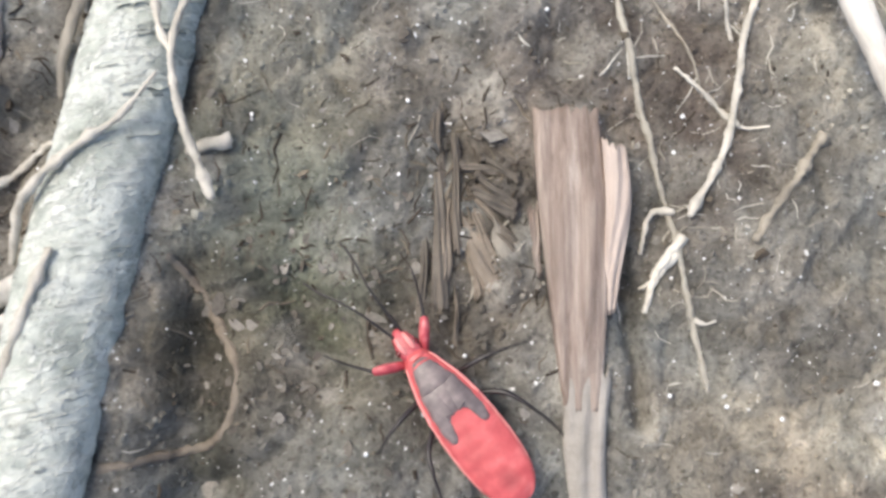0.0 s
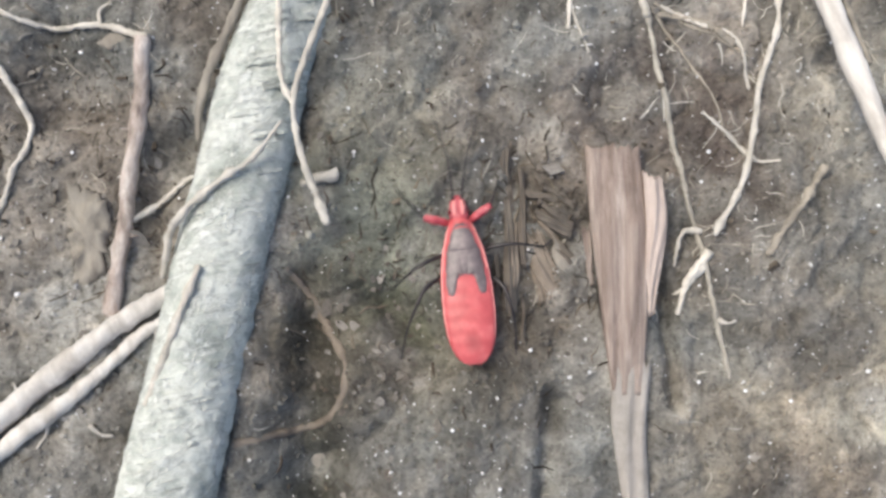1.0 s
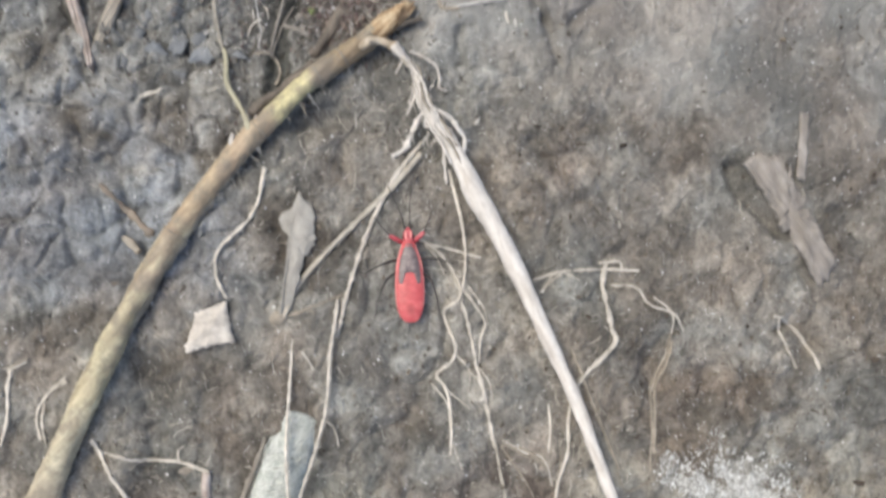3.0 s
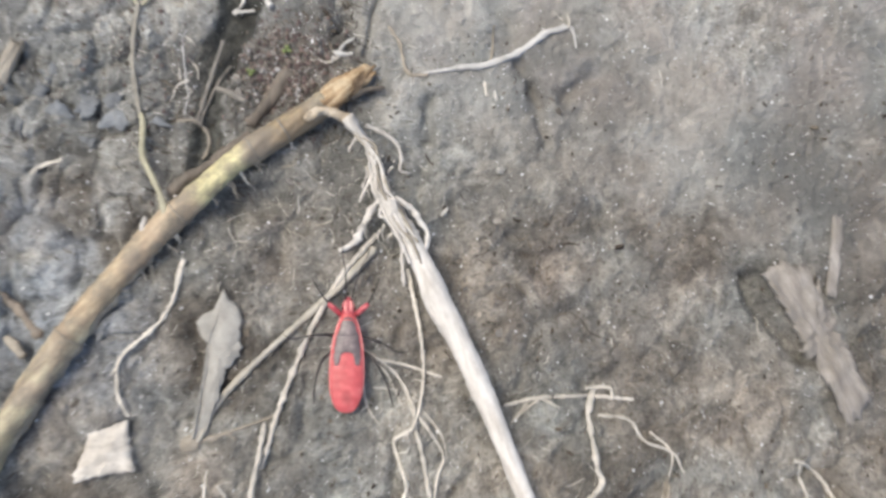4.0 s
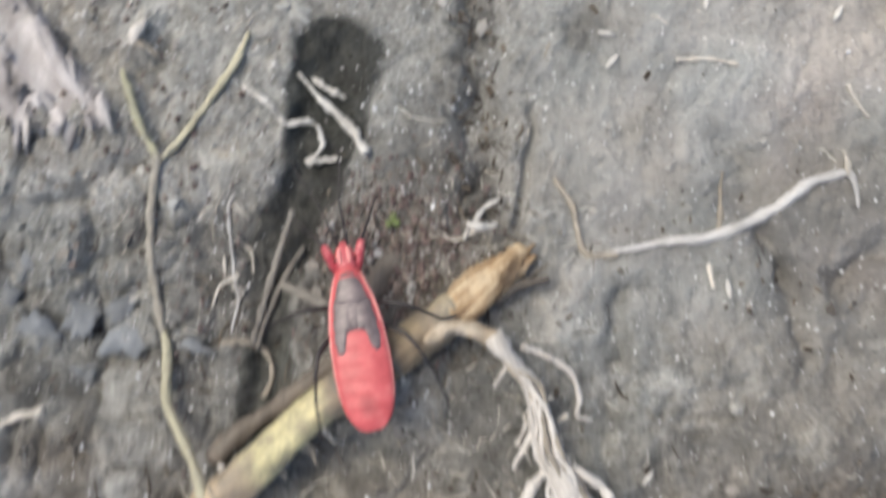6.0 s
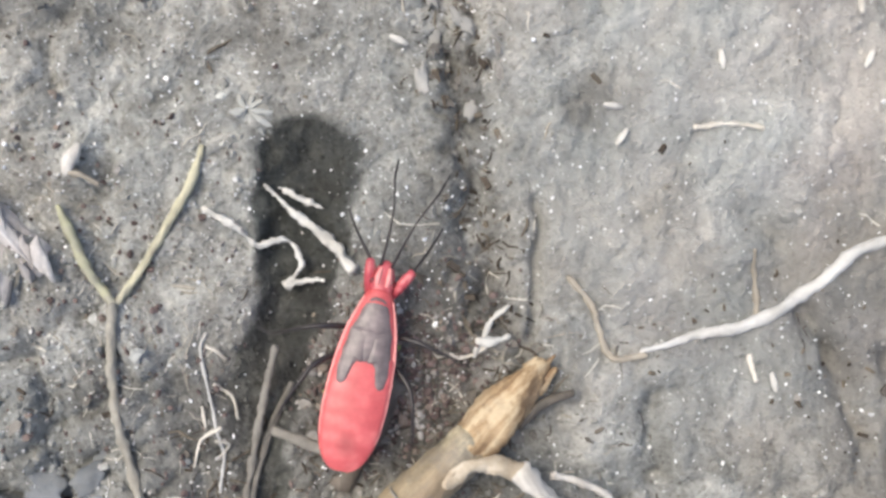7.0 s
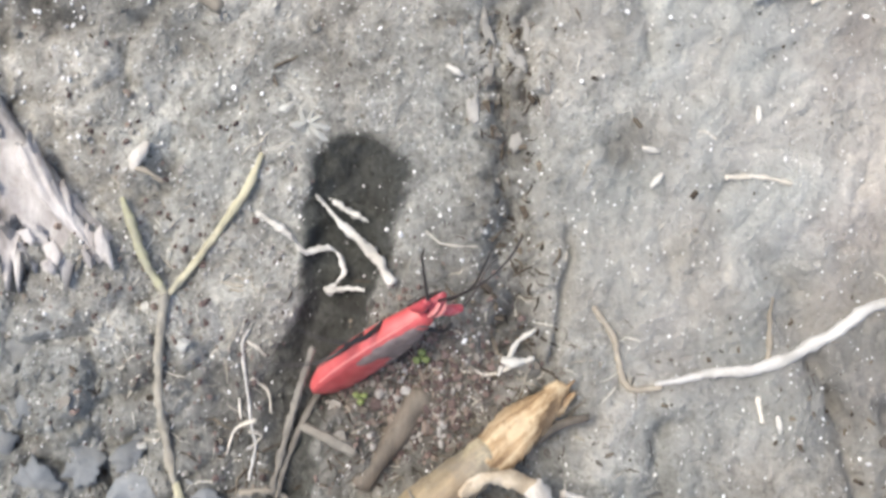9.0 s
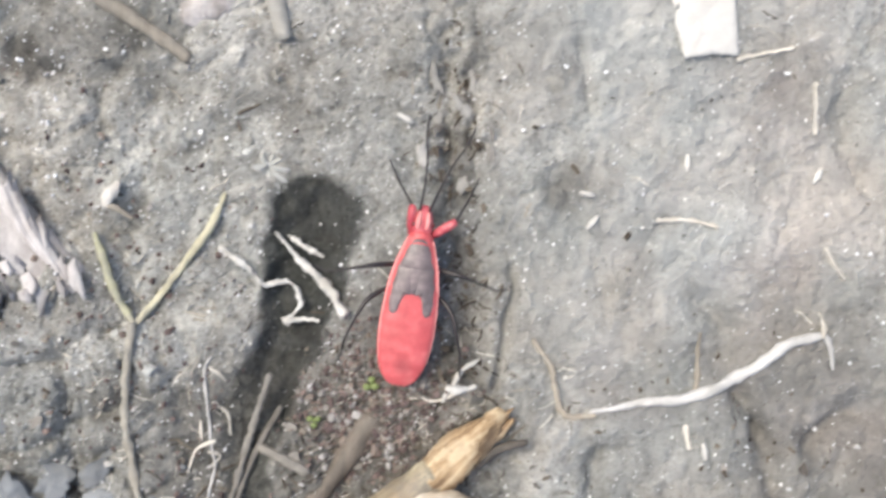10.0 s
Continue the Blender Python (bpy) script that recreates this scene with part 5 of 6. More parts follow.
root("buried_root", [(-30.5, -11.6), (-26, -10.8), (-20.9, -9.6), (-18.3, -7), (-17.6, -2.8), (-19.7, 1), (-22.3, 5.6), (-24.9, 8.9)], 0.75, 0.7, -0.25, "brown", "curved brown root half buried in the soil")
root("long_rootlet", [(3.8, 102.5), (-1.9, 95.2), (-6.1, 87.6), (-9.1, 80.4), (-12.2, 71.2), (-14, 64.3), (-14.6, 62.2)], 0.75, 0.6, 0.7, "pale", "long pale rootlet running on towards the grey branch")
root("rootlet", [(2.1, 82.6), (5.2, 80.7), (8.5, 77.6), (10.8, 73), (11.3, 69.5), (13, 63.5), (14.6, 55.2), (16.5, 46.8), (18, 38.5)], 0.42, 0.6, 0.4, "pale", "long pale branching rootlet on the soil")
root("rootlet", [(18.1, 39.6), (19.3, 31.9), (21.3, 22), (23.8, 12.1), (25.3, 4.4), (26.9, -4.4)], 0.5, 0.42, 0.25, "soiled_stem", "long greyish rootlet beside the wood chip")
root("rootlet", [(35.4, 50.1), (33.7, 44.8), (33.2, 37.1), (31.3, 30.5), (30.2, 24), (28.8, 18.6), (25.3, 12.3)], 0.5, 0.55, 0.6, "pale", "pale wavy rootlet below the straw-coloured root")
root("rootlet", [(30.4, 21.2), (27.4, 24.1), (24.2, 26.8)], 0.5, 0.3, 0.4, "pale", "thin pale rootlet lying on the soil")
root("rootlet", [(30.4, 21.2), (31.5, 21), (33.5, 21.1)], 0.3, 0.2, 0.3, "pale", "thin pale rootlet lying on the soil")
root("rootlet", [(24.8, 10.3), (22.6, 7.3), (21.2, 3.1)], 0.7, 0.35, 0.6, "pale", "pale knotted root tuft")
root("rootlet", [(24.1, 12.8), (22.1, 12.8), (21.1, 10.7), (20.8, 8.7)], 0.6, 0.3, 0.8, "pale", "pale knotted root tuft")
root("rootlet", [(24.3, 8.7), (22, 6.1), (20.8, 5.4)], 0.55, 0.3, 0.5, "pale", "pale knotted root tuft")
root("rootlet", [(25.8, 2.4), (26.8, 2), (27.8, 2.3)], 0.3, 0.2, 0.3, "pale", "thin pale rootlet lying on the soil")
root("rootlet", [(38.8, 20.3), (36.2, 16.8), (33.4, 12.8), (31.5, 9.9)], 0.7, 0.6, 0.2, "tan", "tan rootlet partly covered by soil")
root("rootlet", [(19.4, 38.8), (24.5, 37.4), (28.1, 34.8)], 0.5, 0.6, 0.3, "tan", "tan rootlet partly covered by soil")
root("rootlet", [(11, 69.5), (7.9, 67.2), (8.7, 63.6), (10.1, 59.4), (9.3, 56.5), (6.2, 53.6), (8, 50.7), (8.9, 44.7), (8.7, 37.1)], 0.45, 0.4, 0.4, "pale", "thin crooked pale rootlet on the soil")
root("rootlet", [(11.7, 71.6), (14.3, 68.2), (16.4, 64.4), (15.4, 61.1), (15, 56.3)], 0.4, 0.35, 0.4, "pale", "thin pale rootlet lying on the soil")
root("rootlet", [(5.3, 80.9), (9.8, 79.9), (15.7, 78.1)], 0.4, 0.35, 0.4, "pale", "thin pale rootlet lying on the soil")
root("rootlet", [(8, 50.7), (12.7, 46.7)], 0.3, 0.2, 0.3, "pale", "thin pale rootlet lying on the soil")
root("rootlet", [(4, 76.2), (8.2, 75.7)], 0.25, 0.2, 0.3, "pale", "thin pale rootlet lying on the soil")
root("rootlet", [(9.5, 96.6), (10.7, 90.7), (12, 84.8), (12.6, 78.9), (12, 73), (10.8, 69.5)], 0.55, 0.4, 0.9, "pale", "pale rootlet hanging down beside the straw-coloured root")
root("rootlet", [(27, 73.2), (32.5, 74.7), (41.1, 75.2), (49.7, 74.7)], 0.45, 0.5, 0.3, "pale", "pale rootlet half covered by soil")
root("rootlet", [(32.8, 74.5), (30.6, 72.6), (28.2, 70.3)], 0.35, 0.2, 0.3, "pale", "thin pale rootlet lying on the soil")
root("rootlet", [(33.7, 74.5), (36.7, 73.1)], 0.3, 0.2, 0.3, "pale", "thin pale rootlet lying on the soil")
root("rootlet", [(43, 76.9), (42, 72.4), (42.6, 67.6), (43.7, 62.2), (44.4, 59.7), (40.6, 55.7), (37.9, 53.4), (34.8, 49.7)], 0.8, 0.6, 0.6, "pale", "pale kinked root with small side roots")
root("rootlet", [(41.3, 76.5), (45.4, 76.7), (46, 74.7)], 0.5, 0.3, 0.6, "pale", "thin pale rootlet lying on the soil")
root("rootlet", [(43.9, 71.8), (49, 71.1), (52, 67.4), (56.9, 65.5), (59.5, 61.8)], 0.45, 0.35, 0.4, "pale", "thin pale rootlet lying on the soil")
root("rootlet", [(57.1, 59.3), (56, 53.9), (53.9, 49.1), (52.7, 43.1), (52.2, 35.9)], 0.5, 0.45, 0.3, "tan", "tan rootlet hanging in a hollow of the soil")
root("rootlet", [(78.5, 64.6), (82.6, 63), (86.3, 59.9), (88.8, 56.2), (89.3, 52.5)], 0.55, 0.5, 0.5, "pale", "pale rootlet curved over a hollow")
root("rootlet", [(79.7, 63.6), (81.6, 57.9), (84.3, 53)], 0.4, 0.35, 0.3, "pale", "thin pale rootlet lying on the soil")
root("rootlet", [(34.6, 58.8), (36.9, 52.8), (39.2, 46.1), (42.1, 38.9), (44.4, 32.8)], 0.5, 0.4, 0.3, "tan", "tan rootlet partly covered by soil")
root("rootlet", [(19.7, 39.7), (24.5, 37.1), (28.1, 35.6), (30.1, 29.8)], 0.4, 0.3, 0.3, "pale", "thin pale rootlet lying on the soil")
root("rootlet", [(29.5, 47), (29.7, 42.9), (29.1, 36.9)], 0.35, 0.25, 0.3, "pale", "thin pale rootlet lying on the soil")
root("rootlet", [(56.9, 60.9), (55.6, 54.7), (52.7, 48), (51.8, 39)], 0.4, 0.4, 0.2, "tan", "thin pale rootlet lying on the soil")


def hair_root(mat, *bends):
    root("rootlet", list(bends), 0.3, 0.17, 0.2, mat, "hair-thin pale rootlet with crooked bends")


hair_root("pale", (5, 52), (8, 48), (8.6, 44), (9, 40), (11, 34))
hair_root("tan", (19, 40), (23, 37), (26, 35.6), (30, 33))
hair_root("tan", (19, 39), (23, 33), (25.4, 29), (27, 24))
hair_root("tan", (40, 47), (41, 42), (44, 34))
hair_root("pale", (2, 78), (3, 73), (5, 70))
hair_root("pale", (4, 81), (6.4, 78.4), (8, 75), (12, 68))
hair_root("pale", (13, 72), (16, 68), (17, 64))
hair_root("pale", (53, 69), (57, 65), (56, 57), (53, 48))
hair_root("tan", (52, 39), (51.2, 35), (51, 32))
hair_root("tan", (44, 32), (46, 28), (50, 29.5), (55, 32))
hair_root("pale", (28, 70), (30.4, 73), (32, 75))
hair_root("pale", (-78, 21), (-72, 22), (-64, 23))
hair_root("pale", (14, 56), (17, 52), (17.6, 47))
hair_root("pale", (10, 58), (13, 54.5), (12.6, 50))
hair_root("tan", (36, 51), (38, 44), (38.6, 38))
hair_root("pale", (-29, 128), (-31, 127), (-32, 124.4))
hair_root("pale", (-29.6, 132), (-28, 130.6), (-27.6, 128.4))
hair_root("pale", (-3, 133.6), (-5.6, 132.4), (-7.4, 133))
root("straight_root", [(3.5, 100), (-1.9, 93.8), (-9, 86.9), (-16.1, 80), (-22, 73.4), (-25.2, 66.8)], 0.98, 0.75, 0.7, "soiled_stem", "greyish tan root running down to a knot")
root("rootlet", [(-24.9, 66.7), (-18.6, 68.9), (-12.5, 71.1)], 0.5, 0.3, 0.2, "tan", "tan rootlet partly covered by soil")
root("rootlet", [(-23.3, 66.7), (-20.4, 68), (-18.7, 67.1)], 0.4, 0.3, 0.2, "tan", "thin pale rootlet lying on the soil")
root("rootlet", [(-21.7, 59.5), (-20.5, 57.9), (-19.3, 55.6)], 0.4, 0.4, 0.3, "pale", "thin pale rootlet lying on the soil")
root("rootlet", [(-16.9, 45), (-15.3, 43.2), (-14.5, 39.7)], 0.35, 0.25, 0.4, "pale", "thin pale rootlet lying on the soil")
root("rootlet", [(-28.7, 97.2), (-30.2, 90), (-33.2, 85.5), (-38.3, 80.3), (-38.7, 75.4), (-36.8, 70.8)], 0.6, 0.45, 0.5, "pale", "wavy pale rootlet above the dry scrap")
root("rootlet", [(-38.2, 80), (-39.9, 77.5)], 0.3, 0.2, 0.4, "pale", "thin pale rootlet lying on the soil")
root("root_piece", [(-54, 110.8), (-53.3, 112), (-51.7, 112.8), (-49.2, 113.4)], 0.55, 0.5, 0.5, "pale", "short white piece of root lying on a clod")
root("brown_root", [(-61.4, 94.2), (-56.5, 89), (-51.3, 84)], 0.7, 1.0, 0.3, "brown", "brown root joining the yellow twig")
root("rootlet", [(-73.9, 43.2), (-74.5, 48.6), (-71.6, 53.1), (-68.8, 55.5)], 0.4, 0.35, 0.4, "pale", "thin pale rootlet lying on the soil")
# bark sliver along the yellow twig; its dark colour stands for shade
root("dark_twig", [(-31.3, 108.5), (-28.9, 110.9), (-23.9, 114.5), (-18.4, 119.1)], 1.3, 1.2, 0.8, "darkbark", "dark bark sliver beside the yellow twig, with shade in its colour")
root("rootlet", [(-29.5, 105.5), (-30.1, 107.5), (-30.9, 108.6)], 0.6, 0.4, 1.5, "straw", "thin pale rootlet lying on the soil")
root("rootlet", [(-30.5, 120.9), (-27.5, 120.9), (-25.6, 118.9), (-25.5, 116.5), (-26.4, 114.9)], 0.4, 0.35, 0.4, "tan", "thin grey rootlet bent into a hook")
root("straw_stick", [(-22.4, 131.3), (-24.4, 127.6), (-25.9, 124), (-27, 120.1)], 0.5, 0.45, 0.5, "dim", "thin grey stalk at the edge of the pit")
root("rootlet", [(-29.8, 136.9), (-30.5, 135.2), (-30, 131.6), (-29.4, 127.4), (-29.1, 125), (-29.7, 121.9)], 0.22, 0.2, 0.25, "greywhite", "thin white rootlet on crumbly soil")
root("rootlet", [(-29.9, 135.7), (-29, 135.1), (-28.2, 134.2)], 0.24, 0.18, 0.3, "pale", "thin pale rootlet lying on the soil")
root("rootlet", [(-29.7, 126.8), (-28.5, 126.3), (-29.5, 125.1)], 0.24, 0.18, 0.3, "pale", "thin pale rootlet lying on the soil")
root("rootlet", [(-30.7, 130.1), (-30.5, 128)], 0.22, 0.16, 0.3, "pale", "thin pale rootlet lying on the soil")
root("rootlet", [(5, 139.3), (7, 136.4), (7.8, 133.3), (8.8, 131), (12.1, 131)], 0.45, 0.5, 0.3, "tan", "yellowish tan rootlet bent at an angle")
root("rootlet", [(23.6, 140.4), (23.6, 136.7), (23.2, 133.4)], 0.35, 0.4, 0.1, "tan", "thin tan rootlet pressed into the soil")
hooked = roughen(tube(bmesh.new(), settled([(11.5, 131.4), (14.6, 131.9), (17.7, 132.6), (21.2, 132.9), (25.2, 134.2), (29.3, 136.4), (32.7, 139.1), (35.2, 140), (37.1, 140.3), (37.9, 139), (38.4, 136.6)], 0.25, 0.35), (0.2, 0.34, 0.48, 0.58, 0.62, 0.6, 0.6, 0.62, 0.56, 0.34, 0.1), 14, 0.1, 311, knots=0.12), 0.13, 0.7)
tagged(mesh_object("white_root", hooked, MATS["greywhite"]), "smooth grey-white root with a hooked end on pale soil", "root", "roots on the soil")
root("rootlet", [(36.9, 140.1), (36.9, 141.7), (36.4, 142.9)], 0.5, 0.25, 0.6, "pale", "thin pale rootlet lying on the soil")
root("rootlet", [(18.4, 152.7), (21.9, 152.8), (25, 152.1)], 0.35, 0.3, 0.3, "pale", "short white rootlet on pale soil")
root("rootlet", [(26.5, 170.5), (29.4, 171.2), (32.6, 171.9)], 0.35, 0.3, 0.3, "pale", "thin white thread beside a scrap of paper")
root("rootlet", [(35.4, 168.2), (35.8, 162.6)], 0.45, 0.35, 0.2, "pale", "thin pale rootlet lying on the soil")
root("rootlet", [(37, 150.1), (38.4, 147.9), (39.5, 146.7)], 0.35, 0.3, 0.2, "pale", "thin pale rootlet lying on the soil")
root("rootlet", [(22.2, 130.1), (22.5, 127.6)], 0.4, 0.3, 0.2, "pale", "thin pale rootlet lying on the soil")
root("root_tuft", [(-4.5, 133.9), (-3, 133.8), (-1.3, 134.1)], 0.7, 0.4, 0.4, "white", "white frayed root tuft beside the twig's end")
root("root_tuft", [(-3.9, 133.9), (-2.7, 135.8), (-0.9, 137)], 0.45, 0.25, 0.4, "white", "white frayed root tuft beside the twig's end")
root("root_tuft", [(-4.2, 133.9), (-4.8, 132.4)], 0.4, 0.25, 0.4, "white", "white frayed root tuft beside the twig's end")
root("straw_stick", [(-24.6, 127.1), (-21.9, 126.1), (-19.2, 124.7)], 0.7, 0.8, 0.2, "dim", "greyish stalk half buried beside the pit")
root("grey_stick", [(-42.5, 174.8), (-38.1, 172.3), (-32.5, 168.5)], 1.0, 0.8, 0.3, "flake", "grey-brown stick lying on pale soil")
root("pale_stub", [(-23.9, 176.8), (-23.3, 173.8), (-22.6, 171.1)], 1.3, 1.1, 0.4, "leaf", "pale weathered stub of a stalk")
root("dark_stick", [(-12.3, 130.5), (-15.2, 125.9), (-18.7, 121.1)], 1.5, 1.5, -0.5, "darkbark", "dark rotten stick half buried beside the yellow twig")

knob = bmesh.new()
bmesh.ops.create_icosphere(knob, subdivisions=3, radius=1.5 * MM)
for v in knob.verts:
    v.co += v.normal * 0.5 * MM * noise.noise(v.co * 900)
    v.co = Vector((v.co.x * 1.2, v.co.y, v.co.z * 0.7)) + Vector((-26.2, 66.2, gz(-26.2, 66.2) + 0.4)) * MM
tagged(mesh_object("root_knot", knob, MATS["tan"]), "rounded tan knot where thin roots meet", "root", "roots on the soil")


# ---- grains, crumbs and dust ----
def scatter(name, spots, sizes, material, label, category, shape, seed, sink=0.25, squash=(0.6, 1.0)):
    """Many little lumps in one mesh, each turned and stretched its own way, resting on the soil."""
    rng = np.random.default_rng(seed)
    base = bmesh.new()
    if shape == "ico":
        bmesh.ops.create_icosphere(base, subdivisions=1, radius=1)
    else:
        bmesh.ops.create_cube(base, size=1.3)
        bmesh.ops.bevel(base, geom=base.edges[:], offset=0.3, segments=1, affect="EDGES") if shape == "worn" else None
    base.verts.index_update()
    v0 = np.array([v.co for v in base.verts])
    tris = [[v.index for v in f.verts] for f in base.faces]
    base.free()
    n = len(spots)
    axes = np.linalg.qr(rng.normal(size=(n, 3, 3)))[0]
    stretch = np.stack([np.ones(n), rng.uniform(*squash, n), rng.uniform(*squash, n)], -1)
    shaken = v0[None] * (1 + rng.normal(0, 0.13, (n, len(v0), 1)))
    co = np.einsum("nij,nvj->nvi", axes, shaken * stretch[:, None]) * sizes[:, None, None]
    z = ground(spots[:, 0], spots[:, 1]) + sizes * (1 - 2 * sink) * 0.6
    co = (co + np.stack([spots[:, 0], spots[:, 1], z], -1)[:, None]) * MM
    faces = [tuple(i + k * len(v0) for i in t) for k in range(n) for t in tris]
    me = bpy.data.meshes.new(name)
    me.from_pydata(co.reshape(-1, 3), [], faces)
    layer = me.attributes.new("tint", "FLOAT_COLOR", "POINT")
    rgba = np.ones((n, len(v0), 4))
    rgba[..., :3] = tint(spots[:, 0], spots[:, 1])[:, None]
    layer.data.foreach_set("color", rgba.ravel())
    me.materials.append(material)
    tagged(new(name, me), label, category, "", "stuff")


rng = np.random.default_rng(77)


def spread(n, keep):
    """n places over the soil, kept by a chance that depends on the place."""
    p = np.stack([rng.uniform(-92, 108, 6 * n), rng.uniform(-40, 188, 6 * n)], -1)
    return p[rng.random(len(p)) < keep(p[:, 0], p[:, 1])][:n]


def outside_pit(p, gap=1.45):
    """The places that lie clear of the pit."""
    near = np.min([off_line(p[:, 0], p[:, 1], *s[:4]) / s[4] for s in PIT], axis=0)
    return p[near > gap]


q = spread(17000, lambda x, y: 0.25 + 0.6 * smooth(105, 150, y) * smooth(8, -20, x) + 0.25 * smooth(100, 140, y))
q = np.concatenate([outside_pit(q, 0.95), q[::5]])
coarse = outside_pit(spread(1500, lambda x, y: smooth(100, 116, y) * (0.3 + 0.7 * smooth(4, -12, x)) * (1 - 0.6 * smooth(146, 158, y)) * np.clip(0.35 + 0.9 * fbm(x, y, 13, 3, 0.6, 55.0), 0.03, 1)), 0.95)
coarse = np.concatenate([coarse, spread(1100, lambda x, y: smooth(112, 100, y) * smooth(24, 44, y) * np.clip(0.35 + 0.9 * fbm(x, y, 15, 3, 0.6, 57.0), 0.05, 1))])
sizes = np.concatenate([np.exp(rng.normal(-2.05, 0.42, len(q))), np.exp(rng.normal(-1.62, 0.3, len(coarse)))])
q = np.concatenate([q, coarse])
scatter("quartz_sand", q, sizes, QUARTZ, "bright white quartz sand grains scattered over the soil", "sand", "worn", 1, 0.2, (0.3, 0.9))
q = spread(24000, lambda x, y: np.clip(0.45 + 0.5 * fbm(x, y, 16, 3, 0.6, 4.0), 0, 1))
bare = smooth(118, 140, q[:, 1] + 0.35 * q[:, 0]) * smooth(-34, -14, q[:, 0])
clotted = outside_pit(spread(5200, lambda x, y: smooth(104, 118, y) * smooth(158, 140, y) * smooth(-4, -20, x) * np.clip(0.4 + 0.8 * fbm(x, y, 9, 3, 0.6, 47.0), 0.05, 1)), 0.95)
q, bare = np.concatenate([q, clotted]), np.concatenate([bare, 0 * clotted[:, 0]])
scatter("soil_crumbs", q, np.exp(rng.normal(-1.45, 0.45, len(q))) * (1 - 0.4 * bare), CRUMB, "grey-brown crumbs of soil", "soil", "worn", 2, 0.42, (0.45, 1.0))
q = spread(3600, lambda x, y: np.clip(0.3 + 0.7 * fbm(x, y, 20, 3, 0.6, 14.0), 0, 1) * (1 - 0.85 * smooth(126, 142, y)))
q = np.concatenate([q, np.stack([rng.normal(-4, 1.8, 110), rng.uniform(146, 174, 110)], -1), np.stack([rng.normal(-3, 1.8, 110), rng.uniform(134, 150, 110)], -1)])
scatter("humus_bits", q, np.exp(rng.normal(-1.25, 0.5, len(q))), HUMUS, "dark bits of rotten plant matter on the soil", "plant debris", "cube", 3, 0.35, (0.2, 0.55))
q = np.stack([rng.normal(69, 12.5, 44000), rng.normal(16, 13, 44000)], -1)
q = q[(0.6 * fbm(q[:, 0], q[:, 1], 9, 4, 0.65, 21.0) + 0.7 * fbm(q[:, 0], q[:, 1], 5, 3, 0.65, 61.0) > -0.05) | (rng.random(len(q)) < 0.2)]
q = q[np.hypot((q[:, 0] - 69) / 20.5, (q[:, 1] - 16) / 22) < 0.85 + 0.35 * fbm(q[:, 0], q[:, 1], 8, 2, 0.5, 3.0)]
scatter("white_powder", q, np.exp(rng.normal(-2.0, 0.5, len(q))), POWDER, "patch of white crumbly powder on the soil", "powder", "cube", 4, 0.3)

q = np.concatenate([np.stack([rng.normal(-12.5, 4.5, 1500), rng.normal(131, 4.5, 1500)], -1), np.stack([rng.normal(-38, 9, 500), rng.normal(140, 14, 500)], -1)])
q = outside_pit(q, 0.95)
scatter("rubble", q, np.exp(rng.normal(-1.35, 0.4, len(q))), RUBBLE, "loose reddish-brown and grey rubble beside the pit", "rubble", "worn", 5, 0.3, (0.4, 1.0))


def fibres(name, spots, lengths, radii, material, label, seed):
    """Many short bent threads in one mesh, lying on the soil."""
    rng = np.random.default_rng(seed)
    n = len(spots)
    a = rng.uniform(0, 6.28, n)
    bend = rng.normal(0, 0.5, (n, 3))
    p = np.zeros((n, 4, 3))
    p[:, 0, :2] = spots
    for k in range(3):
        a = a + bend[:, k]
        p[:, k + 1, 0] = p[:, k, 0] + lengths / 3 * np.cos(a)
        p[:, k + 1, 1] = p[:, k, 1] + lengths / 3 * np.sin(a)
    p[:, :, 2] = ground(p[:, :, 0], p[:, :, 1]) + radii[:, None] * 0.5
    side = np.stack([-np.sin(a), np.cos(a), 0 * a], -1)[:, None] * radii[:, None, None]
    up = np.array((0, 0, 1.0)) * radii[:, None, None]
    taper = np.array((0.8, 1.0, 0.8, 0.35))[None, :, None]
    rings = np.stack([p + side * taper, p + up * taper, p - side * taper, p - up * taper], 2)
    co = rings.reshape(-1, 3) * MM
    quad = np.array([(r * 4 + s, r * 4 + (s + 1) % 4, r * 4 + 4 + (s + 1) % 4, r * 4 + 4 + s) for r in range(3) for s in range(4)])
    faces = (quad[None] + (np.arange(n) * 16)[:, None, None]).reshape(-1, 4)
    me = bpy.data.meshes.new(name)
    me.from_pydata(co, [], faces.tolist())
    me.materials.append(material)
    tagged(new(name, me), label, "plant debris", "", "stuff")


def zone(n, x, y, sx, sy):
    return np.stack([rng.normal(x, sx, n), rng.normal(y, sy, n)], -1)


PALE_FIBRE = grain_material("pale_fibre", [(0, (0.3, 0.27, 0.22)), (0.5, (0.46, 0.43, 0.37)), (1, (0.62, 0.59, 0.52))], 0.7, 0.3)
q = np.concatenate([zone(110, -18, 103, 9, 7), zone(60, 2, 104, 6, 8), zone(110, -36, 138, 6, 10), zone(140, 0, 50, 22, 14), zone(120, 30, 48, 12, 14), zone(120, -55, 40, 14, 14), zone(80, -8, 130, 8, 6), zone(80, 22, 12, 8, 12), spread(200, lambda x, y: 0 * x + 0.5)])
q = outside_pit(q)
fibres("fine_rootlets", q, np.exp(rng.normal(0.75, 0.45, len(q))), np.exp(rng.normal(-2.4, 0.3, len(q))), PALE_FIBRE, "hair-thin pale rootlets strewn over the soil", 41)
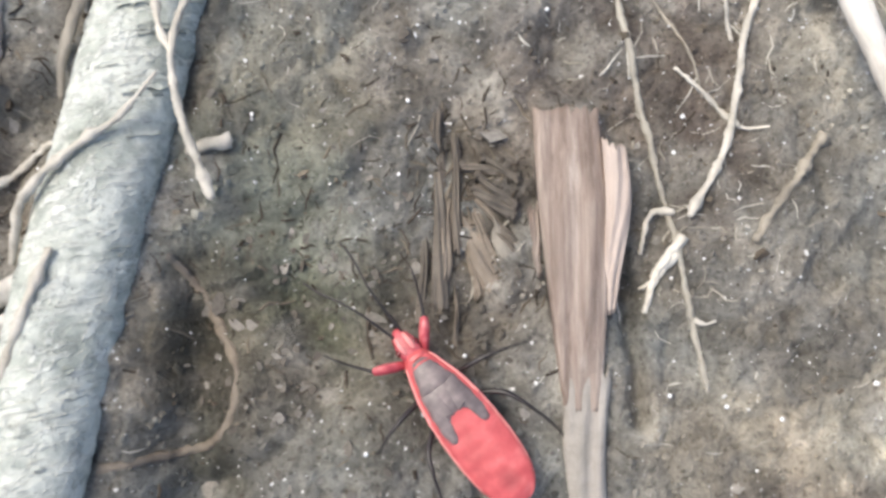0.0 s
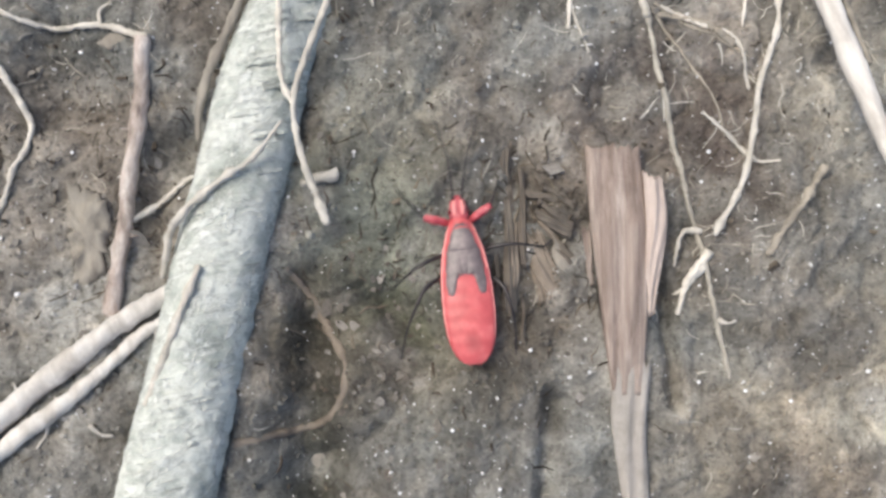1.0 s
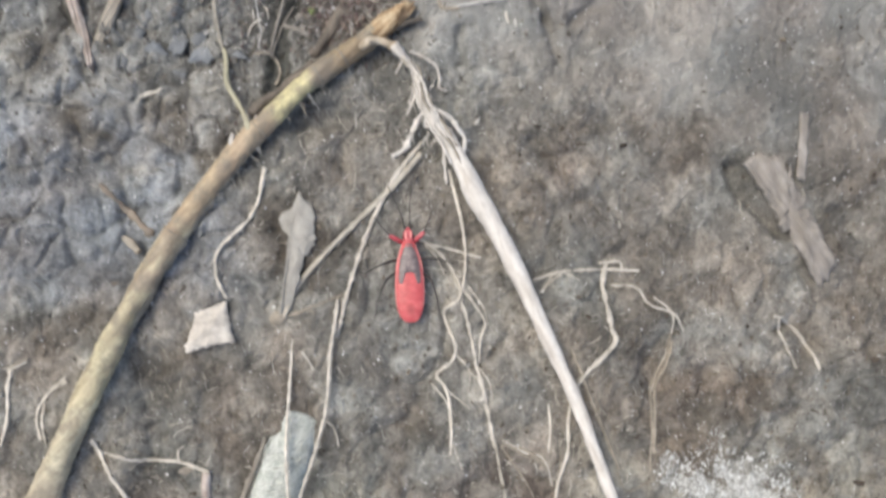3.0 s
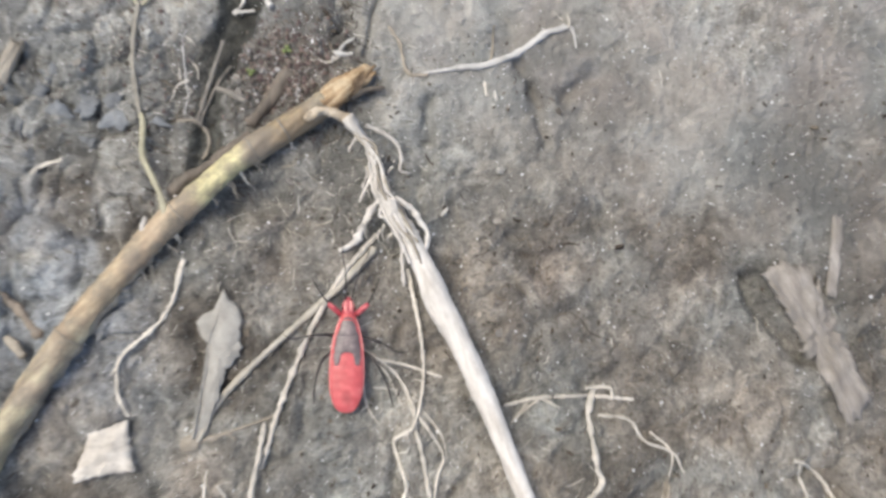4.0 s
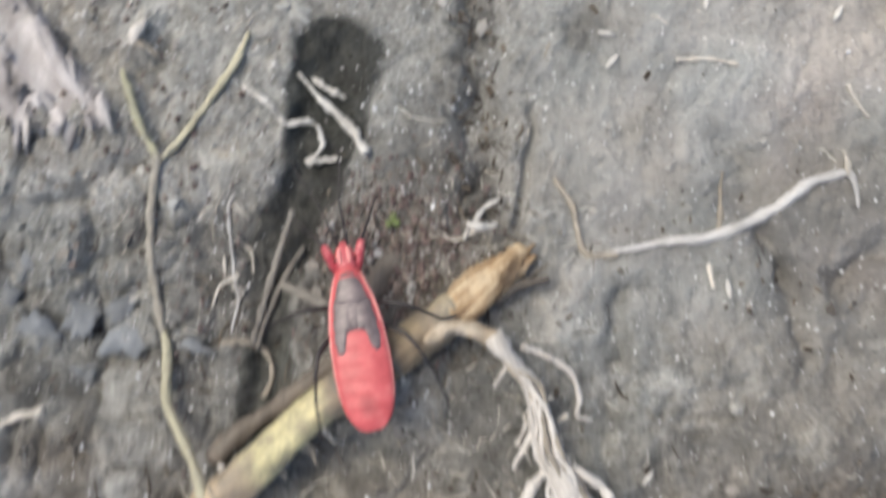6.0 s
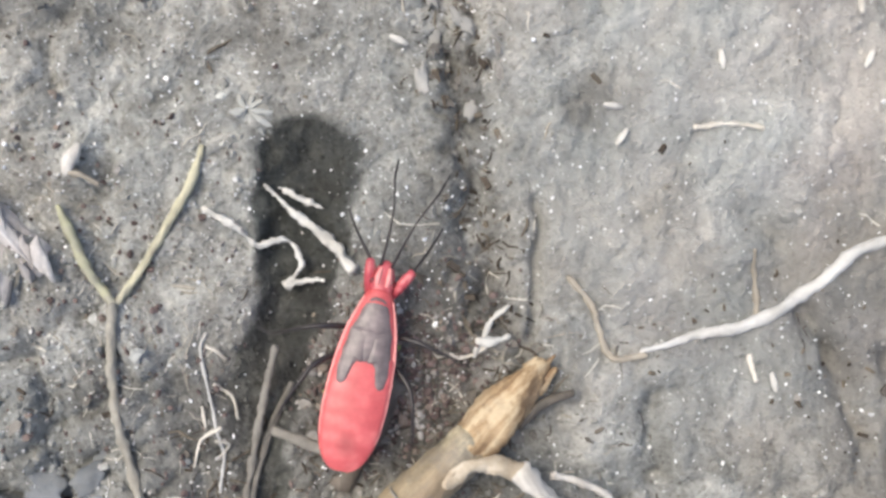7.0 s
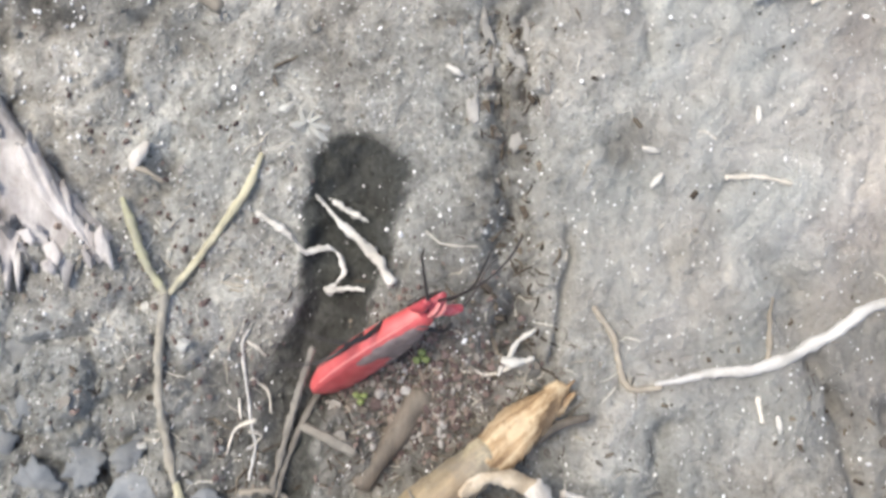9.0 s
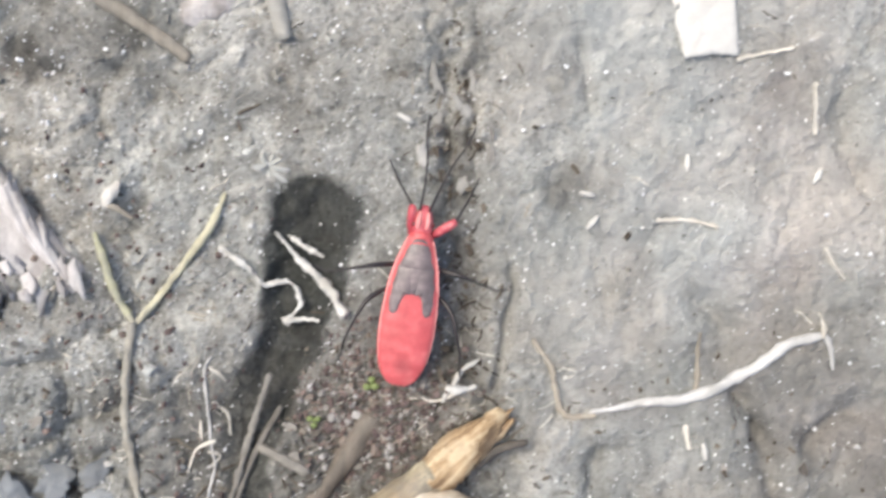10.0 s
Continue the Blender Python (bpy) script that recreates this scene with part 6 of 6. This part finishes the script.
q = np.concatenate([zone(110, -12, 5, 10, 12), zone(160, 4, 12, 5, 8), zone(160, -45, 20, 10, 14), zone(180, -10, 128, 8, 6), zone(120, -30, 118, 8, 6), zone(50, 28, 95, 9, 8), zone(160, 60, 52, 12, 9), zone(30, -3.6, 163, 2.2, 6), zone(20, -2.5, 143, 1.8, 6), spread(120, lambda x, y: 0 * x + 0.5)])
q = outside_pit(q, 1.0)
fibres("dark_fibres", q, np.exp(rng.normal(0.55, 0.45, len(q))), np.exp(rng.normal(-2.3, 0.35, len(q))), HUMUS, "dark rotten plant fibres strewn over the soil", 42)


def litter(name, spots, sizes, material, label, seed):
    """Many thin, tilted flakes in one mesh, lying on the soil."""
    rng = np.random.default_rng(seed)
    n, m = len(spots), 7
    a = np.linspace(0, 6.28, m, endpoint=False)[None] + rng.normal(0, 0.2, (n, m))
    r = sizes[:, None] * rng.uniform(0.55, 1.15, (n, m))
    turn, slim = rng.uniform(0, 6.28, n)[:, None], rng.uniform(0.35, 0.9, n)[:, None]
    u, v = r * np.cos(a), r * np.sin(a) * slim
    x, y = u * np.cos(turn) - v * np.sin(turn), u * np.sin(turn) + v * np.cos(turn)
    z = ground(spots[:, 0], spots[:, 1])[:, None] + 0.02 * sizes[:, None] + x * rng.normal(0, 0.3, (n, 1)) + y * rng.normal(0, 0.3, (n, 1))
    thick = 0.08 + 0.1 * sizes[:, None]
    top = np.stack([spots[:, :1] + x, spots[:, 1:] + y, z + thick], -1)
    low = np.stack([spots[:, :1] + x, spots[:, 1:] + y, z - thick], -1)
    co = np.concatenate([top, low], 1).reshape(-1, 3) * MM
    faces = []
    for k in range(n):
        o = k * 2 * m
        faces.append([o + i for i in range(m)])
        faces.append([o + m + i for i in reversed(range(m))])
        faces += [[o + i, o + m + i, o + m + (i + 1) % m, o + (i + 1) % m] for i in range(m)]
    me = bpy.data.meshes.new(name)
    me.from_pydata(co, [], faces)
    me.materials.append(material)
    tagged(new(name, me), label, "plant debris", "", "stuff")


FLAKE = grain_material("litter_flake", [(0, (0.11, 0.095, 0.08)), (0.6, (0.18, 0.165, 0.145)), (1, (0.28, 0.26, 0.235))], 0.9, 0.2)
q = np.concatenate([zone(45, -46, 126, 9, 9), zone(110, -12, 128, 8, 6), zone(140, -50, 20, 12, 16), zone(110, 2, 8, 8, 12), zone(80, -15, 0, 6, 9), zone(70, 60, 50, 14, 10), zone(50, -18, 104, 9, 7), zone(60, 28, 95, 8, 8), zone(50, -4.4, 162, 2.2, 6), zone(70, -13, 131, 5, 5), spread(90, lambda x, y: 0 * x + 0.5)])
q = outside_pit(q, 1.2)
litter("leaf_litter", q, np.exp(rng.normal(-0.75, 0.4, len(q))), FLAKE, "small dark and grey flakes of rotten leaf on the soil", 43)

# single larger pieces of litter
for k, (x, y, r, slim, turn, mat) in enumerate([(-6.6, 168.0, 2.3, 0.3, 1.9, "crust"), (-2.0, 167.2, 2.2, 0.3, 1.9, "crust"), (-6.2, 163.2, 1.7, 0.4, 1.1, "crust"), (-3.4, 164.4, 1.6, 0.4, 2.3, "crust"), (-7.6, 159.4, 1.6, 0.35, 1.6, "crust"), (-3.0, 156.6, 1.8, 0.3, 1.3, "crust"), (7.4, 9.6, 2.4, 0.4, 2.0, "flake"), (5.2, 6.2, 2.2, 0.4, 1.2, "flake"), (-44.8, 36, 2.2, 0.5, 0.3, "flake")]):
    jag = np.random.default_rng(500 + k).uniform(0.6, 1.25, 13)
    ring = [(x + r * j * (math.cos(a) * math.cos(turn) - slim * math.sin(a) * math.sin(turn)), y + r * j * (math.cos(a) * math.sin(turn) + slim * math.sin(a) * math.cos(turn))) for a, j in zip(np.arange(0, 6.2, 0.5), jag)]
    tagged(mesh_object("leaf_flake", sheet(bmesh.new(), ring, 0.2, 0.2, 0.25, 0.5, 400 + k, 7, 0.45, base=gz(x, y)), MATS[mat]), "curled grey-brown flake of rotten leaf on the soil", "leaf flake", "rotten leaf flakes")
for k, (x, y, r, slim, turn) in enumerate([(-46.2, 123.2, 2.9, 0.5, 1.3), (-41.2, 121, 2.9, 0.55, 0.1), (-40.2, 126.2, 2.2, 0.4, 2.8), (-41.6, 124.2, 1.6, 0.7, 0.6), (-52.4, 129.2, 2.6, 0.6, 0.2), (-50.6, 121.6, 2.4, 0.55, 2.3), (-55, 125, 2.4, 0.5, 0.9), (-33.8, 124.6, 1.8, 0.4, 0.2), (-34, 120.6, 2.2, 0.35, 2.9), (-53, 134.2, 2.4, 0.75, 0.8), (-57, 119.6, 2.3, 0.5, 1.9), (-46.6, 117.4, 2.2, 0.6, 2.6)]):
    jag = np.random.default_rng(700 + k).uniform(0.6, 1.25, 13)
    ring = [(x + 1.2 * r * j * (math.cos(a) * math.cos(turn) - slim * math.sin(a) * math.sin(turn)), y + 1.2 * r * j * (math.cos(a) * math.sin(turn) + slim * math.sin(a) * math.cos(turn))) for a, j in zip(np.arange(0, 6.2, 0.5), jag)]
    tilt = np.random.default_rng(740 + k).normal(0, 0.1, 2)
    tagged(mesh_object("clay_flake", sheet(bmesh.new(), ring, 0.3, 0.3, 0.35, 0.7, 760 + k, 8, 0.4, base=gz(x, y) - 0.25, slope=(float(tilt[0]), float(tilt[1]))), MATS["slate"]), "flat blue-grey flake of dried soil sunk among clods", "soil flake", "dried soil flakes")
for k, (x, y, r) in enumerate([(-30.4, 174.4, 2.9)]):
    bm = bmesh.new()
    bmesh.ops.create_icosphere(bm, subdivisions=3, radius=r * MM)
    for v in bm.verts:
        v.co *= 1 + 0.4 * noise.noise(v.co * 420 + Vector((k, 0, 0)))
        v.co = Vector((v.co.x * 1.2, v.co.y, v.co.z * 0.45)) + Vector((x, y, gz(x, y) - 0.12 * r)) * MM
    tagged(mesh_object("clod", roughen(bm, 0.4, 1.1), MATS["pinkbark"]), "rounded dusty grey clod sunk in the soil", "clod")

grain = bmesh.new()
bmesh.ops.create_icosphere(grain, subdivisions=2, radius=0.23 * MM)
for v in grain.verts:
    v.co *= 1 + 0.35 * noise.noise(v.co * 2600)
first = tagged(mesh_object("quartz_grain", grain, QUARTZ, None, "", False), "single bright white quartz grain on the soil", "sand grain", "large quartz grains")
first.matrix_basis = pose(-1.7 * MM, 23.5 * MM, (gz(-1.7, 23.5) + 0.3) * MM)
for x, y in [(23.2, -4.8), (28.5, -5.8), (33.7, -7), (24.3, 18.7), (11.9, 32.7), (3.8, -1), (0, -16.7), (-5.4, -10), (29.2, 113.9), (-41.2, 98.8), (-50.3, 87.6), (5.5, 98.6), (-8.1, 105.4), (-45.9, 155.7), (3.2, 162.1), (12.1, 168.6), (-28.6, 160.3), (41.9, 149.6), (43.7, 142), (37.6, 129.6), (-50.5, 167.9)]:
    copy_thing(first, pose(x * MM, y * MM, (gz(x, y) + 0.3) * MM, 40 * x, 30 * y, 70 * x))
chipv = tube(bmesh.new(), [(0, -0.9, 0), (0, 0, 0.08), (0, 0.9, 0)], (0.22, 0.4, 0.25), 6, 0.2, 300, 0.6)
sliver = tagged(mesh_object("white_sliver", chipv, MATS["white"]), "short white sliver on the soil", "plant debris", "white slivers on the soil")
sliver.matrix_basis = pose(21.4 * MM, 159 * MM, (gz(21.4, 159) + 0.3) * MM)
for x, y, a in [(11.2, 152.3, -40), (15.6, 106.8, -35), (10.6, 155.4, 80), (24, 127.5, 10), (-9.5, 163, 60), (36, 158, -30), (-33, 33, 15)]:
    copy_thing(sliver, pose(x * MM, y * MM, (gz(x, y) + 0.3) * MM, 0, 0, a))


# ---- the red bug ----
def loft(bm, rows, sides=24, power=2.3):
    """A body along y: rows of y, half width, top and underside."""
    rows = spline([(y, w, t, b) for y, w, t, b in rows], 0.4)
    rings = []
    for y, w, t, b in rows:
        w, mid, half = max(w, 0.02), 0.5 * (t + b), max(0.5 * (t - b), 0.02)
        ring = []
        for j in range(sides):
            a = 2 * math.pi * j / sides
            c, s = math.cos(a), math.sin(a)
            ring.append(bm.verts.new((math.copysign(abs(c) ** (2 / power), c) * w * MM, y * MM, (mid + math.copysign(abs(s) ** (2 / power), s) * half) * MM)))
        rings.append(ring)
    for a, b in zip(rings, rings[1:]):
        for j in range(sides):
            bm.faces.new((a[j], a[(j + 1) % sides], b[(j + 1) % sides], b[j]))
    bm.faces.new(rings[0])
    bm.faces.new(rings[-1])
    bmesh.ops.recalc_face_normals(bm, faces=bm.faces)
    return bm


def plate(bm, outline, height, thick, seed):
    """A curved shield lying over the back, given by one outline."""
    o = np.array(outline, float)
    edge = spline([(*p, 0) for p in np.vstack([o, o[:1]])], 0.25)[:-1, :2]
    mid = edge.mean(0)
    tops, lows = [], []
    for k in range(1, 8):
        s = k / 7
        p = mid + (edge - mid) * s
        z = [height(x, y) + thick * (1 - s**5) for x, y in p]
        tops.append([bm.verts.new((x * MM, y * MM, h * MM)) for (x, y), h in zip(p, z)])
    n = len(edge)
    heart = bm.verts.new((mid[0] * MM, mid[1] * MM, (height(*mid) + thick) * MM))
    skirt = [bm.verts.new((x * MM, y * MM, (height(x, y) - 0.4) * MM)) for x, y in edge]
    for j in range(n):
        bm.faces.new((heart, tops[0][j], tops[0][(j + 1) % n]))
        for a, b in zip(tops, tops[1:]):
            bm.faces.new((a[j], b[j], b[(j + 1) % n], a[(j + 1) % n]))
        bm.faces.new((tops[-1][j], skirt[j], skirt[(j + 1) % n], tops[-1][(j + 1) % n]))
    bmesh.ops.recalc_face_normals(bm, faces=bm.faces)
    return bm


BODY = [(-9.9, 0.7, 0.1, -0.6), (-9.5, 1.45, 0.35, -1.0), (-8.4, 2.25, 0.75, -1.5), (-6.5, 2.8, 1.05, -1.9), (-4, 3.0, 1.2, -2.0), (-1.5, 2.95, 1.3, -1.9), (1, 2.75, 1.4, -1.7), (3, 2.4, 1.45, -1.5), (4.8, 1.85, 1.35, -1.3), (6.2, 1.35, 1.15, -1.1), (6.9, 0.9, 0.9, -0.8)]
BY, BW, BT, BB = (np.array(c)[...] for c in zip(*BODY))


def back(x, y):
    """The height of the bug's back."""
    w, t, b = (np.interp(y, BY, c) for c in (BW, BT, BB))
    u = min(abs(x) / w, 0.985)
    return 0.5 * (t + b) + 0.5 * (t - b) * (1 - u**2.3) ** (1 / 2.3)


def build_bug():
    bug = thing("red_bug", "bright red bug with dark grey-brown wing pads", "insect")
    bm = loft(bmesh.new(), BODY, 30)
    for v in bm.verts:
        y = v.co.y / MM
        if y < 0.5 and v.co.z > 0:
            v.co.z += 0.03 * MM * math.sin(y * 4.1)
        if y < 1 and abs(v.co.x) > 0.82 * np.interp(y, BY, BW) * MM:
            v.co.z += 0.16 * MM
    part("abdomen", bm, BUG_ABDOMEN, bug, "bright red body with a dark spot near its tip")
    part("pronotum", plate(bmesh.new(), [(0, 6.2), (0.7, 6.0), (1.15, 5.2), (1.6, 3.9), (1.78, 3.2), (0.9, 3.0), (0, 2.95), (-0.9, 3.0), (-1.78, 3.2), (-1.6, 3.9), (-1.15, 5.2), (-0.7, 6.0)], back, 0.16, 1), BUG_DARK, bug, "dark grey-brown shield")
    part("collar", plate(bmesh.new(), [(0.95, 6.75), (1.15, 6.45), (0.7, 6.2), (0, 6.15), (-0.7, 6.2), (-1.15, 6.45), (-0.95, 6.75), (0, 6.85)], back, 0.14, 2), BUG_RED, bug)
    part("scutellum", plate(bmesh.new(), [(0.95, 3.1), (0.75, 1.6), (0.35, 0.6), (0, 0.2), (-0.35, 0.6), (-0.75, 1.6), (-0.95, 3.1), (0, 3.2)], back, 0.14, 3), BUG_DARK, bug)
    for s in (-1, 1):
        lobe = [(s * 0.2, 3.0), (s * 1.75, 3.3), (s * 2.05, 2.0), (s * 2.35, 0.4), (s * 2.48, -1.0), (s * 2.2, -1.75), (s * 1.75, -2.0), (s * 1.35, -1.6), (s * 1.12, -0.7), (s * 0.95, -0.05), (s * 0.5, 0.3), (s * 0.15, 0.35)]
        part("wing_pad", plate(bmesh.new(), lobe, back, 0.2, 4), BUG_DARK, bug)
    for k in range(4):
        y = -2.6 - 1.55 * k
        w = 0.62 * float(np.interp(y, BY, BW))
        line = [(x, y + 0.12 * (x / w) ** 2, back(x, y) - 0.02) for x in np.linspace(-w, w, 9)]
        part("segment_ridge", tube(bmesh.new(), line, 0.09, 6, 0.05, k, 0.35), BUG_RED, bug)
    for k, y in enumerate((4.1, 5.1, 5.75)):
        w = 0.72 * float(np.interp(y, BY, BW))
        line = [(x, y - 0.25 * (x / w) ** 2, back(x, y) + 0.12) for x in np.linspace(-w, w, 9)]
        part("shield_ridge", tube(bmesh.new(), line, (0.04, 0.1, 0.12, 0.1, 0.04), 6, 0.1, 60 + k, 0.5), BUG_RED if k == 2 else BUG_DARK, bug)
    for s in (-1, 1):
        line = [(s * 0.93 * float(np.interp(y, BY, BW)), y, back(0.93 * float(np.interp(y, BY, BW)), y) + 0.06) for y in np.linspace(-8.6, 6.0, 30)]
        part("side_rim", tube(bmesh.new(), line, (0.08, 0.17, 0.19, 0.17, 0.1), 8, 0.08, 66, 0.6), BUG_PINK, bug, "pinkish raised rim")
    part("head", loft(bmesh.new(), [(6.4, 0.95, 0.85, -0.6), (7.0, 1.08, 0.9, -0.6), (7.7, 1.1, 0.88, -0.6), (8.4, 0.95, 0.7, -0.55), (9.0, 0.72, 0.42, -0.5), (9.4, 0.45, 0.1, -0.45), (9.6, 0.2, -0.15, -0.4)], 18), BUG_LEG, bug)
    for s in (-1, 1):
        part("head_bump", tube(bmesh.new(), spline([(s * 0.45, 7.2, 0.75), (s * 0.5, 8.0, 0.82), (s * 0.42, 8.9, 0.45)], 0.3), (0.18, 0.3, 0.16), 8, 0.06, 12), BUG_PINK, bug)
    for s in (-1, 1):
        bm = bmesh.new()
        bmesh.ops.create_icosphere(bm, subdivisions=2, radius=0.36 * MM)
        bmesh.ops.translate(bm, verts=bm.verts, vec=Vector((s * 0.92, 7.6, 0.35)) * MM)
        part("eye", bm, EYE, bug)
    part("beak", tube(bmesh.new(), spline([(0, 9.4, -0.5), (0, 7.5, -1.1), (0, 5, -1.5)], 0.4), (0.22, 0.2, 0.12), 8, 0.03, 6), BUG_BLACK, bug)
    feelers = []
    for s in (-1, 1):
        a = part("antenna", tube(bmesh.new(), spline([(0, 0, 0), (s * 0.5, 2.6, 0.9), (s * 1.2, 5.2, 1.3), (s * 2.2, 7.6, 0.9), (s * 2.7, 9.6, 0.2)], 0.4), (0.14, 0.14, 0.11, 0.1, 0.12, 0.09), 7, 0.04, 9), BUG_BLACK, bug)
        a.location = Vector((s * 0.5, 9.0, 0.2)) * MM
        feelers.append((a, s))
    legs = []
    kinds = [
        ((1.05, 6.4, -0.5), [(0, 0, 0), (0.7, 1.5, 0.7), (1.3, 2.75, 0.9)], (0.36, 0.5, 0.54, 0.38), [(1.3, 2.75, 0.9), (1.9, 4.8, -0.2), (2.3, 6.4, -1.5), (2.5, 7.7, -1.8)], "thick red front femur"),
        ((1.8, 3.0, -0.9), [(0, 0, 0), (2.4, -0.2, 1.0), (4.2, -0.6, 1.1)], (0.26, 0.28, 0.2), [(4.2, -0.6, 1.1), (6.0, -1.3, -0.1), (7.4, -1.8, -1.4), (8.7, -1.4, -1.65)], ""),
        ((2.2, 0.6, -1.0), [(0, 0, 0), (2.2, -1.6, 1.1), (3.2, -3.6, 1.4)], (0.26, 0.28, 0.2), [(3.2, -3.6, 1.4), (4.0, -6.4, 0.2), (4.3, -8.6, -1.3), (4.5, -10.2, -1.6)], ""),
    ]
    for k, (hip, thigh, rad, shin, label) in enumerate(kinds):
        for s in (-1, 1):
            flip = lambda pts: [(s * x, y, z) for x, y, z in pts]
            femur = part("femur", tube(bmesh.new(), spline(flip(thigh), 0.3), rad, 10, 0.04, 20 + k), BUG_LEG if k == 0 else BUG_BLACK, bug, label or "black thin leg")
            femur.location = Vector((s * hip[0], hip[1], hip[2])) * MM
            knee = Vector(shin[0])
            tibia = part("tibia", tube(bmesh.new(), spline(flip([Vector(p) - knee for p in shin]), 0.3), (0.17, 0.14, 0.12, 0.09), 8, 0.04, 30 + k), BUG_BLACK, femur)
            tibia.location = Vector((s * knee.x, knee.y, knee.z)) * MM
            legs.append((femur, tibia, s, k))
    return bug, feelers, legs


# seconds, x, y (mm), heading, height of the body over the soil, roll, pitch (degrees)
BUG_PATH = [
    (0.0, 3.1, -6.2, 38, 2.6, 0, 0),
    (0.3, 1.9, -5.2, 37, 2.6, 0, 0),
    (0.5, -0.7, -1.2, 31, 2.6, 0, 0),
    (0.8, -3.3, 3.8, 18, 2.6, 0, 0),
    (1.0, -3.8, 7.3, 6, 2.6, 0, 0),
    (1.2, -2.5, 12.6, -11, 2.6, -5, 0),
    (1.3, -3.0, 16.0, -8, 2.6, -5, 0),
    (1.5, -2.2, 21.1, -11, 2.6, -12, 0),
    (1.6, -0.6, 23.9, -11, 2.9, -26, 0),
    (1.8, 0.3, 31.7, -8, 2.9, -24, 0),
    (2.0, 0.3, 35.8, 0, 2.6, -8, 0),
    (2.2, -0.2, 43.7, 4, 2.6, 0, 0),
    (2.5, -1.9, 54.7, 0, 2.6, 0, 0),
    (2.7, -1.4, 62.9, -5, 2.7, 0, 0),
    (3.0, 0.5, 75.0, 1, 2.8, 0, 0),
    (3.2, 0.7, 77.4, -2, 2.8, 0, 0),
    (4.3, -1.7, 86.0, 4, 3.2, 0, 0),
    (4.5, -3.0, 90.0, 15, 3.4, 0, 0),
    (4.8, -7.7, 96.6, 20, 3.5, 0, 0),
    (5.0, -9.3, 99.8, 20, 3.6, 0, 0),
    (5.2, -9.9, 103.4, 17, 4.4, 0, 6),
    (5.5, -13.8, 111.7, 11, 6.5, 0, 10),
    (5.7, -14.8, 116.3, 11, 6.6, 0, 2),
    (6.0, -15.8, 122.4, 11, 6.6, 0, -6),
    (6.2, -16.5, 125.8, 3, 6.0, 0, -12),
    (7.3, -14.9, 133.8, -18, 4.4, 0, 0),
    (7.5, -14.9, 133.7, -16, 4.4, 0, 0),
    (7.8, -14.3, 135.7, -15, 4.2, 0, 0),
    (8.0, -13.7, 138.1, -13, 4.0, 0, 0),
    (8.3, -13.4, 143.2, -8, 4.0, 0, 5),
    (8.4, -12.5, 139.5, -20, 6.0, 15, 45),
    (8.5, -20.0, 132.6, 10, 7.0, 40, 78),
    (8.6, -18.2, 138.0, -44, 5.5, 105, 40),
    (8.7, -18.1, 136.6, -44, 4.5, 112, 28),
    (8.8, -17.6, 136.6, -44, 4.4, 98, 28),
    (9.0, -16.7, 135.8, -48, 4.4, 58, 34),
    (9.1, -15.7, 137.1, -44, 4.4, 40, 32),
    (9.2, -14.6, 137.2, -40, 4.4, 26, 30),
    (9.3, -13.2, 138.0, -34, 4.4, 14, 28),
    (9.5, -10.8, 141.3, -18, 4.0, 0, 22),
    (9.7, -10.1, 142.8, -12, 3.7, 0, 16),
    (10.0, -8.5, 144.1, -7, 3.2, 0, 8),
]


# seconds, how far the front legs are spread from straight ahead: the bug's own left, right (degrees)
FRONT_LEGS = [(0, 65, 38), (0.5, 60, 35), (0.8, 55, 15), (1.0, 70, 65), (1.2, 40, 15), (1.5, 60, 45), (2.0, 60, 65), (2.5, 65, 60), (3.0, 60, 50), (4.3, 50, 45), (4.6, 60, 45), (5.0, 30, 45), (5.5, 10, 60), (6.0, 20, 15), (7.3, 5, 35), (7.5, 5, 40), (7.8, 15, 40), (8.1, 10, 60), (8.3, 25, 65), (9.0, 20, 60), (9.3, 5, 60), (9.5, 0, 65), (10, 6, 50)]


def motions():
    bug, feelers, legs = build_bug()
    rows = []
    for t, x, y, yaw, over, roll, pitch in BUG_PATH:
        near = [gz(x + dx, y + dy) for dx in (-4, 0, 4) for dy in (-6, 0, 6)]
        z = sum(sorted(near)[3:]) / 6
        rows.append((t, pose(x * MM, y * MM, (z + over) * MM, 0, 0, yaw) @ pose(0, 0, 0, pitch, 0, 0) @ pose(0, 0, 0, 0, roll, 0)))
    walk(bug, rows)
    times = [round(0.1 * k, 1) for k in range(101)]
    for femur, tibia, s, k in legs:
        x, y, z = femur.location
        phase = 0.0 if (s > 0) == (k == 1) else math.pi
        swing = (16, 15, 12)[k]
        if k == 0:
            at, left, right = zip(*FRONT_LEGS)
            spread_out = [np.interp(t, at, right if s > 0 else left) - 26 + 5 * math.sin(13.5 * t + phase) for t in times]
            walk(femur, [(t, pose(x, y, z, 0, 0, -s * float(a))) for t, a in zip(times, spread_out)])
            x, y, z = tibia.location
            walk(tibia, [(t, pose(x, y, z, 0, 0, -s * float((25 if s > 0 else 38) - a - 16))) for t, a in zip(times, spread_out)])
            continue
        walk(femur, [(t, pose(x, y, z, 0, 7 * s * max(0, math.cos(13.5 * t + phase)) * -1, s * (swing * math.sin(13.5 * t + phase)))) for t in times])
    for a, s in feelers:
        x, y, z = a.location
        walk(a, [(t, pose(x, y, z, 6 * math.sin(5.3 * t + s), 0, s * (4 + 9 * math.sin(4.1 * t + 1.7 * s)))) for t in times])


motions()
